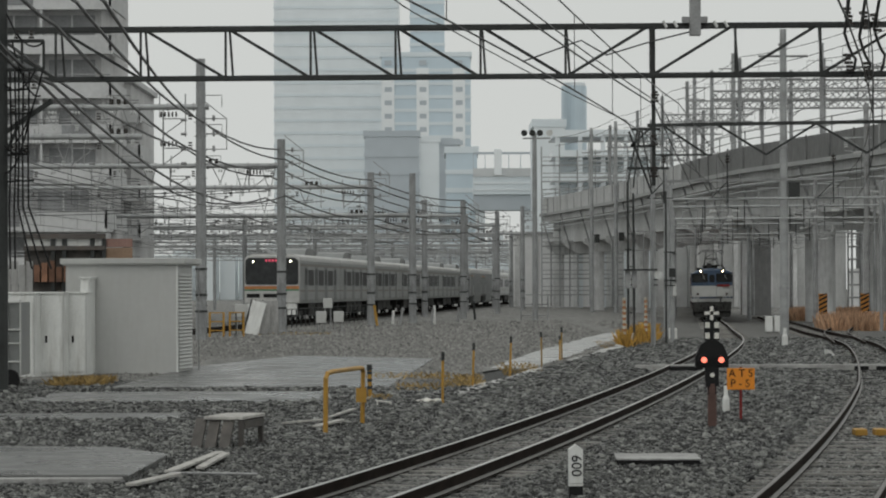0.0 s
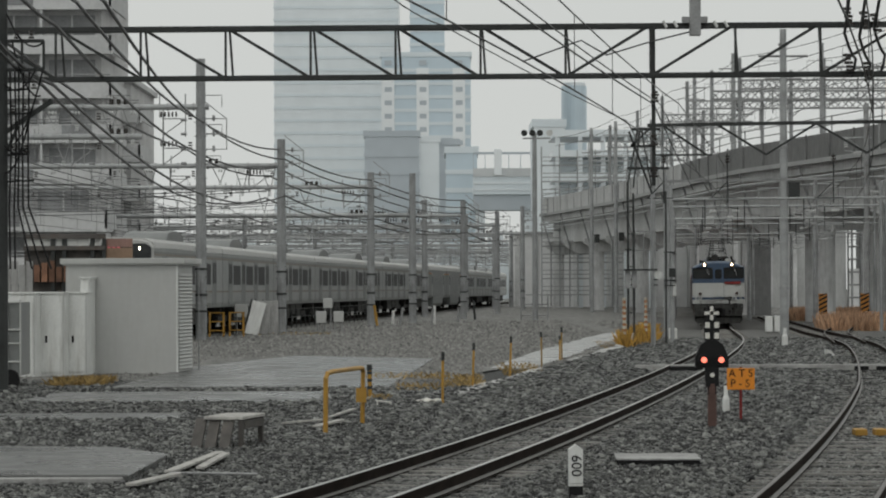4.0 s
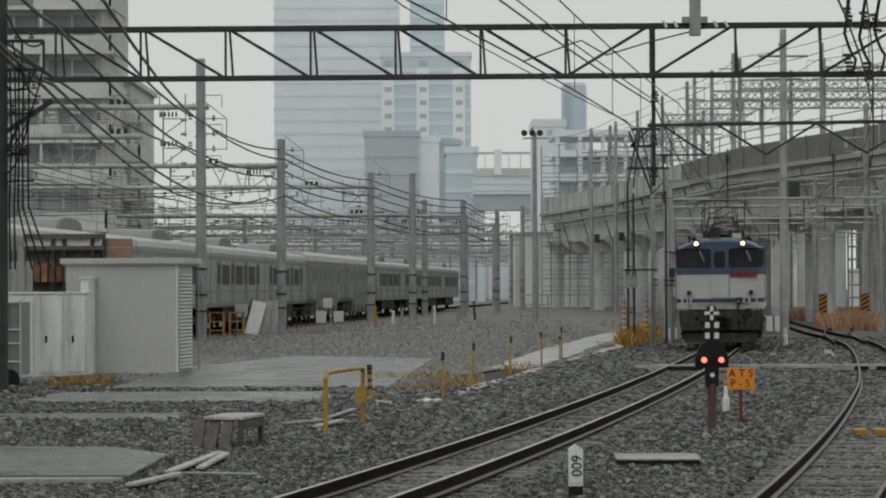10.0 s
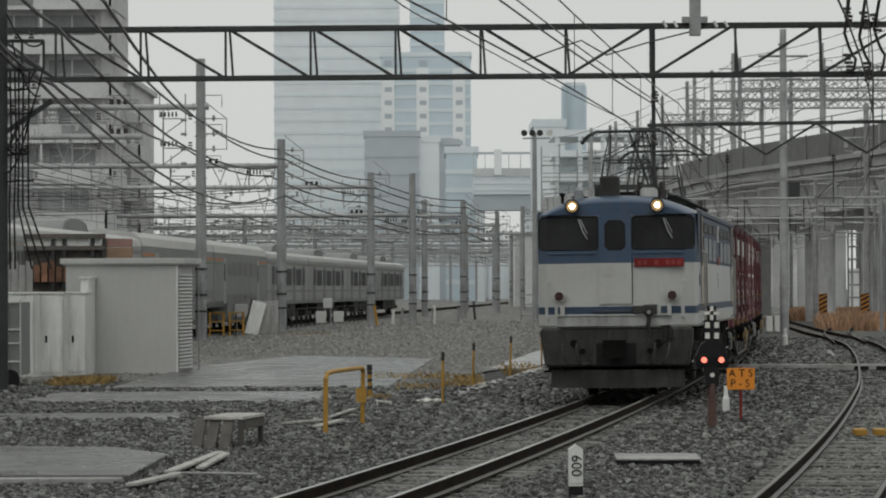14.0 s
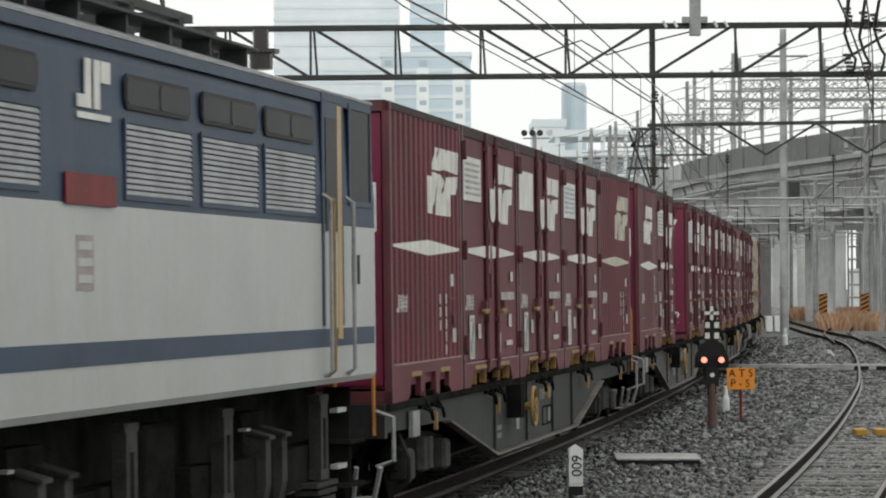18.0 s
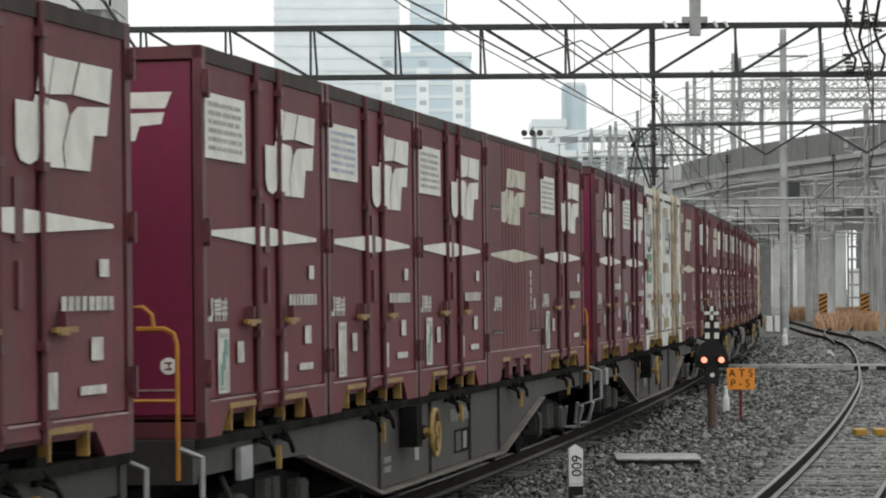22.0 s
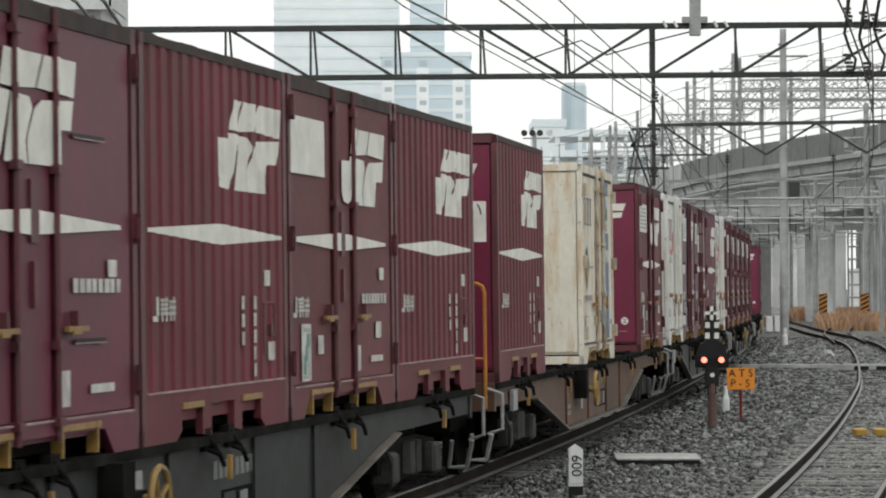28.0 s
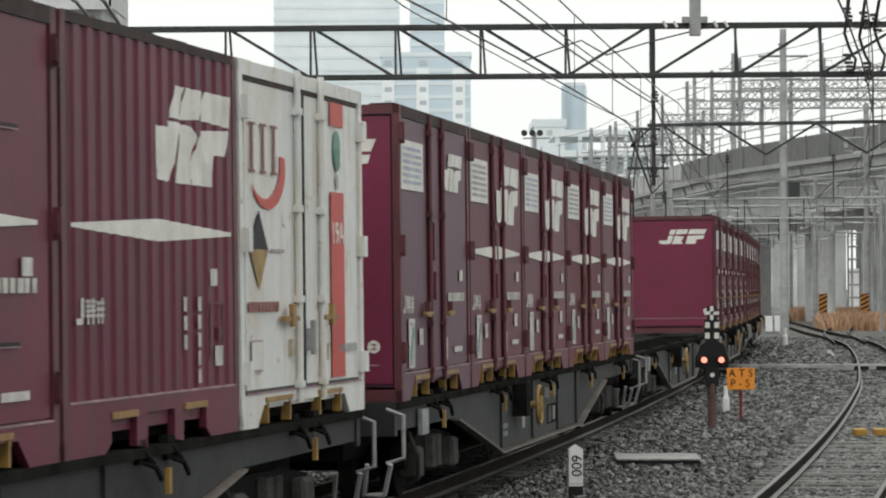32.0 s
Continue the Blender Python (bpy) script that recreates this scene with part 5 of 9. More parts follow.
def sheet_along(bm, us, lo, hi, x0, x1):
    """A band that follows the viaduct: section x0..x1, lo..hi."""
    prev = None
    for u in us:
        p = via(u)
        ring = [bm.verts.new((p.x + x, p.y, z)) for x, z in ((x0, lo), (x1, lo), (x1, hi), (x0, hi))]
        if prev:
            for i in range(4):
                bm.faces.new((prev[i], prev[(i + 1) % 4], ring[(i + 1) % 4], ring[i]))
        else:
            bm.faces.new(ring[::-1])
        prev = ring
    bm.faces.new(prev)


def build_viaduct():
    v = thing("viaduct", "long grey concrete railway viaduct on paired piers", "viaduct", kind="structure")
    us = [i / 20 for i in range(21)]
    # far half of the parapet gets a sheet in the haze-paled tone
    far_half = [0.5 + i / 40 for i in range(21)]
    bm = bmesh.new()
    sheet_along(bm, far_half, 10.4, 12.05, -0.16, -0.1)
    part("new_cladding", bm, HAZECONCRETE, v, "paler parapet sheet that paints haze over the far half")
    # deck, girders and piers are lifted against their shade, parapets kept darker
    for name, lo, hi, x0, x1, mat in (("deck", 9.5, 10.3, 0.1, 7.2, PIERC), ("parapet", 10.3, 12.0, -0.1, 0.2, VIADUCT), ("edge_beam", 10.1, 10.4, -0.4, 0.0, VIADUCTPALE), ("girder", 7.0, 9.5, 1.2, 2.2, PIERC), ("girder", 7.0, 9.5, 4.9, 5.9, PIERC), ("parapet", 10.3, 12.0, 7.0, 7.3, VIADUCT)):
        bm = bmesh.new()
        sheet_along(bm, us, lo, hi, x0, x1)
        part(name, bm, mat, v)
    for i in range(41):
        p = via(i / 40)
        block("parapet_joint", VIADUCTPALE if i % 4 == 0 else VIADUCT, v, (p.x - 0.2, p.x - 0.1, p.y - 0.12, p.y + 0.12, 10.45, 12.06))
        if i % 2 == 0:
            block("rail_post", STEEL, v, (p.x - 0.02, p.x + 0.06, p.y - 0.04, p.y + 0.04, 12.0, 13.1))
    for z in (12.5, 13.05):
        bm = bmesh.new()
        pipe(bm, [tuple(via(i / 20) + Vector((0, 0, z))) for i in range(21)], 0.04, 5)
        part("handrail", bm, STEEL, v)
    for z, r in ((9.2, 0.12), (8.75, 0.07)):
        bm = bmesh.new()
        pipe(bm, [tuple(via(i / 20) + Vector((-0.25, 0, z))) for i in range(21)], r, 6)
        part("cable_duct", bm, PIPE, v)
    for i in range(15):
        u = i / 14
        p = via(u)
        lx = float(np.interp(p.y, LINE_Y, LINE_X))
        bm = bmesh.new()
        prism(bm, [(p.x + 0.3, 7.2), (p.x + 0.3, 6.7), (p.x + 1.6, 5.8), (p.x + 5.6, 5.8), (p.x + 6.9, 6.7), (p.x + 6.9, 7.2)], p.y - 0.7, p.y + 0.7)
        part("crossbeam", bm, PIERC, v)
        bm = bmesh.new()
        pipe(bm, [(p.x - 0.1, p.y - 0.8, 10.2), (p.x + 0.3, p.y - 0.8, 8.6), (p.x + 0.9, p.y - 0.85, 6.6), (p.x + 0.9, p.y - 0.85, 0)], 0.09, 6)
        part("drain_pipe", bm, STEEL, v)
        for x in (1.8, 5.3):
            if i > 7 and (i % 2 or x > 5):
                continue
            if min(abs(p.x + x - lx), abs(p.x + x - lx - 4.5)) < 2.6:
                continue
            bm = bmesh.new()
            rod(bm, (p.x + x, p.y, GROUND - 0.3), (p.x + x, p.y, 6.2), 0.62, 14)
            part("pier", bm, PIERC, v)
    block("wall_pier", VIADUCT, v, (27.3, 29.2, 276, 278, GROUND - 0.4, 9.6))
    block("pier_edge", PIERC, v, (26.65, 27.28, 276.2, 277.6, GROUND - 0.4, 9.6))


def viaduct_gantry(u, top):
    p = via(u)
    g = thing("viaduct_gantry", "pale lattice overhead-line gantry standing on the viaduct", "gantry", "gantries on the viaduct")
    for x in (0.6, 6.7):
        bm = bmesh.new()
        rod(bm, (p.x + x, p.y, 10.3), (p.x + x, p.y, top + 1.6), 0.15, 10)
        part("post", bm, POLE, g)
    low = top - 0.62
    reach = 7.8 + (14 if p.y < 262 else 0)
    bm = bmesh.new()
    for z in (low, top):
        for dy in (-0.3, 0.3):
            beam_l(bm, (p.x + 0.6, p.y + dy, z), (p.x + 0.6 + reach, p.y + dy, z), 0.1, 0.1)
    k = 0.6
    while k < reach:
        for dy, a, b in ((-0.3, low, top), (0.3, top, low)):
            beam_l(bm, (p.x + k, p.y + dy, a), (p.x + k + 0.6, p.y + dy, b), 0.07, 0.07)
            beam_l(bm, (p.x + k + 0.6, p.y + dy, b), (p.x + k + 1.2, p.y + dy, a), 0.07, 0.07)
        k += 1.2
    part("lattice_beam", bm, STEEL, g)
    for x in (3.0, 6.5):
        rods("hanger", STEEL, g, [((p.x + x, p.y, top - 0.62), (p.x + x, p.y, top - 2.4), 0.05), ((p.x + x, p.y, top - 2.2), (p.x + x + 1.0, p.y, top - 1.4), 0.04)])
        bm = bmesh.new()
        pipe(bm, [(p.x + x - 1, p.y, top), (p.x + x - 1, p.y, top + 1.4), (p.x + x + 0.8, p.y, top + 1.4), (p.x + x + 0.8, p.y, top)], 0.03, 5)
        part("wire_frame", bm, STEEL, g)


def scaffold(x0, x1, d, z0, z1, label="grey scaffold frames with work platforms beside the viaduct"):
    s = thing("scaffold", label, "scaffold", "scaffolds")
    x = x0
    while x <= x1:
        bm = bmesh.new()
        rod(bm, (x, d, z0), (x, d, z1 + random.uniform(0, 1.2)), 0.07, 5)
        part("standard", bm, PIPE, s)
        x += 2.0
    z = z0 + 1.2
    while z < z1:
        block("platform", PIPE, s, (x0, x1, d - 0.4, d + 0.4, z, z + 0.14))
        for q in (0.55, 1.0):
            bm = bmesh.new()
            rod(bm, (x0, d - 0.4, z + q), (x1, d - 0.4, z + q), 0.05, 5)
            part("guard_rail", bm, PIPE, s)
        z += 1.8


build_viaduct()
# tall concrete poles in front of the viaduct and on it
for x, d, top, foot in ((16.5, 150, 14.6, GROUND), (24.6, 262, 21.8, 10.3), (23.6, 290, 22.0, 10.3), (16.2, 290, 17.6, GROUND), (14.4, 300, 17.5, GROUND)):
    p = thing("tall_pole", "tall plain concrete line pole on the viaduct" if foot > 0 else "tall plain concrete line pole in front of the viaduct", "pole", "tall poles by the viaduct", pose(x, d, foot))
    bm = bmesh.new()
    rod(bm, (0, 0, -0.2), (0, 0, top - foot), 0.29 if foot > 0 else 0.22 if d < 250 else 0.19, 14, 0.16)
    part("shaft", bm, PIPE, p)
    rods("band", STEEL, p, [((0, 0, z), (0, 0, z + 0.12), 0.24) for z in (2.2, 5.5, 9.0, top - foot - 0.8)], 12)
    block("bracket_box", DARKSTEEL, p, (0.25, 0.75, -0.2, 0.2, 6.6, 7.4))
    rods("bracket", STEEL, p, [((-1.2, 0, top - foot - 1.3), (1.2, 0, top - foot - 1.3), 0.06), ((-0.9, 0, top - foot - 2.4), (0.9, 0, top - foot - 2.4), 0.05)])


def line_mast(x, d, top, r, mat, arms, label):
    """Overhead-line mast with bracket arms that carry disc insulators."""
    m = thing("line_mast", label, "pole", "masts in front of the viaduct", pose(x, d, GROUND))
    bm = bmesh.new()
    rod(bm, (0, 0, -0.2), (0, 0, top - GROUND), r, 10, r * 0.8)
    part("shaft", bm, mat, m)
    for z, reach in arms:
        z -= GROUND
        s = 1 if reach > 0 else -1
        bm = bmesh.new()
        rod(bm, (-0.3 * s, 0, z), (reach, 0, z), 0.05, 6)
        rod(bm, (0, 0, z - 0.9), (reach * 0.8, 0, z), 0.035, 5)
        rod(bm, (0, 0, z - 0.9), (reach * 0.9, 0, z - 0.75), 0.03, 5)
        part("bracket_arm", bm, PIPE, m)
        bm = bmesh.new()
        for k in range(5):
            rod(bm, (reach * 0.85, 0, z - 0.12 * k), (reach * 0.85, 0, z - 0.12 * k - 0.06), 0.1, 8)
            rod(bm, (s * (r + 0.1 + 0.1 * k), 0, z - 0.88), (s * (r + 0.15 + 0.1 * k), 0, z - 0.88), 0.09, 8)
        part("insulator", bm, PALEINSUL, m)


line_mast(22.7, 230, 11.0, 0.17, PIPE, ((9.6, 1.5), (8.2, -1.4)), "pale concrete line mast with bracket arms")
line_mast(28.1, 250, 9.0, 0.14, STEEL, ((8.4, 1.6), (7.5, -3.8), (6.3, 1.5)), "grey line mast with a long bracket beam")
line_mast(22.1, 184, 8.7, 0.17, STEEL, ((8.3, 1.4), (7.0, -1.5), (5.9, 1.2)), "grey line mast behind a hazard board")
line_mast(24.75, 181, 12.9, 0.2, STEEL, ((10.9, -1.4), (8.6, 1.6), (6.8, -1.5)), "tall grey line mast with clustered insulators")
t = thing("steel_stair", "grey steel stair tower between the viaduct piers", "stair tower")
for x in (31.75, 32.85):
    bm = bmesh.new()
    rod(bm, (x, 243, GROUND - 0.1), (x, 243, 6.6), 0.07, 6)
    part("standard", bm, STEEL, t)
for z in (1.1, 2.1, 3.1, 4.1, 5.1, 6.1):
    block("landing", STEEL, t, (31.75, 32.85, 242.6, 243.4, z, z + 0.14))
for u, top in ((0.27, 16.5), (0.37, 17.0), (0.44, 17.1), (0.51, 17.2), (0.59, 17.0), (0.68, 16.8), (0.78, 16.5)):
    viaduct_gantry(u, top)
for off in (2.0, 5.2):
    catenary(lambda d, o=off: via((d - 150) / 201) + Vector((o, 0, 0)), 16.3, 14.9, [150, 190, 226, 252, 283, 303, 345], 0.02)
for off, z in ((0.6, 17.9), (0.9, 18.8), (6.6, 18.6), (6.9, 17.6), (9.5, 17.8), (12.0, 17.2)):
    wire("feeder_cable", "dark feeder wire above the viaduct", [tuple(via((d - 150) / 201) + Vector((off, 0, z))) for d in (150, 190, 226, 265, 303, 345)], 0.025, 0.4)
# the frame takes the haze-paled tower grey
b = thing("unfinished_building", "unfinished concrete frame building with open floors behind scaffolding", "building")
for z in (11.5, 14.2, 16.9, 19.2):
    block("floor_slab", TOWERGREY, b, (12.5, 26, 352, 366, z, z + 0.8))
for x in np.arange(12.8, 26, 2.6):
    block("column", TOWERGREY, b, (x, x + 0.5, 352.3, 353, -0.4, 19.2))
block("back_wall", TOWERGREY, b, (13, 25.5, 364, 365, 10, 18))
scaffold(11.0, 20.0, 345, 0, 17, "tall grey scaffold wrapped round the end of the viaduct")
scaffold(15.0, 25.0, 318, 12, 16.5)


# blocks added behind the piers in place of the grey haze there
def haze_hall(x0, x1, d, h, label, paint=None):
    b = thing("works_building", label, "building", "buildings under the viaduct")
    block("wall", paint or HALLGREY, b, (x0, x1, d, d + 6, -0.5, h))
    block("roof", VIADUCTPALE, b, (x0 - 0.3, x1 + 0.3, d - 0.3, d + 6.3, h, h + 0.3))
    x = x0 + 0.6
    while x < x1 - 1.0:
        block("buttress", PIERC, b, (x, x + 0.5, d - 0.5, d, -0.3, h - 0.3))
        x += random.uniform(1.6, 3.0)


# lifted tone offsets the viaduct's shade here; the others are dimmed
haze_hall(8, 29.28, 372, 8.5, "pale made-up hall filling in for haze behind the piers", HALL)
haze_hall(29.3, 43.8, 368, 9.0, "made-up grey hall filling in for the dimness between the piers")
haze_hall(44.7, 47.85, 368, 9.0, "narrow made-up grey block filling in for haze behind the piers")
# low wall added to hide the sky below the openings
bm = bmesh.new()
box(bm, 43.85, 44.65, 367, 367.4, -0.3, 4.2)
box(bm, 47.9, 49.5, 367, 367.4, -0.3, 4.2)
setting("yard_wall", bm, HALL, "added low wall that closes the gap between the filler halls", "wall")
haze_hall(49.55, 60, 366, 9.5, "long made-up grey hall filling in for haze past the viaduct")


def crash_board(x, d):
    b = thing("hazard_board", "upright board with black and yellow diagonal stripes", "hazard board", "hazard boards", pose(x, d, GROUND))
    block("post", RUSTWALL, b, (-0.2, 0.2, 0.0, 0.3, 0, 1.4))
    block("board", RAILORANGE, b, (-0.25, 0.25, -0.04, 0.0, 0.75, 2.0))
    bm = bmesh.new()
    for k in range(5):
        z = 0.75 + k * 0.26
        prism(bm, [(-0.25, z), (-0.25, z + 0.12), (0.25, min(z + 0.37, 2.0)), (0.25, z + 0.25)], -0.048, -0.042)
    part("stripes", bm, BLACK, b)


crash_board(21.8, 178)
crash_board(24.2, 178)


# ---- buildings ----
def tower(name, label, x0, x1, d, depth, h, wall, band, floors=0, cols=(), base=0.0, window=None):
    t = thing(name, label, "tower block", "city buildings")
    block("wall", wall, t, (x0, x1, d, d + depth, base - 0.5, h))
    step = h / floors if floors else 0
    if floors:
        for i in range(1, floors):
            block("floor_band", band, t, (x0 - 0.15, x1 + 0.15, d - 0.25, d, i * step - 0.5, i * step + 0.35))
    for a, b in cols:
        block("pilaster", TOWERPALE, t, (a, b, d - 0.9, d, base, h - 3))
        if window:
            for i in range(floors):
                z = i * step
                block("window", window, t, (a + (b - a) * 0.25, b - (b - a) * 0.2, d - 1.0, d - 0.85, z + 1.2, z + step * 0.7))
    block("roof_parapet", band, t, (x0 - 0.3, x1 + 0.3, d - 0.3, d + depth, h, h + 1.2))
    return t


def at(px, d):
    return (px - 784) / 5487 * d


# city blocks, their haze carried by the paled colours
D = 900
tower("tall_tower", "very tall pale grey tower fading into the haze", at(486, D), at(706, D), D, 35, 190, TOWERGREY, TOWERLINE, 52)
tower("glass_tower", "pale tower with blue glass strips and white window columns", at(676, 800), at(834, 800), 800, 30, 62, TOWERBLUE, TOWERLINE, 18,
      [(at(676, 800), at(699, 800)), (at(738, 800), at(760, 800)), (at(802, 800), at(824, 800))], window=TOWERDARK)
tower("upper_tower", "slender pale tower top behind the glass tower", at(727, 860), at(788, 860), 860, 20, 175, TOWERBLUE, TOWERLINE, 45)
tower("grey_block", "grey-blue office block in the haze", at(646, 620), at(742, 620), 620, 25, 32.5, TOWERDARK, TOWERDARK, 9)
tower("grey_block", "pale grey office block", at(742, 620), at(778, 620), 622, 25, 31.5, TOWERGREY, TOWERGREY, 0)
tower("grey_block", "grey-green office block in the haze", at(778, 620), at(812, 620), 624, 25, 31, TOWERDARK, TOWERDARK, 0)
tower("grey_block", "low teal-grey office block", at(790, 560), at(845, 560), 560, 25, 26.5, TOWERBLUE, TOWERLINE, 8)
# made-up block that fills in for pale haze under the road
tower("low_block", "low pale block added for the haze behind the yard", at(820, 720), at(965, 720), 720, 20, 9.5, TOWERPALE, TOWERGREY, 3)
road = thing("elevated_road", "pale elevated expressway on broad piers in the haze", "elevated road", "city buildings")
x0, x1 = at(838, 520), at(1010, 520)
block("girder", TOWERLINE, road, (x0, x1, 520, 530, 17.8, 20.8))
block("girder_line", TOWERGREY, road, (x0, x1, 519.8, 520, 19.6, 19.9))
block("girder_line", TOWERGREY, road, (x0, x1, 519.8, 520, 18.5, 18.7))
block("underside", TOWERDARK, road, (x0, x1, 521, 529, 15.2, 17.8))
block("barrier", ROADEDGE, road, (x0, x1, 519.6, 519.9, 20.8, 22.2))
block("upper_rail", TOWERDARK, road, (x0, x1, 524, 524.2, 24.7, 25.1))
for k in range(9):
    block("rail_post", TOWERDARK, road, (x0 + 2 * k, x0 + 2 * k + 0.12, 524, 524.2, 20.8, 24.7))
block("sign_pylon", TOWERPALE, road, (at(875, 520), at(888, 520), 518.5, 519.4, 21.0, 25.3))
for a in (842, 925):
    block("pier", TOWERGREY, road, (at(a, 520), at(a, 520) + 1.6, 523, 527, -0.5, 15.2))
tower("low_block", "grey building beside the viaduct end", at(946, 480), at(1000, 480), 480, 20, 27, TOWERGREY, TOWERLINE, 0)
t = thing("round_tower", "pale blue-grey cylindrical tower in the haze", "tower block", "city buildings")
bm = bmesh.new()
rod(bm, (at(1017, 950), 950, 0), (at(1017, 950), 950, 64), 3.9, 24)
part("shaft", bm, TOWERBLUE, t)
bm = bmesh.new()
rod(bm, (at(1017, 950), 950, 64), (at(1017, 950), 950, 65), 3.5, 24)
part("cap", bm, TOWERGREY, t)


def apartment(x0, x1, d, depth, h, floors, label):
    a = thing("apartment_building", label, "apartment building", "apartment buildings")
    block("wall", BRICKTILE, a, (x0, x1, d, d + depth, -0.5, h))
    step = h / floors
    for i in range(floors):
        z = i * step
        n = max(2, int((x1 - x0) / 3.4))
        w = (x1 - x0) / n
        for k in range(n):
            bx = x0 + k * w
            win = block("window", ROOMDARK, a, (bx + 0.4, bx + w - 0.4, d - 0.05, d, z + 0.9, z + step - 0.4))
            block("partition", BALCONY, a, (bx - 0.08, bx + 0.08, d - 1.2, d, z + 0.1, z + step - 0.1))
            if (i + k) % 2:
                block("air_unit", BALCONY, a, (bx + 0.3, bx + 1.1, d - 0.8, d - 0.4, z + 1.0, z + 1.75))
            if (i * 3 + k) % 4 == 1:
                block("shade_panel", ROOMDARK, a, (bx + 1.4, bx + w - 0.5, d - 1.34, d - 1.3, z + 0.2, z + 1.1))
            block("mullion", BALCONY, win, (bx + w / 2 - 0.05, bx + w / 2 + 0.05, d - 0.1, d - 0.05, z + 0.9, z + step - 0.4))
        for q in (1.3, 1.5):
            bm = bmesh.new()
            rod(bm, (x0, d - 1.25, z + q), (x1 + 0.75, d - 1.25, z + q), 0.04, 5)
            part("balcony_rail", bm, STEEL, a)
        block("balcony", BALCONY, a, (x0 + 0.1, x1 + 0.8, d - 1.3, d - 1.15, z + 0.1, z + 1.15), (x0, x1 + 0.8, d - 1.3, d, z - 0.1, z + 0.1), (x1 + 0.65, x1 + 0.8, d - 1.3, d + depth * 0.5, z + 0.1, z + 1.15))
    block("roof", BALCONY, a, (x0 - 0.3, x1 + 0.3, d - 0.3, d + depth, h, h + 0.4))


apartment(-31, at(180, 210), 210, 18, 33, 11, "tall grey-brown apartment building with balconies on every floor")
apartment(-31, at(232, 225), 225, 18, 17, 6, "mid-rise grey apartment building with dark windows")
apartment(-40, at(170, 185), 185, 8, 8.3, 3, "low pale building with a sloped canopy beside the yard")


def rusty_store():
    r = thing("rusty_store", "low store of brown frames and rusty orange panels behind the shed", "store", m=pose(-12.6, 88, GROUND))
    block("roof_beam", RUSTBEAM, r, (0.7, 3.02, -0.12, 0.1, 3.62, 3.76))
    block("lower_beam", RUSTBEAM, r, (0.7, 3.02, -0.1, 0.08, 3.3, 3.42))
    for a, b in ((0.74, 1.44), (1.62, 1.78), (1.94, 2.56), (2.7, 2.9)):
        block("clerestory_pane", WHITE, r, (a, b, 0.0, 0.04, 3.42, 3.62))
    for x in (1.48, 1.8, 2.6, 2.93):
        block("post", DARKSTEEL, r, (x, x + 0.11, -0.08, 0.08, 0, 3.62))
    block("panel", FADEDPINK, r, (3.04, 3.78, 0, 0.1, 3.38, 3.62), label="faded pink upper panel")
    block("panel", RUSTWALL, r, (3.04, 3.78, 0, 0.1, 0.0, 3.36), label="tan rusty lower panel")
    block("back_wall", WOOD, r, (0.7, 2.98, 0.1, 0.2, 0.0, 3.3))
    for k in range(9):
        block("stacked_board", RUSTPILE, r, (0.8 + 0.21 * k, 0.96 + 0.21 * k, -0.16, 0.02, 2.4, 2.82 + 0.06 * ((k * 5) % 4)))
    f = thing("corrugated_fence", "grey corrugated sheet fence beside the store", "fence", m=pose(-12.6, 84, GROUND))
    for k in range(9):
        block("sheet", CONCRETE, f, (-0.3 + 0.2 * k, -0.12 + 0.2 * k, 0.0, 0.05 + 0.02 * (k % 2), 0, 2.95 - 0.1 * (k % 2)))


rusty_store()


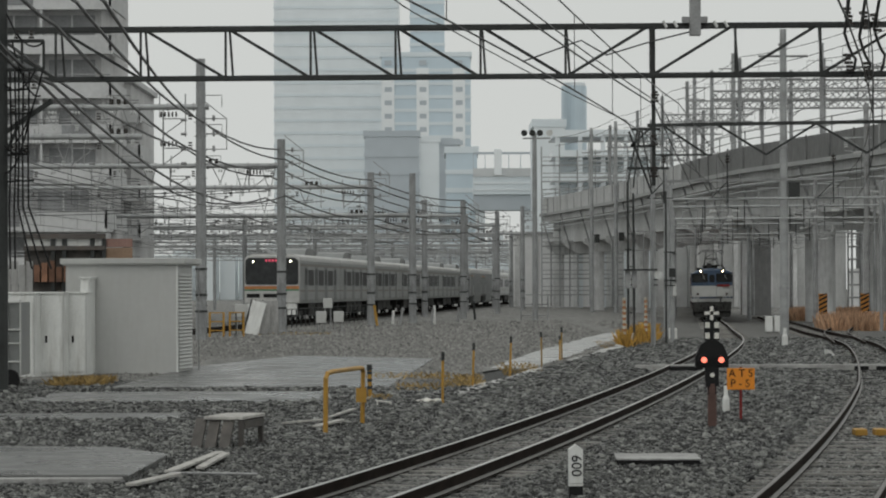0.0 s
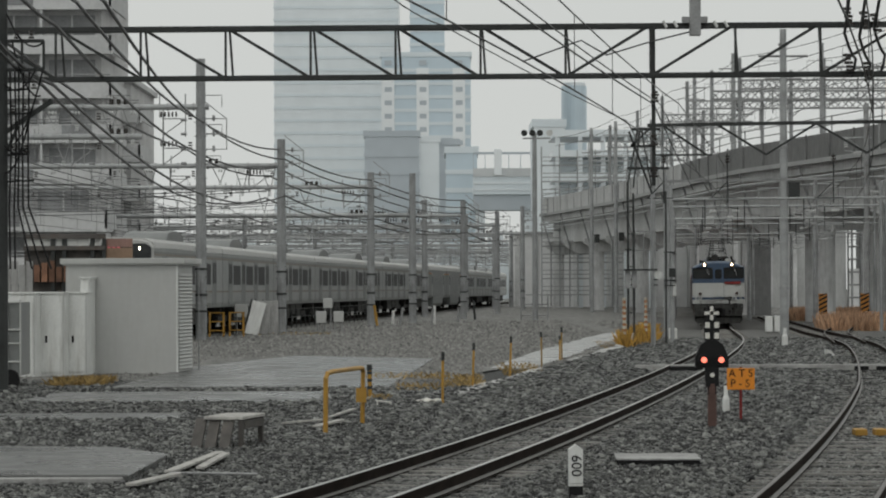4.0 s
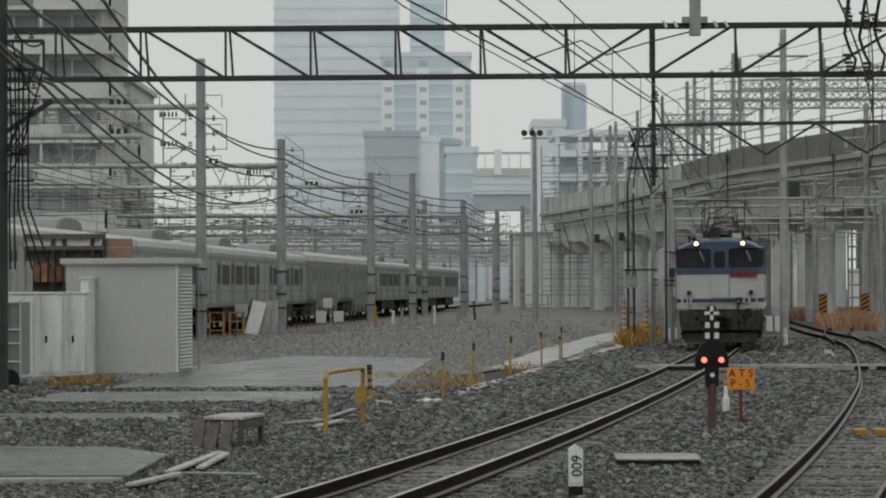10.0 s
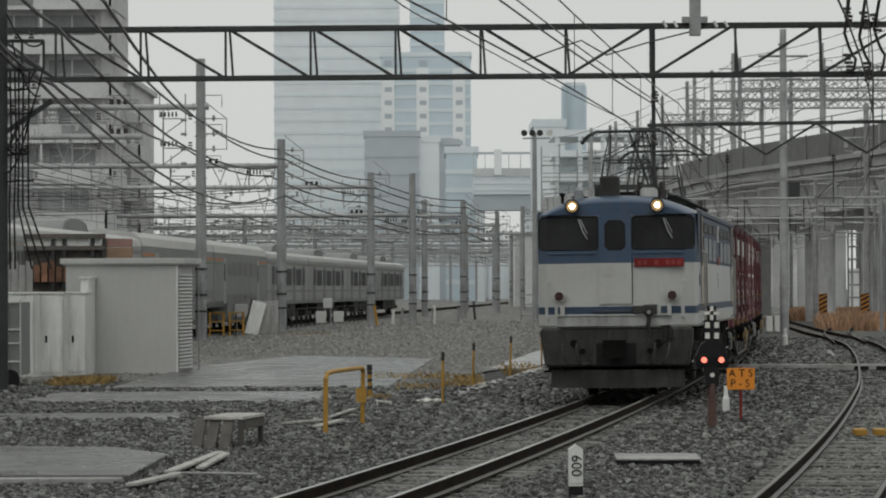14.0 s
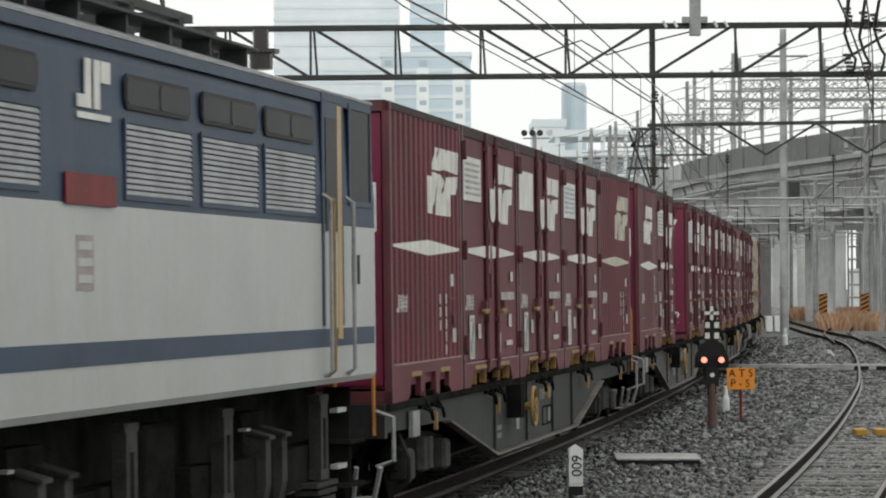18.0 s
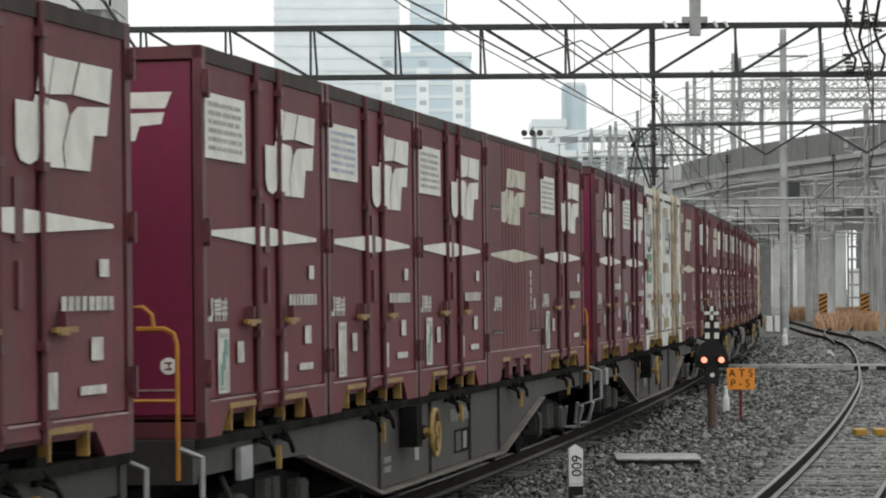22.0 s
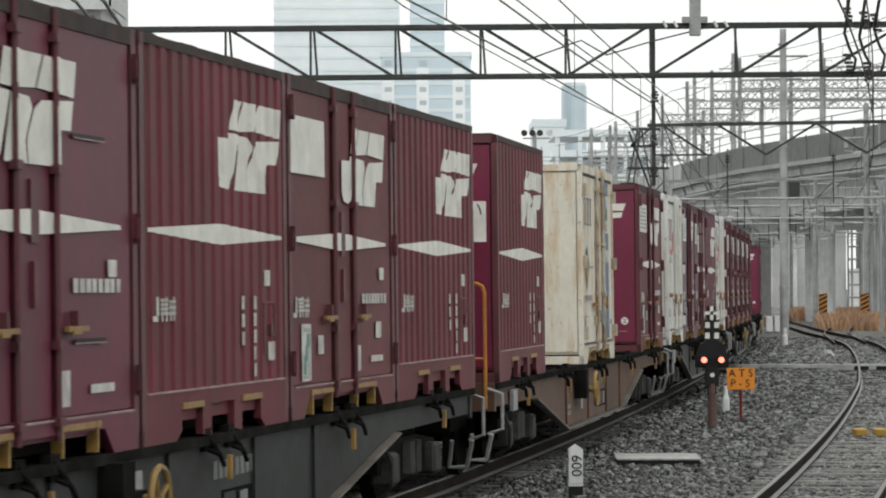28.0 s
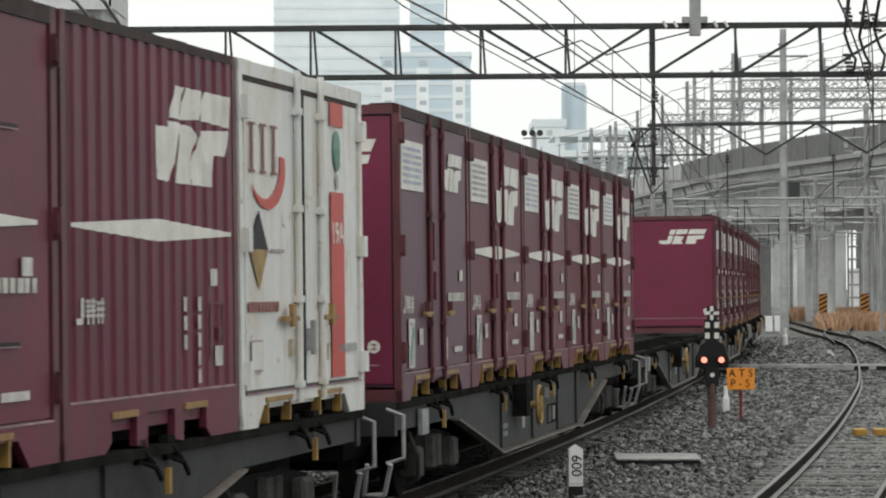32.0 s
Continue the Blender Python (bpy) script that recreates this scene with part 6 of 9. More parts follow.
def near_mast():
    """Dark near pole at the side with its brackets, looping jumpers and bundle of hanging cables."""
    m = thing("cable_mast", "dark steel mast with brackets and hanging black cables", "pole", m=pose(-9.25, 64.5, GROUND))
    rods("shaft", DARKSTEEL, m, [((0, 0, 0), (0, 0, 9.5), 0.2)], 12)
    bm = bmesh.new()
    for z in (6.75, 7.35):
        beam_l(bm, (-0.4, 0, z), (0.95, 0, z), 0.07, 0.07)
    beam_l(bm, (0.95, 0, 6.75), (0.95, 0, 7.35), 0.05, 0.05)
    beam_l(bm, (0.5, 0, 6.75), (0.5, 0, 7.35), 0.05, 0.05)
    part("bracket", bm, DARKSTEEL, m)
    bm = bmesh.new()
    beam_l(bm, (0.0, 0, 5.35), (1.12, 0, 6.1), 0.1, 0.1)
    beam_l(bm, (0.15, 0, 5.0), (0.4, 0, 5.55), 0.06, 0.06)
    part("strut", bm, DARKSTEEL, m)
    for k, z in enumerate((4.4, 4.95, 5.8, 6.3)):
        beam = bmesh.new()
        beam_l(beam, (-0.3, 0, z), (0.75 - 0.1 * (k % 2), 0, z + 0.05), 0.045, 0.045)
        part("cross_arm", beam, DARKSTEEL, m)
    for x, z in ((0.35, 5.0), (0.6, 5.02), (0.3, 5.85), (0.55, 5.9), (0.75, 6.35), (0.4, 7.4), (0.7, 7.4)):
        bm = bmesh.new()
        for k in range(3):
            rod(bm, (x, -0.05, z + 0.06 * k), (x, -0.05, z + 0.06 * k + 0.04), 0.06 - 0.02 * (k % 2), 8)
        part("pin_insulator", bm, INSUL, m)
    for k, x in enumerate((0.14, 0.26, 0.36, 0.44, 0.54, 0.66)):
        bm = bmesh.new()
        pipe(bm, [(x, -0.1, 6.7), (x + 0.03 * math.sin(k), -0.1, 5.2), (x - 0.02, -0.1, 3.9), (x + 0.09 * k * (k > 2), -0.1, 2.6)], 0.022, 5)
        part("cable", bm, BLACK, m)
    for a, b, low in (((0.3, 7.35), (0.9, 6.2), 0.35), ((0.1, 6.5), (0.8, 6.75), 0.3), ((0.35, 5.2), (0.95, 6.75), 0.25), ((0.2, 7.9), (0.95, 7.3), 0.3), ((-0.2, 5.9), (0.6, 5.1), 0.4), ((0.15, 4.6), (0.7, 5.9), 0.35)):
        bm = bmesh.new()
        pts = []
        for q in range(9):
            u = q / 8
            pts.append((a[0] + (b[0] - a[0]) * u, -0.12, a[1] + (b[1] - a[1]) * u - 4 * low * u * (1 - u)))
        pipe(bm, pts, 0.02, 5)
        part("jumper", bm, BLACK, m)


near_mast()
# houses in the haze-paled tower grey
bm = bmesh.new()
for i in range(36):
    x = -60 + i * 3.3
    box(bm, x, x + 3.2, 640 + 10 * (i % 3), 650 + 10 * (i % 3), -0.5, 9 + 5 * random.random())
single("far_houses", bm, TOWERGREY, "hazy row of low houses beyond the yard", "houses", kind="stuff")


# ---- the freight train ----
HEAD, SPEED = 199.14, 11.666
FIRST, WAGON, SLOT = 16.75, 20.4, 3.78
DECK = 1.0


def wheelset(parent, y, r, gauge=0.56, name="wheelset"):
    bm = bmesh.new()
    for x in (-gauge, gauge):
        rod(bm, (x - 0.065, y, r), (x + 0.065, y, r), r, 20)
        rod(bm, (x * 1.24, y, r), (x * 1.33, y, r), 0.16, 10)
    rod(bm, (-0.7, y, r), (0.7, y, r), 0.08, 8)
    return part(name, bm, UNDER, parent)


def build_loco():
    """Six-axle electric locomotive, front face at y = 0, its back at y = 15.5."""
    loco = thing("electric_locomotive", "blue and pale grey electric locomotive with lit round headlamps hauling containers", "locomotive")
    L, H = 15.5, 1.44

    def plan(front, half):
        a = [(-half, front + 0.5), (-half + 0.04, front + 0.26), (-half + 0.2, front + 0.1), (-0.75, front + 0.02), (0, front), (0.75, front + 0.02), (half - 0.2, front + 0.1), (half - 0.04, front + 0.26), (half, front + 0.5)]
        b = [(x, L - y) for x, y in a[::-1]]
        return a + b

    def shell(name, rows, mat, label="", cap=True):
        bm = bmesh.new()
        rings = [[bm.verts.new((x, y, z)) for x, y in plan(f, h)] for z, f, h in rows]
        n = len(rings[0])
        for a, b in zip(rings, rings[1:]):
            for i in range(n):
                bm.faces.new((a[i], a[(i + 1) % n], b[(i + 1) % n], b[i]))
        if cap:
            bm.faces.new(rings[0][::-1])
            bm.faces.new(rings[-1])
        return part(name, bm, mat, loco, label)

    shell("lower_body", [(1.26, 0.02, H - 0.02), (1.3, 0, H), (2.41, 0, H)], CREAM, "pale grey painted lower body")
    shell("upper_body", [(2.412, 0, H), (2.62, 0.0, H), (3.22, 0.12, H - 0.02), (3.285, 0.14, H - 0.03)], SIDEBLUE, "blue painted upper body")

    def roof(name, rows, mat, label=""):
        """Rounded roof through sections of y, half-width and crown height."""
        bm = bmesh.new()
        rings = []
        for y, h, top in rows:
            ring = []
            for k in range(19):
                q = -1 + 2 * k / 18
                q = math.copysign(abs(q) ** 0.7, q)
                ring.append(bm.verts.new((q * h, y, 3.28 + (top - 3.28) * (1 - abs(q) ** 2.7))))
            rings.append(ring)
        for a, b in zip(rings, rings[1:]):
            for k in range(18):
                bm.faces.new((a[k], a[k + 1], b[k + 1], b[k]))
        for r in (rings[0], rings[-1]):
            bm.faces.new(r)
        for f in bm.faces:
            f.smooth = len(f.verts) == 4
        return part(name, bm, mat, loco, label)

    nose = [(0.135, 1.23, 3.5), (0.2, 1.3, 3.54), (0.33, 1.37, 3.58), (0.6, H - 0.01, 3.62), (0.95, H, 3.64)]
    roof("cab_roof", nose, BLUE, "rounded blue cab roof")
    roof("roof", [(0.952, H, 3.64), (4, H, 3.66), (11.5, H, 3.66), (L - 0.952, H, 3.64)], ROOFGREY, "rounded grey roof with a wet sheen")
    roof("cab_roof", [(L - y, h, z) for y, h, z in nose[::-1]], ROOFGREY)
    # brow and front mask in brighter blue
    for z0, z1, f0, f1 in ((2.414, 2.66, -0.006, -0.004), (3.21, 3.29, 0.112, 0.136)):
        bm = bmesh.new()
        for (x0, y0), (x1, y1) in zip(plan(0, H + 0.004)[1:7], plan(0, H + 0.004)[2:8]):
            q = [bm.verts.new(v) for v in ((x0, y0 + f0, z0), (x1, y1 + f0, z0), (x1 * 0.995, y1 + f1, z1), (x0 * 0.995, y0 + f1, z1))]
            bm.faces.new(q)
        part("front_mask", bm, BLUE, loco, "bright blue front mask")
    # stripe round the body
    for x in (-H - 0.004, H + 0.001):
        block("side_stripe", SIDEBLUE, loco, (x, x + 0.003, 0.5, L - 0.5, 1.53, 1.66))
    bm = bmesh.new()
    ring = plan(-0.004, H + 0.004)
    for (x0, y0), (x1, y1) in zip(ring[0:8], ring[1:9]):
        bm.faces.new([bm.verts.new(v) for v in ((x0, y0, 1.5), (x1, y1, 1.5), (x1, y1, 1.63), (x0, y0, 1.63))])
    part("front_stripe", bm, SIDEBLUE, loco, "grimy blue stripe across the face")
    # cream steps that stand across the stripe at the corners
    for a, b in ((-1.28, -1.23), (-1.1, -1.05), (0.74, 0.8), (0.92, 0.98), (1.16, 1.2)):
        y = float(np.interp(abs(a + b) / 2, (0.0, 0.75, 1.24, 1.4), (0.0, 0.02, 0.1, 0.26)))
        block("step_bar", CREAM, loco, (a, b, y - 0.03, y + 0.02, 1.44, 1.64))
    # windscreens: two large panes that wrap the corner, each in a frame, with wipers
    for s in (-1, 1):
        def on_face(x, z):
            y = 0.0 + float(np.interp(x, (0.0, 0.75, 1.24, 1.4), (0.0, 0.02, 0.1, 0.26))) + 0.12 * max(0, z - 2.62) / 0.6
            return (s * x, y - 0.012, z)
        xs = (0.28, 0.34, 0.75, 1.24, 1.35, 1.395)
        lows, tops = (2.72, 2.655, 2.655, 2.655, 2.665, 2.72), (3.18, 3.245, 3.245, 3.245, 3.235, 3.18)
        bm = bmesh.new()
        low, top = [bm.verts.new(on_face(x, z)) for x, z in zip(xs, lows)], [bm.verts.new(on_face(x, z)) for x, z in zip(xs, tops)]
        for i in range(5):
            bm.faces.new((low[i], low[i + 1], top[i + 1], top[i]))
        part("windscreen", bm, GLASS, loco, "dark windscreen pane")
        bm = bmesh.new()
        loop = [on_face(x, z) for x, z in zip(xs, lows)] + [on_face(x, z) for x, z in zip(xs[::-1], tops[::-1])]
        pipe(bm, loop + loop[:1], 0.017, 6)
        part("windscreen_frame", bm, BLACK, loco)
        bm = bmesh.new()
        pipe(bm, [(0.1 + s * 0.76, 0.1, 3.2), (0.18 + s * 0.76, 0.03, 2.98), (0.26 + s * 0.76, 0.02, 2.84)], 0.012)
        pipe(bm, [(0.13 + s * 0.76, 0.1, 3.2), (0.26 + s * 0.76, 0.03, 2.94)], 0.008)
        part("wiper", bm, STEEL, loco)
        bm = bmesh.new()
        pipe(bm, [(s * 0.35, -0.04, 2.58), (s * 1.2, 0.06, 2.58)], 0.013)
        part("grab_bar", bm, BLUE, loco)
        # headlamp
        bm = bmesh.new()
        rod(bm, (s * 0.76, -0.02, 3.43), (s * 0.76, 0.5, 3.43), 0.125, 20)
        lamp = part("headlamp", bm, BLUE, loco)
        bm = bmesh.new()
        rod(bm, (s * 0.76, -0.035, 3.43), (s * 0.76, -0.015, 3.43), 0.1, 20)
        part("lens", bm, LENS, lamp, "lit warm lens")
        bm = bmesh.new()
        rod(bm, (s * 0.76, -0.045, 3.43), (s * 0.76, -0.035, 3.43), 0.045, 16)
        part("bulb", bm, BULB, lamp, "glaring white bulb")
        bm = bmesh.new()
        for i in range(20):
            a0, a1 = i * math.pi / 10, (i + 1) * math.pi / 10
            rod(bm, (s * 0.76 + 0.118 * math.cos(a0), -0.03, 3.43 + 0.118 * math.sin(a0)), (s * 0.76 + 0.118 * math.cos(a1), -0.03, 3.43 + 0.118 * math.sin(a1)), 0.014, 5)
        part("bezel", bm, BLACK, lamp)
        # tail lamp
        bm = bmesh.new()
        rod(bm, (s * 1.01, -0.05, 1.823), (s * 1.01, 0.15, 1.823), 0.1, 18)
        lamp = part("tail_lamp", bm, CREAM, loco)
        bm = bmesh.new()
        rod(bm, (s * 1.01, -0.065, 1.823), (s * 1.01, -0.045, 1.823), 0.08, 18)
        part("lens", bm, TAIL, lamp, "dark red unlit lens")
        bm = bmesh.new()
        pipe(bm, [(s * 1.22, 0.1, 2.1), (s * 1.22, -0.05, 2.08), (s * 1.22, -0.05, 1.42), (s * 1.22, 0.1, 1.4)], 0.012)
        part("corner_handrail", bm, CREAM, loco)
        block("step_plate", CREAM, loco, (s * 0.92, s * 0.99, -0.06, 0.04, 1.47, 1.66))
    # the gangway door in the middle of the face
    door = block("front_door", BLUE, loco, (-0.29, 0.29, -0.03, 0.05, 2.414, 3.28))
    block("door_lower", CREAM, door, (-0.29, 0.29, -0.03, 0.02, 1.68, 2.41))
    bm = bmesh.new()
    pts = [(-0.16, 2.72), (-0.1, 2.66), (0.1, 2.66), (0.16, 2.72), (0.16, 3.08), (0.1, 3.15), (-0.1, 3.15), (-0.16, 3.08)]
    prism(bm, [(a * 1.16, 2.905 + (b - 2.905) * 1.1) for a, b in pts], -0.036, -0.028)
    part("window_rubber", bm, BLACK, door)
    bm = bmesh.new()
    prism(bm, pts, -0.041, -0.036)
    part("door_window", bm, GLASS, door)
    block("handle_recess", CREAM, door, (-0.2, -0.05, -0.045, -0.03, 2.2, 2.4), (-0.16, -0.07, -0.05, -0.045, 2.33, 2.36), (-0.17, -0.14, -0.05, -0.045, 2.24, 2.35))
    block("door_gap", BLACK, door, (0.292, 0.305, -0.012, 0.03, 1.68, 2.42))
    block("number_plate", RED, loco, (0.34, 1.22, -0.03, 0.06, 2.335, 2.485), label="red number plate")
    for k in range(8):
        if k not in (2, 4):
            block("plate_character", PLATEINK, loco, (0.4 + 0.1 * k, 0.47 + 0.1 * k, -0.036, -0.03, 2.365, 2.455))
    block("buffer_beam_panel", DULLCREAM, loco, (-1.05, 0.62, -0.02, 0.03, 1.275, 1.47), label="grimy panel above the coupler", bevel=0.01)
    block("beam_lip", CREAM, loco, (-1.05, 0.95, -0.045, 0.03, 1.47, 1.49))
    block("jumper_box", BOGIE, loco, (0.31, 0.5, -0.09, 0.02, 1.52, 1.64), (0.5, 0.74, -0.08, 0.02, 1.5, 1.66))
    bm = bmesh.new()
    rod(bm, (0.6, -0.15, 1.53), (0.6, 0.0, 1.53), 0.095, 14)
    rod(bm, (0.6, -0.18, 1.53), (0.6, -0.15, 1.53), 0.06, 14)
    socket = part("jumper_socket", bm, BOGIE, loco)
    bm = bmesh.new()
    rod(bm, (0.6, -0.19, 1.53), (0.6, -0.18, 1.53), 0.035, 10)
    part("plug", bm, ROOFGREY, socket)
    bm = bmesh.new()
    pipe(bm, [(0.6, -0.1, 1.46), (0.58, -0.12, 1.3), (0.6, -0.09, 1.16)], 0.04, 8)
    part("jumper_cable", bm, BOGIE, loco)
    bm = bmesh.new()
    pipe(bm, [(0.8, -0.06, 1.26), (0.95, -0.1, 1.28), (1.02, -0.12, 1.2), (1.0, -0.12, 1.08), (0.95, -0.08, 1.0)], 0.022, 6)
    part("brake_hose", bm, BOGIE, loco)
    bm = bmesh.new()
    rod(bm, (0.88, -0.1, 1.24), (0.88, -0.1, 1.08), 0.045, 10)
    rod(bm, (0.88, -0.1, 1.08), (0.88, -0.1, 1.02), 0.03, 10)
    part("hose_cock", bm, BOGIE, loco)
    block("coupling_bar", NAVY, loco, (-0.4, 0.3, -0.05, 0.02, 1.53, 1.58))
    # front apron and snow plough
    bm = bmesh.new()
    prism(bm, [(-1.36, 1.258), (1.36, 1.258), (1.35, 1.0), (1.28, 0.56), (-1.28, 0.56), (-1.35, 1.0)], -0.03, 0.45)
    part("front_apron", bm, APRON, loco, "grimy dark grey front apron", bevel=0.04)
    # flat black plate that paints the shade of the coupler cavity
    block("coupler_recess", BLACK, loco, (-0.36, 0.36, -0.036, -0.02, 0.6, 0.98))
    for x in (-0.75, 0.75):
        bm = bmesh.new()
        rod(bm, (x, -0.09, 0.98), (x, 0, 0.98), 0.07, 10)
        rod(bm, (x * 0.8, -0.07, 0.84), (x * 0.8, 0, 0.84), 0.05, 10)
        part("hose_valve", bm, UNDER, loco)
    bm = bmesh.new()
    prism(bm, [(-1.2, 0.25), (0, -0.2), (1.2, 0.25), (1.1, 0.4), (-1.1, 0.4)], 0.18, 0.5, "z")
    part("snow_plough", bm, APRON, loco)
    block("coupler", UNDER, loco, (-0.16, 0.16, -0.5, 0.1, 0.74, 1.02), (-0.2, 0.2, -0.55, -0.35, 0.72, 1.04))
    for x in (-0.95, -0.7, 0.7, 0.95):
        bm = bmesh.new()
        pipe(bm, [(x, -0.08, 0.98), (x, -0.2, 0.86), (x * 0.95, -0.22, 0.7), (x * 0.85, -0.18, 0.6), (x * 0.7, -0.1, 0.62)], 0.022)
        part("air_hose", bm, APRON, loco)
    bm = bmesh.new()
    pipe(bm, [(-1.0, -0.1, 1.26), (-0.9, -0.12, 1.235), (0.9, -0.12, 1.235), (1.0, -0.1, 1.26)], 0.012)
    part("uncoupling_lever", bm, UNDER, loco)
    # sides
    for s in (1, -1):
        def flat(y0, y1, z0, z1, out, depth=0.01):
            a, b = s * (H + out - depth), s * (H + out)
            return (min(a, b), max(a, b), y0, y1, z0, z1)
        for end in (0, 1):
            def ye(a, b):
                return (a, b) if not end else (L - b, L - a)
            y0, y1 = ye(0.62, 1.3)
            block("cab_side_window", LOCOGLASS, loco, flat(y0, y1, 2.6, 3.28, 0.004))
            block("cab_window_frame", SIDEBLUE, loco, flat(y0 - 0.04, y0, 2.56, 3.32, 0.012), flat(y1, y1 + 0.04, 2.56, 3.32, 0.012), flat(y0, y1, 2.56, 2.6, 0.012), flat(y0, y1, 3.28, 3.32, 0.012))
            y0, y1 = ye(1.6, 2.14)
            d = block("cab_door", DOORCREAM, loco, flat(y0, y1, 1.66, 2.41, 0.006), label="cream yellow cab door")
            block("door_upper", SIDEBLUE, d, flat(y0, y1, 2.412, 3.3, 0.006))
            block("door_edge", DOORTAN, d, flat(y1 - 0.13, y1, 1.58, 3.28, 0.012), label="tan edge of the cab door")
            block("door_window", LOCOGLASS, d, flat(y0 + 0.04, y1 - 0.15, 2.36, 3.18, 0.012))
            block("door_frame", SIDEBLUE, d, flat(y0 - 0.06, y0, 1.68, 3.36, 0.01), flat(y1, y1 + 0.06, 1.68, 3.36, 0.01), flat(y0, y1, 3.3, 3.36, 0.01))
            for y, rail in ((y0 - 0.07, STEEL), (y1 + 0.12, STEEL), (y0 + 0.02, DULLYELLOW)):
                bm = bmesh.new()
                pipe(bm, [(s * (H + 0.01), y, 2.62), (s * (H + 0.07), y, 2.58), (s * (H + 0.07), y, 1.36), (s * (H + 0.01), y, 1.32)], 0.016)
                part("door_handrail", bm, rail, loco)
            block("stencil_bar", BOGIE, loco, *[flat(ye(a, a + 0.09)[0], ye(a, a + 0.09)[1], 1.98, 2.2, 0.004) for a in (0.98, 1.16)])
        for y0, y1 in ((2.55, 3.92), (4.1, 5.48), (5.62, 7.02), (8.5, 9.9), (10.1, 11.5), (11.65, 13.1)):
            grille = block("louvre_frame", SIDEBLUE, loco, flat(y0, y1, 2.45, 2.475, 0.012, 0.012), flat(y0, y1, 2.885, 2.91, 0.012, 0.012), flat(y0, y0 + 0.025, 2.475, 2.885, 0.012, 0.012), flat(y1 - 0.025, y1, 2.475, 2.885, 0.012, 0.012))
            block("louvre_backing", BLACK, grille, flat(y0 + 0.025, y1 - 0.025, 2.475, 2.885, 0.002))
            for i in range(12):
                z = 2.477 + i * 0.034
                bm = bmesh.new()
                prism(bm, [(s * (H + 0.003), z + 0.024), (s * (H + 0.012), z), (s * (H + 0.014), z + 0.006), (s * (H + 0.006), z + 0.028)], y0 + 0.025, y1 - 0.025)
                part("louvre_slat", bm, LOUVRE, grille)
            # a low pair of panes with rounded corners in a dark rubber
            def rounded(a, b, lo, hi, r):
                return [(a + r, lo), (b - r, lo), (b, lo + r), (b, hi - r), (b - r, hi), (a + r, hi), (a, hi - r), (a, lo + r)]
            bm = bmesh.new()
            prism(bm, rounded(y0 + 0.02, y1 - 0.02, 2.965, 3.165, 0.05), min(s * H, s * (H + 0.006)), max(s * H, s * (H + 0.006)), "x")
            w = part("upper_window_frame", bm, BLACK, loco)
            for a, b in ((y0 + 0.05, (y0 + y1) / 2 - 0.02), ((y0 + y1) / 2 + 0.02, y1 - 0.05)):
                bm = bmesh.new()
                prism(bm, rounded(a, b, 2.99, 3.14, 0.03), min(s * (H + 0.006), s * (H + 0.01)), max(s * (H + 0.006), s * (H + 0.01)), "x")
                part("pane", bm, LOCOGLASS, w)
        block("cant_rail", SIDEBLUE, loco, flat(0.55, L - 0.55, 3.284, 3.35, 0.004))
        block("side_number_plate", RED, loco, flat(7.4, 8.3, 2.4, 2.57, 0.02), label="red number plate")
        # white company mark: plain shapes
        block("company_mark", SIGNWHITE, loco, flat(7.66, 7.9, 2.93, 3.0, 0.006), flat(7.8, 7.9, 3.0, 3.2, 0.006), flat(7.96, 8.06, 2.93, 3.2, 0.006), flat(8.08, 8.25, 3.08, 3.2, 0.006))
        block("company_bar", SIGNWHITE, loco, flat(7.66, 8.25, 2.87, 2.905, 0.006))
        block("data_panel", GREYINK, loco, flat(7.62, 7.92, 1.94, 2.24, 0.004))
        block("data_panel_line", CREAM, loco, *[flat(7.65, 7.89, z, z + 0.045, 0.007) for z in (1.98, 2.07, 2.16)])
        block("roof_gutter", STEEL, loco, flat(0.5, L - 0.5, 3.355, 3.375, 0.006, 0.02))
    # roof: running boards, pantographs, horns, ducts
    for x in (-0.86, 0.86):
        rb = block("roof_walkway", DARKSTEEL, loco, (x - 0.13, x + 0.13, 2.2, L - 2.2, 3.655, 3.675))
        for i in range(12):
            y = 2.4 + i * 0.97
            block("walkway_bracket", DARKSTEEL, rb, (x - 0.1, x + 0.1, y, y + 0.04, 3.53, 3.655))
    block("roof_box", UNDER, loco, (-0.6, 0.6, 5.4, 10.0, 3.6, 3.85), bevel=0.04)
    block("roof_ventilator", APRON, loco, (-0.35, 0.0, 0.95, 1.3, 3.6, 4.0), bevel=0.03)
    block("antenna_box", ROOFGREY, loco, (-0.78, -0.62, 0.6, 0.8, 3.5, 3.75), bevel=0.02)
    bm = bmesh.new()
    pipe(bm, [(-1.0, 0.7, 3.5), (-1.0, 0.7, 3.66)], 0.03)
    pipe(bm, [(-1.0, 0.5, 3.66), (-1.0, 0.85, 3.66)], 0.04)
    part("whistle", bm, UNDER, loco)
    bm = bmesh.new()
    rod(bm, (0.55, 0.9, 3.6), (0.55, 0.9, 3.74), 0.16, 14)
    rod(bm, (0.55, 0.9, 3.74), (0.55, 0.9, 3.77), 0.13, 14)
    part("roof_dome", bm, CREAM, loco)
    for y in (1.6, 14.3):
        for x in (0.35, 0.75):
            bm = bmesh.new()
            rod(bm, (x, y, 3.6), (x, y, 3.72), 0.09, 10)
            rod(bm, (x, y, 3.72), (x, y, 3.75), 0.14, 10)
            rod(bm, (x, y, 3.75), (x, y, 3.9), 0.06, 10)
            part("roof_insulator", bm, INSUL, loco)
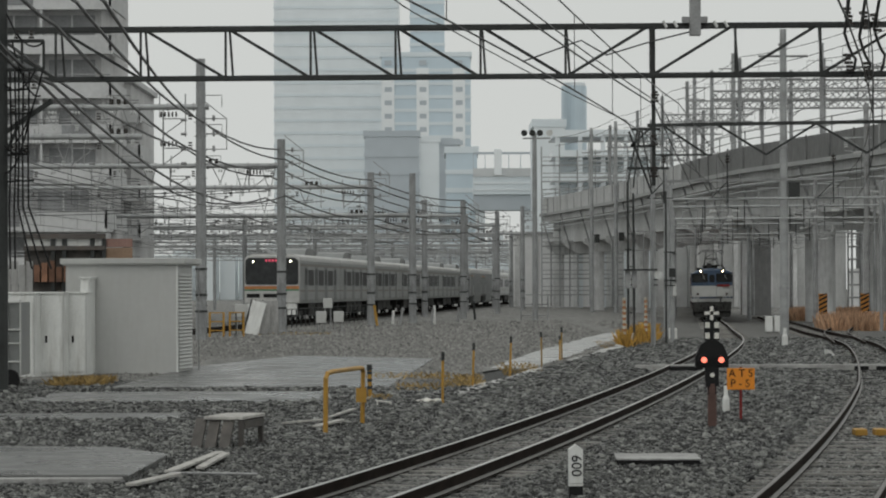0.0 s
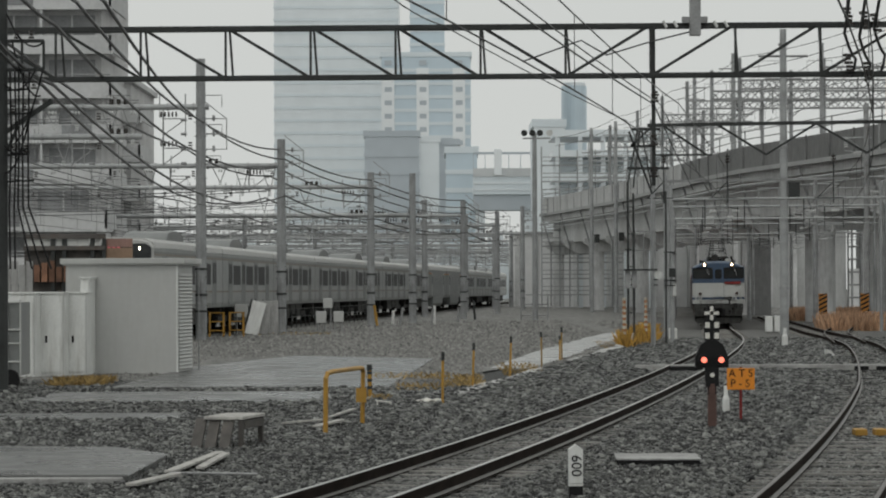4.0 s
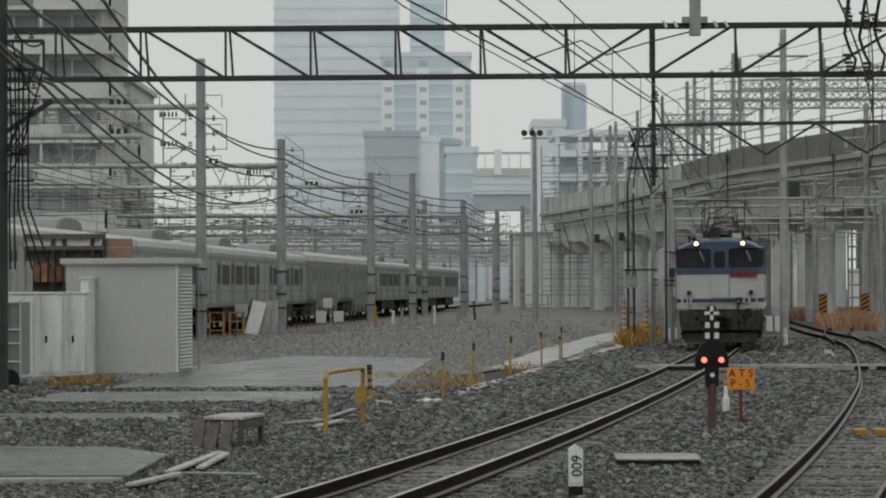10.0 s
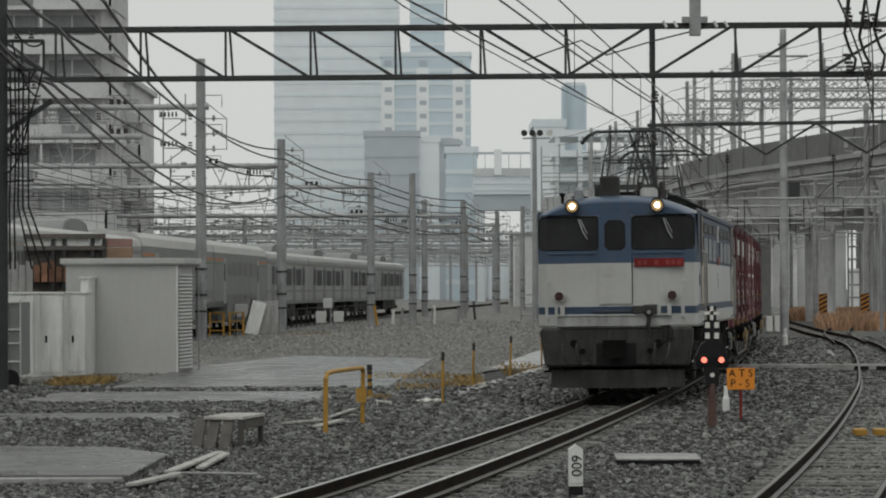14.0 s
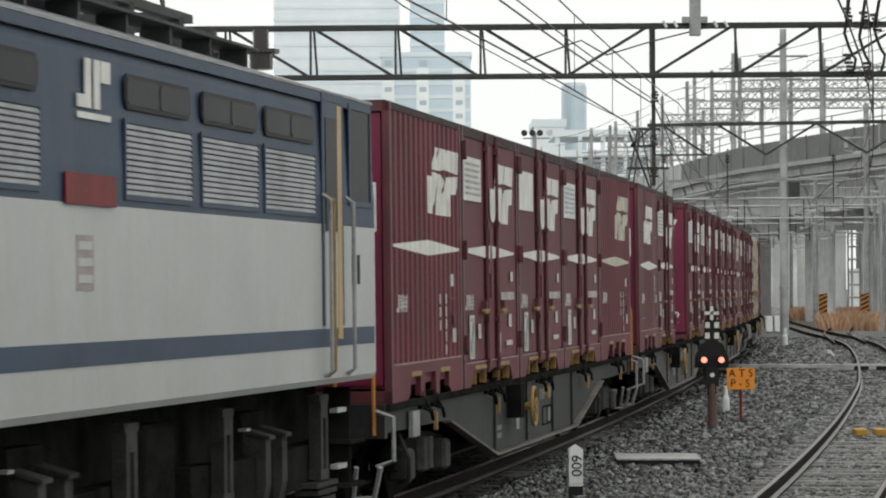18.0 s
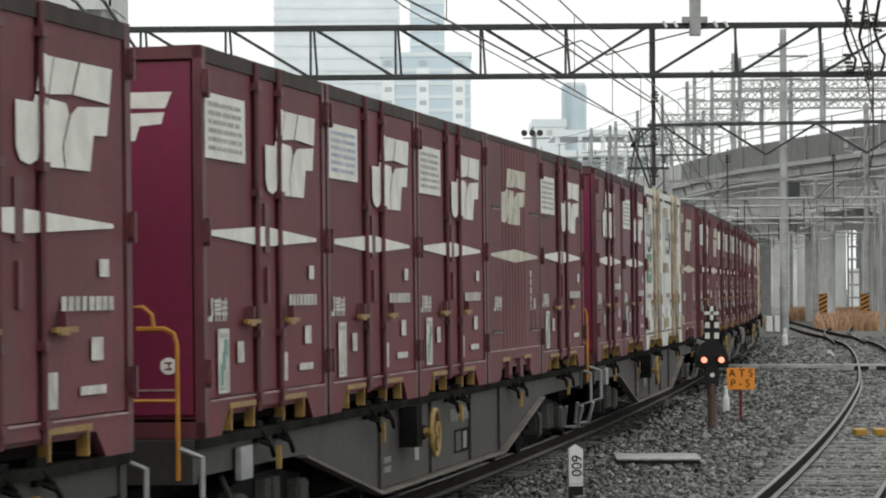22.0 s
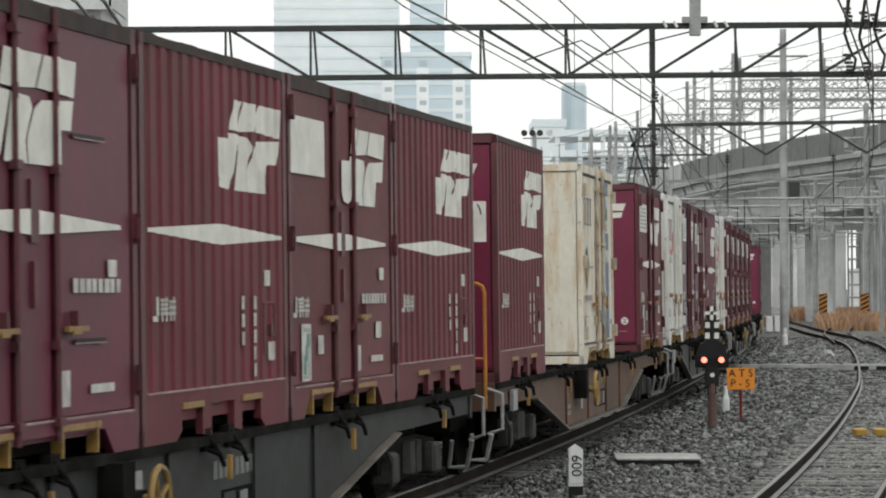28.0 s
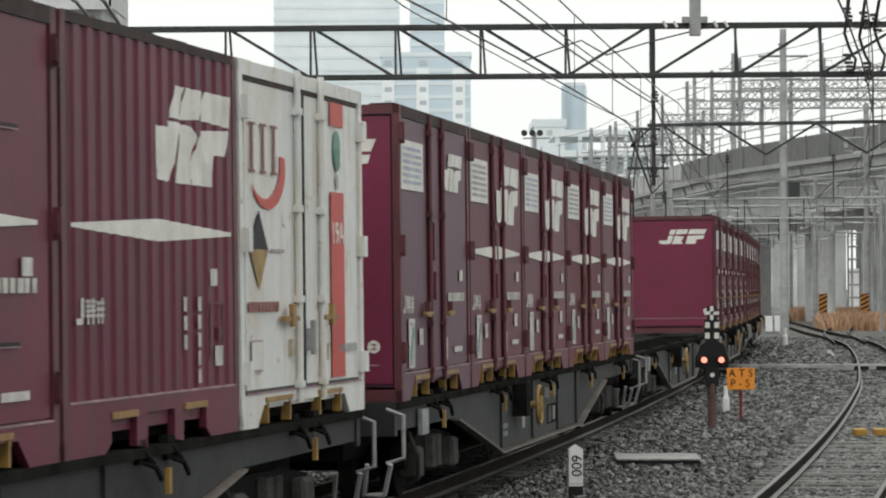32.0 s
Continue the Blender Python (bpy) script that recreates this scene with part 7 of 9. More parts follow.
    for y in (3.4, 12.1):
        bm = bmesh.new()
        for x in (-0.55, 0.55):
            box(bm, x - 0.04, x + 0.04, y - 0.9, y + 0.9, 3.84, 3.9)
            for q in (y - 0.6, y + 0.6):
                rod(bm, (x, q, 3.64), (x, q, 3.86), 0.06, 8)
        box(bm, -0.55, 0.55, y - 0.64, y - 0.56, 3.84, 3.9)
        box(bm, -0.55, 0.55, y + 0.56, y + 0.64, 3.84, 3.9)
        panto = part("pantograph", bm, DARKSTEEL, loco, "raised diamond pantograph")
        for d in (-1, 1):
            k = y + d * 0.62
            lines = [((-0.42, k, 4.36), (0.42, k, 4.36), 0.016), ((-0.46, y + d * 0.5, 4.02), (0.42, k - d * 0.05, 4.32), 0.01), ((-0.4, k - d * 0.15, 4.46), (0.33, y + d * 0.2, 4.82), 0.01)]
            for x in (-0.5, 0.5):
                lines += [((x, y + d * 0.45, 3.9), (x * 0.84, k, 4.36), 0.021), ((x * 0.84, k, 4.36), (x * 0.7, y + d * 0.12, 4.88), 0.014)]
            for a, b, r in lines:
                bm = bmesh.new()
                rod(bm, a, b, r, 6)
                part("arm", bm, DARKSTEEL, panto)
        for q in (y - 0.16, y + 0.16):
            bm = bmesh.new()
            pipe(bm, [(-0.9, q, 4.7), (-0.76, q, 4.86), (-0.6, q, 4.93), (0.6, q, 4.93), (0.76, q, 4.86), (0.9, q, 4.7)], 0.02, 6)
            part("contact_shoe", bm, DARKSTEEL, panto)
        for x in (-0.4, 0.4):
            bm = bmesh.new()
            rod(bm, (x, y - 0.16, 4.91), (x, y + 0.16, 4.91), 0.016)
            part("shoe_link", bm, DARKSTEEL, panto)
    # bogies
    for c in (2.9, 7.75, 12.6):
        bm = bmesh.new()
        for x in (-1.12, 1.12):
            prism(bm, [(c - 1.9, 0.6), (c - 1.7, 0.5), (c - 0.6, 0.5), (c - 0.4, 0.42), (c + 0.4, 0.42), (c + 0.6, 0.5), (c + 1.7, 0.5), (c + 1.9, 0.62), (c + 1.9, 0.82), (c + 0.7, 0.8), (c - 0.7, 0.8), (c - 1.9, 0.82)], x - 0.07, x + 0.07, "x")
        box(bm, -1.1, 1.1, c - 0.3, c + 0.3, 0.5, 1.1)
        bogie = part("bogie", bm, DARKGRIME, loco)
        for q in (c - 1.35, c + 1.35):
            wheelset(bogie, q, 0.56)
            for s in (-1, 1):
                # slotted axle guard over the axle box, leaf spring under it
                x0, x1 = sorted((s * 1.2, s * 1.29))
                bm = bmesh.new()
                box(bm, x0, x1, q - 0.11, q - 0.045, 0.62, 1.0)
                box(bm, x0, x1, q + 0.045, q + 0.11, 0.62, 1.0)
                box(bm, x0, x1, q - 0.11, q + 0.11, 1.0, 1.12)
                box(bm, x0, x1, q - 0.14, q + 0.14, 1.12, 1.17)
                box(bm, x0, x1, q - 0.13, q + 0.13, 0.55, 0.62)
                guard = part("axle_guard", bm, BOGIE, bogie)
                block("guard_back", DARKGRIME, guard, (x0 + 0.02, x1 - 0.03, q - 0.045, q + 0.045, 0.62, 1.0))
                bm = bmesh.new()
                for k in range(4):
                    box(bm, s * 1.22 - 0.09, s * 1.22 + 0.09, q - 0.34 + 0.05 * k, q + 0.34 - 0.05 * k, 0.5 - 0.055 * k, 0.535 - 0.055 * k)
                part("axle_spring", bm, BOGIE, bogie)
                block("axle_box", BOGIE, bogie, (s * 1.2 - 0.1, s * 1.2 + 0.1, q - 0.17, q + 0.17, 0.28, 0.4), bevel=0.03)
        for s in (-1, 1):
            # sand boxes with sloping lids
            for q in (c - 0.2, c + 0.26):
                bm = bmesh.new()
                prism(bm, [(s * 0.86, 0.4), (s * 1.2, 0.34), (s * 1.26, 0.6), (s * 1.26, 0.92), (s * 0.86, 1.03)], q - 0.07, q + 0.07)
                tank = part("sand_box", bm, BOGIE, bogie)
                bm = bmesh.new()
                prism(bm, [(s * 0.84, 1.04), (s * 1.29, 0.915), (s * 1.29, 0.94), (s * 0.84, 1.065)], q - 0.09, q + 0.09)
                part("lid", bm, BOGIE, tank)
            for q in (c - 0.75, c + 0.8):
                block("brake_shoe", BOGIE, bogie, (s * 1.02 - 0.06, s * 1.02 + 0.06, q - 0.06, q + 0.06, 0.3, 0.6), bevel=0.03)
            block("hose_clip", STEEL, bogie, (s * 1.2 - 0.03, s * 1.2 + 0.03, c - 0.66, c - 0.56, 0.99, 1.01))
    for y in (5.0, 9.8):
        block("underfloor_tank", DARKGRIME, loco, (-1.15, 1.15, y, y + 0.7, 0.6, 1.12), bevel=0.03)
    block("underframe", DARKGRIME, loco, (-0.98, 0.98, 0.5, 15.0, 0.62, 1.255))
    for y in (1.02, 14.48):
        for x in (-1.27, 1.27):
            for z in (0.6, 1.02):
                block("foot_step", BRIGHTSTEEL, loco, (x - 0.03, x + 0.03, y - 0.15, y + 0.15, z, z + 0.035))
    for y in (0.75, 14.75):
        for x in (-1.2, 1.2):
            block("cab_step", DARKGRIME, loco, (x - 0.1, x + 0.1, y - 0.03, y + 0.03, 0.45, 1.2), (x - 0.16, x + 0.16, y - 0.25, y + 0.25, 0.45, 0.48), (x - 0.16, x + 0.16, y - 0.25, y + 0.25, 0.78, 0.81))
    return loco


def build_wagon(mat, label):
    """Flat container wagon with fish-belly sills; deck at 1.0 m, 20.4 m over the couplers."""
    w = thing("container_wagon", label, "freight wagon", "flat wagons of the freight train")
    for s in (1, -1):
        bm = bmesh.new()
        x = s * 1.17
        prism(bm, [(0.4, 0.98), (0.4, 0.76), (3.5, 0.74), (6.3, 0.3), (12.8, 0.3), (15.6, 0.74), (19.2, 0.76), (19.2, 0.98)], x - 0.015, x + 0.015, "x")
        for y in (6.4, 8.75, 10.9, 12.7):
            box(bm, x - 0.04, x + 0.04, y - 0.03, y + 0.03, 0.3, 0.95)
        part("side_sill", bm, mat, w)
        block("deck_edge", DARKGRIME, w, (x - 0.07, x + 0.07, 0.35, 19.25, 0.94, 1.0), label="black deck edge")
        bm = bmesh.new()
        a, b = (x - 0.01, x + 0.08) if s > 0 else (x - 0.08, x + 0.01)
        prism(bm, [(3.4, 0.745), (6.28, 0.29), (12.82, 0.29), (15.7, 0.745), (15.7, 0.725), (12.83, 0.265), (6.27, 0.265), (3.4, 0.725)], a, b, "x")
        part("lower_flange", bm, WORNFLANGE, w, "worn pale lower flange")
    block("deck_frame", UNDER, w, (-0.25, 0.25, 0.3, 19.3, 0.66, 0.97), *[(-1.15, 1.15, y, y + 0.16, 0.8, 0.97) for y in np.arange(0.35, 19.2, 1.888)])
    block("end_beam", mat, w, (-1.2, 1.2, 0.3, 0.42, 0.72, 1.0))
    block("end_beam", mat, w, (-1.2, 1.2, 19.18, 19.3, 0.72, 1.0))
    for y in (0.0, 19.15):
        block("coupler", UNDER, w, (-0.14, 0.14, y - 0.38, y + 0.6, 0.75, 1.0))
    for c in (2.75, 16.85):
        bm = bmesh.new()
        for x in (-1.0, 1.0):
            prism(bm, [(c - 1.25, 0.4), (c - 0.45, 0.3), (c + 0.45, 0.3), (c + 1.25, 0.4), (c + 1.25, 0.58), (c + 0.4, 0.66), (c - 0.4, 0.66), (c - 1.25, 0.58)], x - 0.06, x + 0.06, "x")
        box(bm, -1.0, 1.0, c - 0.2, c + 0.2, 0.4, 0.72)
        bogie = part("bogie", bm, UNDER, w)
        for q in (c - 0.95, c + 0.95):
            wheelset(bogie, q, 0.43)
            block("axle_box", BOGIE, bogie, (0.96, 1.16, q - 0.16, q + 0.16, 0.28, 0.56), bevel=0.03)
        rods("spring", BOGIE, bogie, [((x, c + e, 0.34), (x, c + e, 0.62), 0.09) for x in (-1.07, 1.07) for e in (-0.14, 0.14)], 8)
        bm = bmesh.new()
        pipe(bm, [(1.14, c - 1.5, 0.72), (1.2, c - 1.35, 0.5), (1.18, c - 1.25, 0.3), (1.05, c - 1.15, 0.22)], 0.022, 6)
        part("brake_hose", bm, BOGIE, w)
    # dark gear blocks added to shut out the bright view below the deck
    block("brake_cylinder", UNDER, w, (-0.95, 0.95, 5.0, 6.2, 0.36, 0.76), bevel=0.05)
    block("air_reservoir", UNDER, w, (-0.95, 0.95, 13.1, 14.6, 0.34, 0.76), bevel=0.05)
    block("pipe_run", UNDER, w, (-0.7, 0.7, 0.6, 19.0, 0.5, 0.66))
    # handbrake wheel, its bracket, clamps, lettering as bars
    bm = bmesh.new()
    n, yc, zc, r = 16, 7.85, 0.7, 0.2
    pipe(bm, [(1.4, yc + r * math.cos(2 * math.pi * i / n), zc + r * math.sin(2 * math.pi * i / n)) for i in range(n + 1)], 0.022, 6)
    for i in range(4):
        a = math.pi * i / 2 + 0.5
        rod(bm, (1.39, yc, zc), (1.4, yc + r * math.cos(a), zc + r * math.sin(a)), 0.016, 5)
    rod(bm, (1.15, yc, zc), (1.42, yc, zc), 0.04, 8)
    part("handbrake_wheel", bm, DULLYELLOW, w, "yellow handbrake wheel")
    block("brake_bracket", UNDER, w, (1.18, 1.34, yc - 0.55, yc - 0.3, 0.6, 0.95), (1.18, 1.3, yc - 0.3, yc + 0.1, 0.64, 0.76))
    rng = random.Random(3)
    y = 9.85
    cells = [(1.187, 1.19, y + 0.14 * k, y + 0.14 * k + 0.1, 0.7, 0.82) for k in range(8) if k != 3] + [(1.187, 1.19, y + 0.42, y + 0.5, 0.75, 0.775)]
    block("number_print", WAGONINK, w, *cells)["kind"] = "stuff"
    f = block("data_frame", UNDER, w, (1.187, 1.19, 10.05, 10.85, 0.4, 0.62))
    block("data_field", mat, f, (1.19, 1.193, 10.1, 10.4, 0.42, 0.6))
    block("data_field", WAGONINK, f, (1.19, 1.193, 10.52, 10.72, 0.43, 0.59))
    block("wheel_plate", PALEINK, w, (1.186, 1.19, 8.0, 8.2, 0.45, 0.86))
    block("data_bar", WAGONINK, w, (1.186, 1.19, 6.6, 6.9, 0.42, 0.47))
    block("data_bar", WAGONINK, w, (1.186, 1.19, 6.6, 6.9, 0.5, 0.55))
    block("card_holder", STEEL, w, (1.2, 1.24, 1.42, 1.75, 0.68, 0.9))
    for i in range(5):
        for e in (1.5, 2.1):
            y = 0.55 + SLOT * i + e
            bm = bmesh.new()
            pipe(bm, [(1.2, y, 0.92), (1.28, y + 0.06, 0.88), (1.27, y + 0.2, 0.8)], 0.018, 5)
            box(bm, 1.16, 1.22, y - 0.08, y + 0.08, 0.9, 1.05)
            rod(bm, (1.22, y - 0.05, 1.0), (1.26, y + 0.08, 0.9), 0.02, 6)
            part("container_clamp", bm, UNDER, w)
        block("release_handle", HANDLE, w, (1.25, 1.28, 0.55 + SLOT * i + 1.85, 0.55 + SLOT * i + 1.9, 0.7, 0.86))
    bm = bmesh.new()
    if mat is WAGONRUST:
        pipe(bm, [(1.12, 0.25, 0.75), (1.12, 0.25, 1.9), (1.1, 0.25, 1.97), (1.04, 0.25, 2.0), (0.8, 0.25, 2.0), (0.8, 0.25, 1.0)], 0.02, 6)
    else:
        pipe(bm, [(1.12, 0.25, 0.75), (1.12, 0.25, 1.6), (1.1, 0.25, 1.67), (1.04, 0.25, 1.7), (0.86, 0.25, 1.7)], 0.017, 6)
        pipe(bm, [(0.8, 0.25, 1.0), (0.8, 0.25, 1.84), (0.9, 0.25, 1.84), (0.96, 0.25, 1.79), (0.97, 0.25, 1.7)], 0.015, 6)
    pipe(bm, [(0.8, 0.25, 1.25), (1.12, 0.25, 1.25)], 0.013, 5)
    part("end_handrail", bm, POSTBROWN if mat is WAGONBROWN else RAILORANGE, w, "thin worn end handrail")
    for y in (0.2, 19.4):
        bm = bmesh.new()
        pipe(bm, [(1.15, y, 0.95), (1.3, y - 0.04, 0.9), (1.3, y - 0.04, 0.55), (1.15, y, 0.5)], 0.02, 5)
        pipe(bm, [(1.2, y - 0.1, 0.5), (1.12, y + 0.02, 0.24)], 0.022, 5)
        pipe(bm, [(1.0, y - 0.1, 0.5), (0.95, y + 0.02, 0.24), (1.12, y + 0.02, 0.24)], 0.022, 5)
        part("step_iron", bm, STEEL, w)
    return w


CL, CW, CH = 3.715, 1.22, 2.5


def container_frame(c, body, trim, ribbed=False):
    """What every container has: shell, posts, rails, feet with fork pockets."""
    block("shell", body, c, (-CW + 0.04, CW - 0.04, 0.05, CL - 0.05, 0.12, CH - 0.02))
    edge = ROOFEDGE if trim is not body else body
    for y in (0.05, CL - 0.05):
        block("corner_post", trim, c, (CW - 0.06, CW, y - 0.05, y + 0.05, 0.0, CH))
    block("top_rail", edge, c, (CW - 0.05, CW, 0.1, CL - 0.1, CH - (0.06 if ribbed else 0.1), CH))
    if ribbed:
        spans = ((0.1, 0.88), (1.38, 1.6), (2.18, 2.38), (2.9, CL - 0.1))
        bm = bmesh.new()
        box(bm, CW - 0.05, CW, 0.1, CL - 0.1, 0.21, 0.31)
        for a, b in spans:
            prism(bm, [(a, 0.21), (a, 0.0 if a < 1 else 0.02), (b - (0.12 if a < 1 else 0.0), 0.0), (b, 0.06), (b, 0.21)] if a < 2.8 else [(a, 0.21), (a, 0.06), (a + 0.12, 0.0), (b, 0.0), (b, 0.21)], CW - 0.05, CW, "x")
        part("bottom_rail", bm, body, c)
        block("rail_edge", PALELINE, c, (CW - 0.05, CW + 0.006, 0.12, CL - 0.12, 0.305, 0.318), label="pale worn edge")
        lips = ((0.88, 1.38), (2.38, 2.9))
    else:
        block("bottom_rail", body, c, (CW - 0.05, CW, 0.1, CL - 0.1, 0.15, 0.23))
        block("rail_edge", PALELINE, c, (CW - 0.05, CW + 0.008, 0.12, CL - 0.12, 0.226, 0.238), label="pale worn edge")
        for pts in ([(0.1, 0.0), (0.42, 0.0), (0.6, 0.15), (0.1, 0.15)], [(CL - 0.1, 0.0), (3.2, 0.0), (3.02, 0.15), (CL - 0.1, 0.15)]):
            bm = bmesh.new()
            prism(bm, pts, CW - 0.05, CW, "x")
            part("foot", bm, body, c)
        lips = ((0.62, 1.36), (2.16, 2.92))
    for a, b in lips:
        bm = bmesh.new()
        box(bm, CW - 0.06, CW + 0.012, a, b, 0.165 if not ribbed else 0.195, 0.2 if not ribbed else 0.235)
        if not ribbed:
            for q in (a + 0.04, b - 0.07):
                box(bm, CW - 0.06, CW + 0.008, q, q + 0.03, 0.02, 0.17)
        part("fork_pocket", bm, HANDLE, c, "worn yellow fork pocket lip")
    # near-black block that holds the shade inside the pockets
    block("pocket_inside", POCKETDARK, c, (-CW + 0.1, CW - 0.3, 0.1, CL - 0.1, 0.02, 0.12))
    bm = bmesh.new()
    for y in (0.05, CL - 0.05):
        box(bm, -CW, -CW + 0.06, y - 0.05, y + 0.05, 0.0, CH)
    box(bm, -CW, -CW + 0.05, 0.1, CL - 0.1, CH - 0.06, CH)
    box(bm, -CW, -CW + 0.05, 0.1, CL - 0.1, 0.12, 0.23)
    for y in (0.1, 3.2):
        box(bm, -CW, -CW + 0.05, y, y + 0.42, 0.0, 0.12)
    part("rear_side_frame", bm, trim, c)
    for y0, y1 in ((0, 0.05), (CL - 0.05, CL)):
        block("end_rail", trim, c, (-CW, CW, y0, y1, CH - 0.08, CH))
        block("end_sill", trim, c, (-CW, CW, y0, y1, 0.0, 0.1))
    for y in (0.35, 1.3, 2.5):
        block("roof_lug", edge, c, (0.9, 1.12, y, y + 0.38, CH - 0.01, CH + 0.035))


def paint_on(bm, outline, x, profile):
    """A thin coat of paint with that outline (y, z), lying on a wall whose ribs are given as (y, depth)."""
    coat = bmesh.new()
    coat.faces.new([coat.verts.new((0, a, b)) for a, b in outline])
    for y, _ in profile:
        bmesh.ops.bisect_plane(coat, geom=[*coat.verts, *coat.edges, *coat.faces], plane_co=(0, y, 0), plane_no=(0, 1, 0))
    ys, ds = [p[0] for p in profile], [p[1] for p in profile]
    made = {v: bm.verts.new((x + 0.003 + (float(np.interp(v.co.y, ys, ds)) if ys else 0), v.co.y, v.co.z)) for v in coat.verts}
    for f in coat.faces:
        bm.faces.new([made[v] for v in f.verts])
    coat.free()


MARK = (((0.0, 0.14), (0.04, 0.03), (0.13, 0.0), (0.205, 0.05), (0.235, 0.2), (0.31, 0.62), (0.19, 0.63), (0.17, 0.56), (0.0, 0.56)),
        ((0.2, 0.665), (0.318, 0.655), (0.375, 1.0), (0.25, 1.0)),
        ((0.24, 0.0), (0.48, 0.0), (0.455, 0.2), (0.53, 0.5), (0.5, 0.6), (0.32, 0.615)),
        ((0.33, 0.655), (0.56, 0.69), (0.635, 1.0), (0.385, 1.0)),
        ((0.49, 0.0), (0.75, 0.0), (0.79, 0.34), (0.935, 0.35), (0.965, 0.63), (0.62, 0.585), (0.55, 0.5), (0.47, 0.21)),
        ((0.575, 0.69), (0.97, 0.66), (1.0, 1.0), (0.655, 1.0)))


def company_mark(c, y0, y1, z0, z1, mat, x=CW, cuts=(), profile=()):
    """The slanted white mark with a lens-shaped slit across it, as plain shapes."""
    bm = bmesh.new()
    w, h = y1 - y0, z1 - z0
    for piece in MARK:
        paint_on(bm, [(y0 + w * a, z0 + h * b) for a, b in piece], x, profile)
    for y in cuts:
        for low, high in ((0.02, 0.55), (0.7, 1.0)):
            box(bm, x + 0.034, x + 0.037, y - 0.02, y + 0.02, z0 + h * low, z0 + h * high)
    return part("company_mark", bm, mat, c, "white slanted mark")


def diamond(c, y0, y1, z, mat=None, x=CW, cuts=(), profile=()):
    bm = bmesh.new()
    stops = [y0, *cuts, y1]
    mid = (y0 + y1) / 2
    def half(y):
        return 0.07 * (1 - abs(y - mid) / (mid - y0) * 0.82)
    for a, b in zip(stops, stops[1:]):
        pts = [(a, z - half(a)), (b, z - half(b)), (b, z + half(b)), (a, z + half(a))]
        if a < mid < b:
            pts = [(a, z - half(a)), (mid, z - 0.07), (b, z - half(b)), (b, z + half(b)), (mid, z + 0.07), (a, z + half(a))]
        paint_on(bm, pts, x, profile)
    return part("white_stripe", bm, mat or SIGNWHITE, c)


def bars(c, name, mat, rows, x=CW, label=""):
    """Print on the side that cannot be read: rows of y0, y1, z0, z1."""
    return block(name, mat, c, *[(x + 0.0012, x + 0.005, a, b, z0, z1) for a, b, z0, z1 in rows], label=label)


def print_rows(y0, y1, z0, z1, n, rng):
    out = []
    h = (z1 - z0) / n
    for i in range(n):
        y = y0
        while y < y1 - 0.02:
            w = min(rng.uniform(0.05, 0.22), y1 - y)
            out.append((y, y + w, z0 + h * (i + 0.25), z0 + h * (i + 0.75)))
            y += w + rng.uniform(0.02, 0.05)
    return out


def stroke_row(y0, y1, z0, z1, n, rng):
    """A line of n illegible marks, each a plain short bar."""
    step = (y1 - y0) / n
    return [(y0 + step * k, y0 + step * (k + rng.uniform(0.62, 0.84)), z0, z1) for k in range(n)]


def freight_name(c, y, z, rng):
    """The small name block, as a short bar and two dense cells of strokes."""
    rows = [(y, y + 0.11, z, z + 0.035), (y + 0.08, y + 0.13, z + 0.035, z + 0.15)]
    for k, (n, wide) in enumerate(((4, 0.17), (3, 0.15))):
        a = y + 0.17 + 0.19 * k
        rows += [(a, a + wide, z + 0.04 + 0.11 / n * r, z + 0.04 + 0.11 / n * r + 0.018) for r in range(n)]
        rows += [(a + 0.03, a + 0.055, z, z + 0.13), (a + wide - 0.05, a + wide - 0.025, z, z + 0.15)]
    bars(c, "name_print", STICKER, rows)["kind"] = "stuff"


def end_mark(c):
    """The mark on the end wall: slanted pieces cut by one long slit, as plain shapes."""
    bm = bmesh.new()
    x0, z0, w, h = 0.0, 1.9, 1.02, 0.31
    for piece in (((0.0, 0.25), (0.0, 0.08), (0.05, 0.0), (0.19, 0.0), (0.25, 0.08), (0.3, 0.56), (0.2, 0.58), (0.17, 0.25)), ((0.21, 0.66), (0.315, 0.65), (0.36, 1.0), (0.25, 1.0)),
                  ((0.27, 0.0), (0.5, 0.0), (0.46, 0.2), (0.53, 0.5), (0.33, 0.58)), ((0.34, 0.66), (0.57, 0.68), (0.62, 1.0), (0.38, 1.0)),
                  ((0.55, 0.0), (0.76, 0.0), (0.79, 0.3), (0.93, 0.34), (0.95, 0.58), (0.6, 0.56)), ((0.6, 0.68), (0.955, 0.66), (1.0, 1.0), (0.66, 1.0))):
        prism(bm, [(x0 + w * a, z0 + h * b) for a, b in piece], 0.014, 0.018)
    part("end_mark", bm, SIGNWHITE, c)


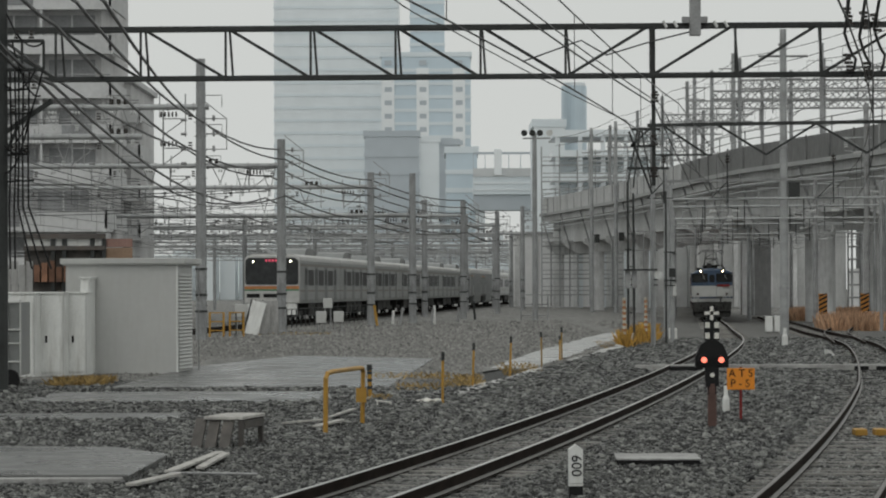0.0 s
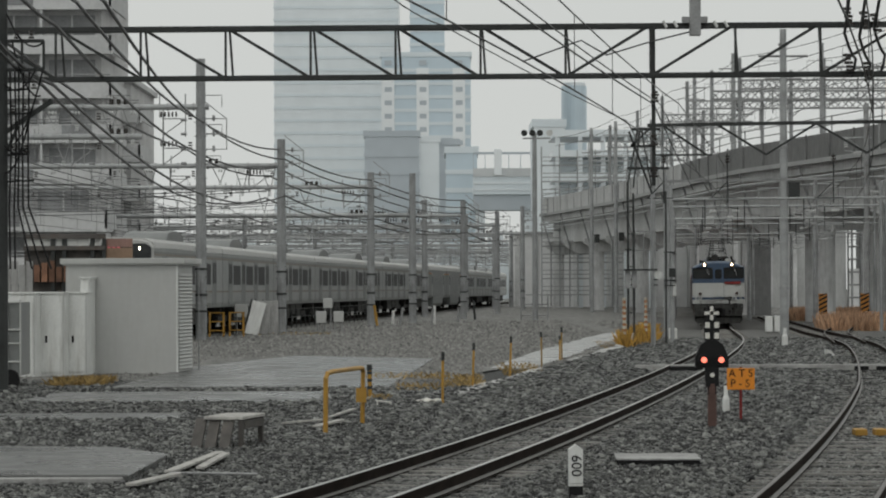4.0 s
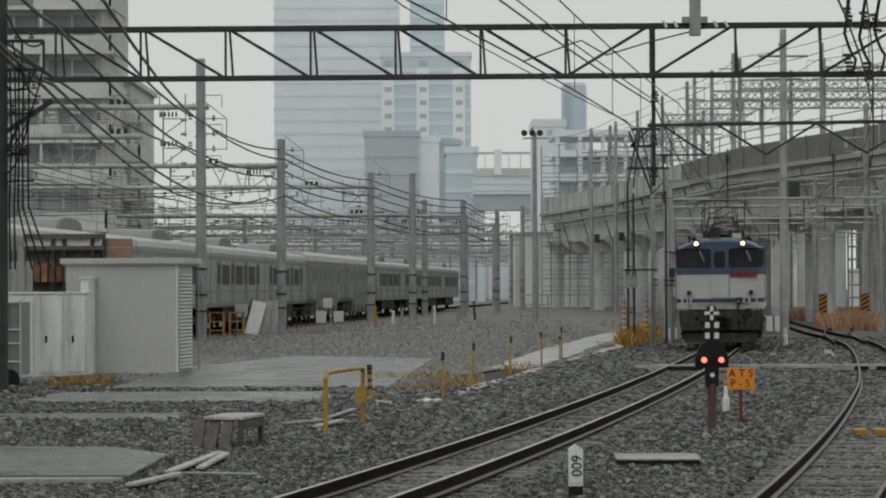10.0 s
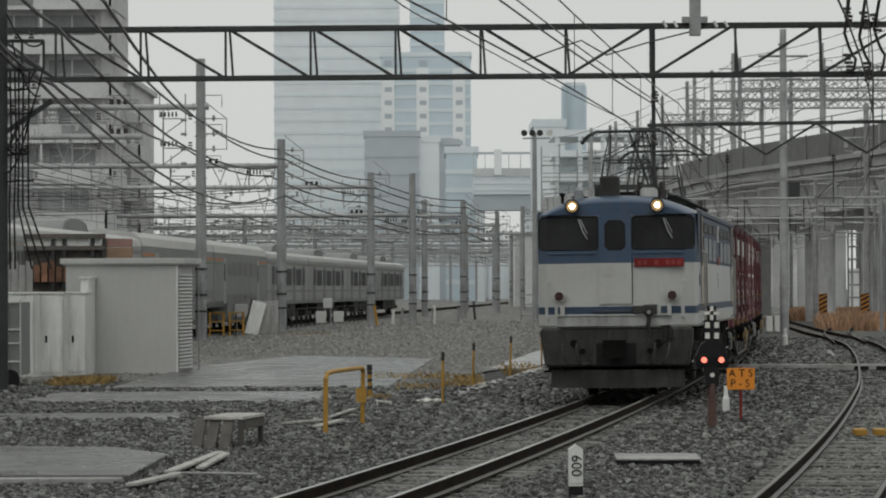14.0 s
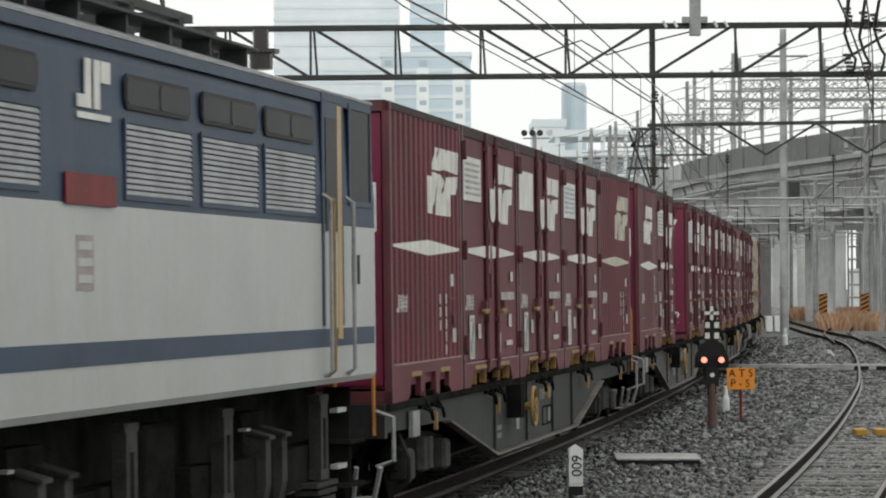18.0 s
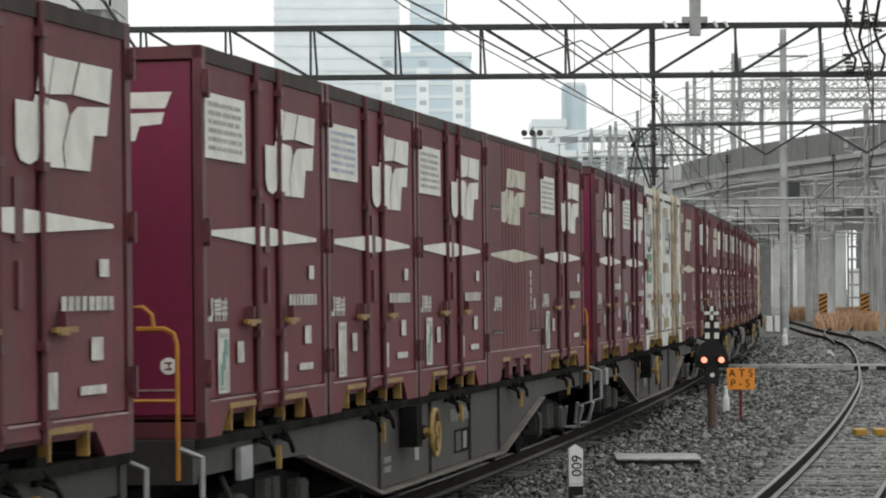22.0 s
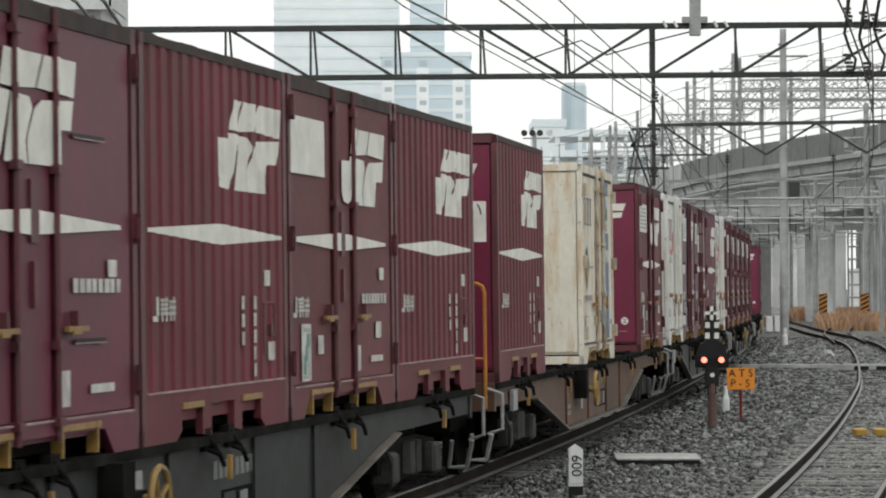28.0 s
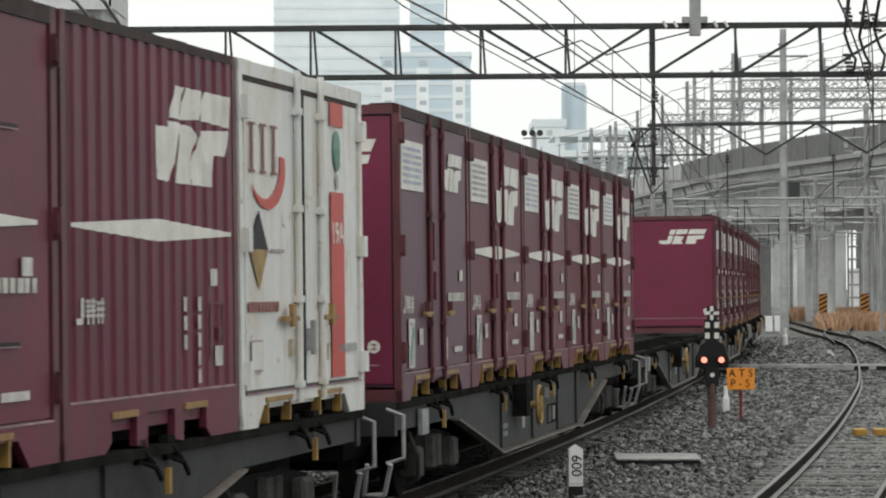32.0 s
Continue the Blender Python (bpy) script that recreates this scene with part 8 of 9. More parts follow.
def build_side_door(kind, seed):
    """Maroon container with a full-height side door: lock rods, placard, mark and print."""
    rng = random.Random(seed)
    label = {"bare": "maroon freight container with side doors, dark slots and no placard", "lined": "maroon freight container with side doors and short dark slots", "striped": "maroon steel freight container with side doors and a white stripe", "plain": "purple-maroon freight container with side doors and a large white placard",
             "slotted": "maroon freight container with side doors and dark handling slots", "blank": "maroon freight container with a blank white placard and yellow door handles"}[kind]
    c = thing("freight_container", label, "container", "containers on the wagons")
    body = PURPLE if kind == "plain" else MAROON
    container_frame(c, body, TRIM)
    block("front_panel", CRIMSON, c, (-CW + 0.08, CW - 0.08, 0.02, 0.048, 0.15, CH - 0.1), label="plain crimson end panel")
    block("end_line", PALELINE, c, (-CW + 0.1, CW - 0.2, 0.012, 0.02, 0.3, 0.312))
    first, second = 1.43, 2.12
    for a, b in ((0.12, first - 0.05), (first + 0.05, second - 0.05), (second + 0.05, 3.58)):
        block("side_panel", body, c, (CW - 0.04, CW - 0.012, a, b, 0.25, CH - 0.09))
    for y in (first, second):
        bm = bmesh.new()
        rod(bm, (CW + 0.012, y, 0.12), (CW + 0.012, y, CH - 0.01), 0.022, 8)
        for z in (0.2, 0.62, 1.58, 2.3):
            box(bm, CW - 0.02, CW + 0.042, y - 0.05, y + 0.05, z, z + 0.05)
        part("lock_rod", bm, TRIM, c)
        y0, y1 = (y - 0.46, y - 0.04) if y == first else (y + 0.07, y + 0.48)
        block("door_handle", HANDLE, c, (CW + 0.015, CW + 0.045, y0 + 0.04, y1, 0.715, 0.745), (CW + 0.03, CW + 0.05, (y0 + y1) / 2 - 0.1, (y0 + y1) / 2 + 0.05, 0.7, 0.735), label="yellow door handle")
        block("handle_catch", TRIM, c, (CW + 0.0, CW + 0.05, (y0 + y1) / 2 - 0.02, (y0 + y1) / 2 + 0.02, 0.745, 0.83))
    mid = (first + second) / 2
    block("handle_slot", TRIM, c, (CW - 0.012, CW + 0.004, mid - 0.07, mid + 0.07, 1.2, 1.54), (CW - 0.012, CW + 0.012, mid - 0.04, mid + 0.04, 0.85, 1.1))
    for y in (0.0, 3.63):
        for z in (0.35, 1.25, 2.2):
            block("hinge", TRIM, c, (CW - 0.01, CW + 0.03, y, y + 0.08, z, z + 0.12), (CW + 0.0, CW + 0.04, y + 0.02, y + 0.06, z - 0.03, z + 0.15))
    if kind != "bare":
        p0, p1 = (0.06, 0.66) if kind == "slotted" else (0.06, 1.14)
        pl = bars(c, "placard", SIGNWHITE, [(p0, p1, 1.79, 2.21)], label="white side placard")
        if kind != "blank":
            ink = PALEINK if rng.random() < 0.5 else FADEDBLUE
            block("placard_print", ink, pl, *[(CW + 0.006, CW + 0.008, a, b, z0, z1) for a, b, z0, z1 in print_rows(p0 + 0.08, p1 - 0.1, 1.83, 2.17, 6, rng)])["kind"] = "stuff"
    if kind == "plain":
        company_mark(c, 2.3, 3.3, 1.84, 2.19, SIGNWHITE)
    elif kind in ("slotted", "bare"):
        company_mark(c, 0.87, 2.53, 1.62, 2.22, SIGNWHITE, cuts=(first, second))
        for a in (0.18, 2.45):
            for z in (0.65, 1.8):
                if kind == "slotted" and a < 1 and z > 1:
                    continue
                slot = bars(c, "handling_slot", BLACK, [(a, a + 0.6, z, z + 0.022)])
                block("slot_edge", PALELINE, slot, (CW + 0.0055, CW + 0.008, a, a + 0.6, z - 0.008, z))
    else:
        if kind == "lined":
            for a in (0.1, 2.95):
                bars(c, "handling_slot", BLACK, [(a, a + 0.5, 1.74, 1.765)])
        company_mark(c, 1.74, 3.36, 1.61, 2.21, SIGNWHITE, cuts=(second,))
    if kind != "plain":
        diamond(c, 0.06, 3.36, 1.31, cuts=(first - 0.05, first + 0.05, second - 0.05, second + 0.05))
    freight_name(c, 0.09, 0.74, rng)
    top = 0.93 if kind in ("slotted", "bare") else 0.83
    bars(c, "code_print", STICKER, [r for r in stroke_row(2.44, 3.38, top, top + 0.08, 8, rng) if not 2.8 < r[0] < 2.9], label="white code print")["kind"] = "stuff"
    for a, b, z0, z1 in ((0.88, 1.05, 0.46, 0.6), (2.2, 2.36, 0.3, 0.5), (3.1, 3.27, 1.02, 1.12), (2.75, 3.2, 0.36, 0.41)) + (((2.95, 3.15, 0.55, 0.68),) if rng.random() < 0.6 else ()):
        bars(c, "sticker", STICKER, [(a, b, z0, z1)])
    if kind not in ("slotted", "bare"):
        g = bars(c, "advert_strip", STICKER, [(0.35, 0.64, 0.27, 0.69)])
        block("advert_spot", TEAL if rng.random() < 0.6 else LOGOCREAM, g, *[(CW + 0.006, CW + 0.008, 0.4 + 0.025 * k, 0.47 + 0.03 * k, 0.32 + 0.05 * k, 0.46 + 0.04 * k) for k in (0, 2, 4)])
        block("advert_print", PALEINK, g, (CW + 0.006, CW + 0.008, 0.4, 0.58, 0.63, 0.66), (CW + 0.006, CW + 0.008, 0.4, 0.52, 0.29, 0.31))["kind"] = "stuff"
    end_mark(c)
    bm = bmesh.new()
    rod(bm, (0.98, 0.012, 0.46), (0.98, 0.019, 0.46), 0.055, 14)
    disc = part("end_disc", bm, SIGNWHITE, c)
    block("disc_print", CRIMSON, disc, (0.955, 1.005, 0.009, 0.012, 0.475, 0.485), (0.955, 1.005, 0.009, 0.012, 0.435, 0.445), (0.98, 0.99, 0.009, 0.012, 0.445, 0.475))
    return c


def build_ribbed(seed, mat_mark, half=False):
    """Maroon container with corrugated walls; half: ribs only in the middle, with slots beside them."""
    rng = random.Random(seed)
    c = thing("ribbed_container", "maroon freight container ribbed in the middle with dark slots" if half else "maroon freight container with ribbed walls and a white stripe", "container", "containers on the wagons")
    container_frame(c, MAROON, TRIM, True)
    lo, hi, n, deep = (1.0, 2.7, 8, 0.014) if half else (0.12, CL - 0.12, 14, 0.022)
    for x in (1, -1):
        pitch = (hi - lo) / n
        prof = [(0.1, -0.004)] if half else []
        for i in range(n):
            y = lo + i * pitch
            prof += [(y, -0.004), (y + pitch * 0.14, -deep), (y + pitch * 0.4, -deep), (y + pitch * 0.54, -0.004)]
        prof += [(hi, -0.004)] + ([(CL - 0.1, -0.004)] if half else [])
        verts = []
        for y, d in prof:
            verts += [(x * (CW + d), y, 0.3), (x * (CW + d), y, CH - 0.05)]
        faces = [(2 * i, 2 * i + 2, 2 * i + 3, 2 * i + 1) for i in range(len(prof) - 1)]
        new("ribbed_wall", from_arrays("ribbed_wall", verts, faces, MAROON)).parent = c
    wall = [p for i, p in enumerate(prof) if i == 0 or p[0] > prof[i - 1][0] + 1e-5]
    block("front_panel", CRIMSON, c, (-CW + 0.08, CW - 0.08, 0.02, 0.048, 0.15, CH - 0.1), label="plain crimson end panel")
    n = block("end_notice", SIGNWHITE, c, (-0.35, 1.1, 0.012, 0.02, 1.42, 1.83), label="white notice with blue-grey writing")
    for word, z in (("さしい", 1.725), ("テナ", 1.52)):
        letters(word, 0.21, NOTICEINK, n, pose(0.76, 0.007, z, 90), "notice_print")
    end_mark(c)
    g = block("end_label", SIGNWHITE, c, (0.1, 0.62, 0.012, 0.018, 0.95, 1.33))
    block("end_label_spot", GREEN, g, (0.15, 0.56, 0.008, 0.012, 1.08, 1.25))
    if half:
        company_mark(c, 1.0, 2.7, 1.62, 2.2, mat_mark, profile=wall)
        diamond(c, 0.28, 3.55, 1.29, mat_mark, profile=wall)
        freight_name(c, 0.4, 0.72, rng)
        for a, z in ((0.36, 1.76), (2.95, 1.75), (0.36, 0.5), (2.95, 0.49)):
            slot = bars(c, "handling_slot", BLACK, [(a, a + 0.57, z, z + 0.028)])
            block("slot_edge", PALELINE, slot, (CW + 0.0055, CW + 0.008, a, a + 0.57, z - 0.01, z))
        bars(c, "code_print", STICKER, [r for k in range(5) for r in stroke_row(2.94, 3.06, 0.71 + 0.09 * k, 0.78 + 0.09 * k, 1, rng)])["kind"] = "stuff"
        bars(c, "sticker", STICKER, [(3.2, 3.32, 0.72, 0.84)])
    else:
        company_mark(c, 1.83, 3.57, 1.61, 2.22, mat_mark, profile=wall)
        diamond(c, 0.22, 3.55, 1.31, mat_mark, profile=wall)
        freight_name(c, 0.24, 0.75, rng)
        bars(c, "code_print", STICKER, [r for k in range(3) for r in stroke_row(2.4, 2.48, 0.57 + 0.12 * k, 0.66 + 0.12 * k, 1, rng)] + [r for k in range(5) for r in stroke_row(2.72, 2.81, 0.35 + 0.115 * k, 0.44 + 0.115 * k, 1, rng)])["kind"] = "stuff"
        bars(c, "sticker", STICKER, [(3.02, 3.18, 0.97, 1.08)])
        if rng.random() < 0.6:
            bars(c, "sticker", ORANGE if rng.random() < 0.4 else STICKER, [(3.12, 3.3, 0.45, 0.58)])
        block("lock_plate", TRIM, c, (CW - 0.02, CW + 0.006, 3.2, 3.27, 0.62, 0.7))
    bars(c, "plate_seam", TRIM, [(3.0, 3.02, 0.5, 0.86), (3.3, 3.32, 0.5, 0.86), (3.02, 3.3, 0.85, 0.862)])
    return c


def build_reefer(body, stripe, moon, label, seed, panel=False, oval=False, tree=False):
    """Pale insulated container: double side door with lock rods, coloured stripe, emblem."""
    rng = random.Random(seed)
    c = thing("insulated_container", label, "container", "containers on the wagons")
    container_frame(c, body, body)
    block("front_panel", body, c, (-CW + 0.08, CW - 0.08, 0.02, 0.048, 0.15, CH - 0.1))
    for a, b in ((0.16, 1.78), (1.83, 3.54)):
        block("side_door", body, c, (CW - 0.04, CW - 0.01, a, b, 0.25, CH - 0.12))
    block("door_seal", DARKSTEEL, c, (CW - 0.03, CW + 0.002, 1.79, 1.815, 0.25, CH - 0.12))
    red = moon is STRIPERED
    metal = body if red else RUSTROD
    for y in (1.54, 2.26):
        bm = bmesh.new()
        rod(bm, (CW + 0.02, y, 0.14), (CW + 0.02, y, CH + 0.02), 0.026, 8)
        for z in (0.24, 0.85, 1.5, 2.2):
            box(bm, CW - 0.02, CW + 0.05, y - 0.05, y + 0.05, z, z + 0.05)
        part("lock_rod", bm, metal, c)
    for y in (0.1, 3.62):
        for z in (0.3, 1.2, 2.1):
            block("hinge", metal, c, (CW - 0.02, CW + 0.05, y - 0.05, y + 0.05, z, z + 0.16))
    for y in (1.25, 2.46):
        block("door_handle", HANDLE, c, (CW + 0.01, CW + 0.05, y - 0.22, y + 0.2, 0.72, 0.755), (CW + 0.03, CW + 0.06, y - 0.05, y + 0.04, 0.68, 0.84), label="worn handle")
    block("latch_box", STEEL, c, (CW, CW + 0.05, 1.8, 1.92, 0.5, 0.66), (CW + 0.03, CW + 0.06, 1.83, 1.89, 0.47, 0.72))
    if tree:
        spans = [(2.62, 3.05, 2.18, 2.36), (2.62, 3.05, 0.28, 1.68)]
    elif red:
        spans = [(2.6, 3.03, 0.28, 2.35)]
    else:
        spans = [(2.6, 3.0, 0.28, 1.2), (2.6, 3.0, 1.72, 2.35)]
    for row in spans:
        bars(c, "colour_stripe", stripe, [row], label="vertical coloured stripe")
    if tree:
        for name, z, r, mat in (("tree_emblem", 2.0, 0.15, FADEDBLUE if body is not JWHITE else TEAL), ("tree_crown", 1.93, 0.09, GREEN), ("emblem_foot", 1.76, 0.06, PALEINK)):
            bm = bmesh.new()
            q = 0.004 if name == "tree_crown" else 0.0
            prism(bm, [(2.84 + (r if q else 0.8 * r) * 0.95 * math.cos(a), z + r * math.sin(a)) for a in np.linspace(0, 2 * math.pi, 15)[:-1]], CW + 0.001 + q, CW + 0.004 + q, "x")
            part(name, bm, mat, c)
    elif not red:
        bars(c, "pale_label", LOGOCREAM, [(2.61, 2.99, 1.25, 1.62)])
    letters("19A", 0.24, SIGNWHITE, c, pose(CW + 0.0075, 2.83, 1.36 if tree else 1.9, 90, 0, 90), "type_code")
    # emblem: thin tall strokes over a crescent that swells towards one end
    ink = REDBROWN if red else NAVY
    for a in (0.3, 0.6, 0.9):
        bars(c, "emblem_stroke", ink, [(a, a + 0.05, 1.76, 2.08), (a - 0.06, a + 0.11, 2.07, 2.09), (a - 0.05, a + 0.1, 1.745, 1.765)])
    if body is JWHITE:
        bm = bmesh.new()
        outer = [(0.74 + 0.5 * math.cos(a), 1.8 + 0.3 * math.sin(a)) for a in np.linspace(-2.55, 0.25, 14)]
        inner = [(0.66 + 0.44 * math.cos(a), 1.83 + 0.26 * math.sin(a)) for a in np.linspace(0.2, -2.45, 14)]
        prism(bm, outer + inner, CW + 0.001, CW + 0.004, "x")
        part("crescent", bm, moon, c)
    if red:
        bm = bmesh.new()
        prism(bm, [(0.42 + 0.6 * math.cos(a), 1.6 + 0.4 * math.sin(a)) for a in np.linspace(-2.7, 0.3, 12)] + [(0.38 + 0.52 * math.cos(a), 1.68 + 0.38 * math.sin(a)) for a in np.linspace(0.22, -2.6, 12)], 0.012, 0.018)
        part("end_crescent", bm, STRIPERED, c, "red crescent on the end wall")
    if panel:
        g = bars(c, "green_panel", GREEN, [(0.25, 1.12, 1.03, 1.47)], label="green panel with a pale mark")
        block("panel_mark", LOGOCREAM, g, (CW + 0.006, CW + 0.008, 0.3, 1.05, 1.26, 1.36), (CW + 0.006, CW + 0.008, 0.5, 0.9, 1.16, 1.2))
    elif oval:
        for name, z, r, mat in (("oval_mark", 1.33, 0.15, TEAL), ("oval_core", 1.27, 0.08, GREEN), ("oval_foot", 1.11, 0.05, PALEINK)):
            bm = bmesh.new()
            q = 0.004 if name == "oval_core" else 0.0
            prism(bm, [(0.56 + 0.13 * r / 0.15 * math.cos(a), z + r * math.sin(a)) for a in np.linspace(0, 2 * math.pi, 17)[:-1]], CW + 0.001 + q, CW + 0.004 + q, "x")
            part(name, bm, mat, c)
    elif stripe is not NAVY:
        bm = bmesh.new()
        prism(bm, [(0.24, 1.22), (0.73, 1.22), (0.485, 1.49)], CW + 0.001, CW + 0.004, "x")
        d = part("diamond_mark", bm, BLACK, c)
        bm = bmesh.new()
        prism(bm, [(0.24, 1.22), (0.485, 0.94), (0.73, 1.22)], CW + 0.001, CW + 0.004, "x")
        part("diamond_foot", bm, DULLYELLOW, d)
        bars(c, "mark_print", GREYINK, print_rows(0.8, 1.25, 1.19, 1.24, 1, rng))["kind"] = "stuff"
    # dark strips that paint the shade of the recesses around the doors
    block("lower_gap", DARKSTEEL, c, (CW - 0.04, CW - 0.006, 0.14, 3.54, 0.23, 0.26), label="dark strip for the shaded gap under the doors")
    block("upper_gap", ROOFEDGE, c, (CW - 0.04, CW - 0.006, 0.14, 3.54, CH - 0.14, CH - 0.062), label="dark strip for the shaded recess above the doors")
    bars(c, "code_print", REDBROWN if red else GREYINK, stroke_row(0.2, 1.04, 0.79, 0.86, 9, rng))["kind"] = "stuff"
    frame_mark = bars(c, "data_frame", GREYINK, [(0.25, 0.55, 0.38, 0.6)])
    block("data_field", body, frame_mark, (CW + 0.005, CW + 0.007, 0.27, 0.53, 0.395, 0.585))
    bars(c, "rating_label", PALEINK, [(2.85, 3.45, 0.47, 0.53)])
    for y, z in ((1.38, 0.47), (2.4, 0.42)):
        block("small_catch", RUSTROD, c, (CW - 0.01, CW + 0.02, y - 0.05, y + 0.05, z, z + 0.12))
    return c


def build_train():
    """The locomotive, the wagons and what each carries; returns (thing, place along the train, length, pivot, own offset)."""
    out = [(build_loco(), 0.0, 15.5, 2.9, Matrix())]
    grey = build_wagon(WAGONGREY, "long blue-grey flat container wagon with a yellow handbrake wheel")
    brown = build_wagon(WAGONBROWN, "long grey-brown flat container wagon with a yellow handbrake wheel")
    rust = build_wagon(WAGONRUST, "long rusty orange-brown flat container wagon with a yellow handbrake wheel")
    proto = {
        "D": build_side_door("striped", 1), "E": build_side_door("striped", 2), "B": build_side_door("blank", 3),
        "S": build_side_door("slotted", 4), "Z": build_side_door("lined", 8), "N": build_side_door("bare", 10), "P": build_side_door("plain", 5),
        "C": build_ribbed(6, SIGNWHITE), "X": build_ribbed(9, LOGOCREAM), "H": build_ribbed(12, SIGNWHITE, True), "Y": build_ribbed(7, LOGOCREAM, True),
        "J": build_reefer(JWHITE, STRIPEBLUE, NAVY, "white insulated container with a blue stripe and rust streaks", 9, True),
        "K": build_reefer(JWHITE, NAVY, NAVY, "white insulated container with a navy stripe and rust streaks", 2),
        "R": build_reefer(JWHITE, STRIPERED, STRIPERED, "white insulated container with a red stripe and crescent", 5, tree=True),
        "Q": build_reefer(JWHITE, POSTRED, STRIPERED, "white insulated container with a red-brown stripe and teal oval", 5, oval=True),
        "T": build_reefer(JBEIGE, STRIPEBLUE, NAVY, "rust-stained beige insulated container with a blue stripe", 5, tree=True)}
    used = set()
    loads = ("CDBEX", "HD-ED", "DEDYZ", "NDJKY", "DXBDE", "PSCBC", "C-T-D", "QPSCR", "PDEDE", "-----", "EDEDE", "DEDED", "EEDDE")
    # how each side is weathered: m maroon, b browned, w wine
    shades = ("mmbbm", "bb-mb", "mmmbb", "wwmmb", "bmbbb", "mwmbm", "m-m-b", "mmwwm", "wwwmw", "-----", "wwmwm", "mbmwm", "mbmbm")
    shade = {"m": MAROON, "b": BROWNED, "w": WINE}
    for w, load in enumerate(loads):
        base = FIRST - 0.55 + WAGON * w
        src = rust if w == 6 else brown if w in (1, 2, 3, 10) else grey
        wagon = src if src.name not in used else copy_thing(src, Matrix())
        for o in [o for o in wagon.children if o.name.startswith("end_handrail")]:
            if w in (4, 8, 9, 10, 12):
                bpy.data.objects.remove(o)
            elif w in (1, 3, 7):
                o.material_slots[0].link = "OBJECT"
                o.material_slots[0].material = HANDLE if w == 7 else RAILORANGE
        used.add(src.name)
        out.append((wagon, base, 19.6, 2.75, Matrix()))
        for i, k in enumerate(load):
            if k == "-":
                continue
            p = proto[k]
            c = p if p.name not in used else copy_thing(p, Matrix())
            used.add(p.name)
            for o in c.children:
                if o.data.materials and o.data.materials[0] == MAROON:
                    o.material_slots[0].link = "OBJECT"
                    o.material_slots[0].material = shade[shades[w][i]]
            out.append((c, base, 19.6, 2.75, pose(0, 0.55 + SLOT * i, DECK)))
    return out


FREIGHT = build_train()


# ---- the commuter train on the yard track ----
def build_bilevel():
    """Double-deck car: bulging low body, two dim rows of windows, end doors, a smooth roof."""
    c = thing("double_deck_car", "stainless steel double-deck train car with a faint orange band", "train car", "cars of the commuter train")
    L, W = 19.5, 1.475
    bm = bmesh.new()
    prism(bm, [(-W + 0.12, 1.0), (W - 0.12, 1.0), (W, 1.25), (W, 3.3), (W - 0.1, 3.5), (-W + 0.1, 3.5), (-W, 3.3), (-W, 1.25)], 0.0, L)
    prism(bm, [(-W + 0.2, 0.32), (W - 0.2, 0.32), (W - 0.02, 0.55), (W + 0.004, 1.0), (W + 0.004, 1.3), (-W - 0.004, 1.3), (-W - 0.004, 1.0), (-W + 0.02, 0.55)], 4.4, 15.1)
    part("body", bm, EMUGREY, c)
    bm = bmesh.new()
    prism(bm, [(-W - 0.01, 3.3), (W + 0.01, 3.3), (W - 0.08, 3.6), (W - 0.4, 3.8), (0, 3.9), (-W + 0.4, 3.8), (-W + 0.08, 3.6)], 0.02, L - 0.02)
    part("roof", bm, EMUROOF, c)
    for s in (1, -1):
        def flat(y0, y1, z0, z1, o):
            return (min(s * W, s * (W + o)), max(s * W, s * (W + o)), y0, y1, z0, z1)
        block("upper_band", BANDORANGE, c, flat(0.2, 3.9, 2.95, 3.06, 0.008), flat(15.6, L - 0.2, 2.95, 3.06, 0.008))
        block("lower_band", GREENBAND, c, flat(0.2, 3.9, 2.8, 2.9, 0.008), flat(15.6, L - 0.2, 2.8, 2.9, 0.008))
        for z0, z1 in ((2.35, 2.95), (1.05, 1.55)):
            for k in range(5):
                block("window", EMUDARK, c, flat(4.7 + 2.05 * k, 6.4 + 2.05 * k, z0, z1, 0.01))
        for y in (3.0, 15.3):
            d = block("door", EMUSTEEL, c, flat(y, y + 0.9, 1.15, 3.1, 0.012))
            block("door_window", TRAINGLASS, d, flat(y + 0.25, y + 0.65, 2.1, 2.85, 0.018))
    for q in (2.9, 16.6):
        bm = bmesh.new()
        for x in (-1, 1):
            box(bm, x - 0.08, x + 0.08, q - 1.5, q + 1.5, 0.35, 0.6)
        box(bm, -1, 1, q - 0.3, q + 0.3, 0.35, 0.95)
        b = part("bogie", bm, BOGIE, c)
        wheelset(b, q - 1.05, 0.43)
        wheelset(b, q + 1.05, 0.43)
    for ob in c.children_recursive:
        ob.data.transform(Matrix.Scale(1.1, 4))
    return c


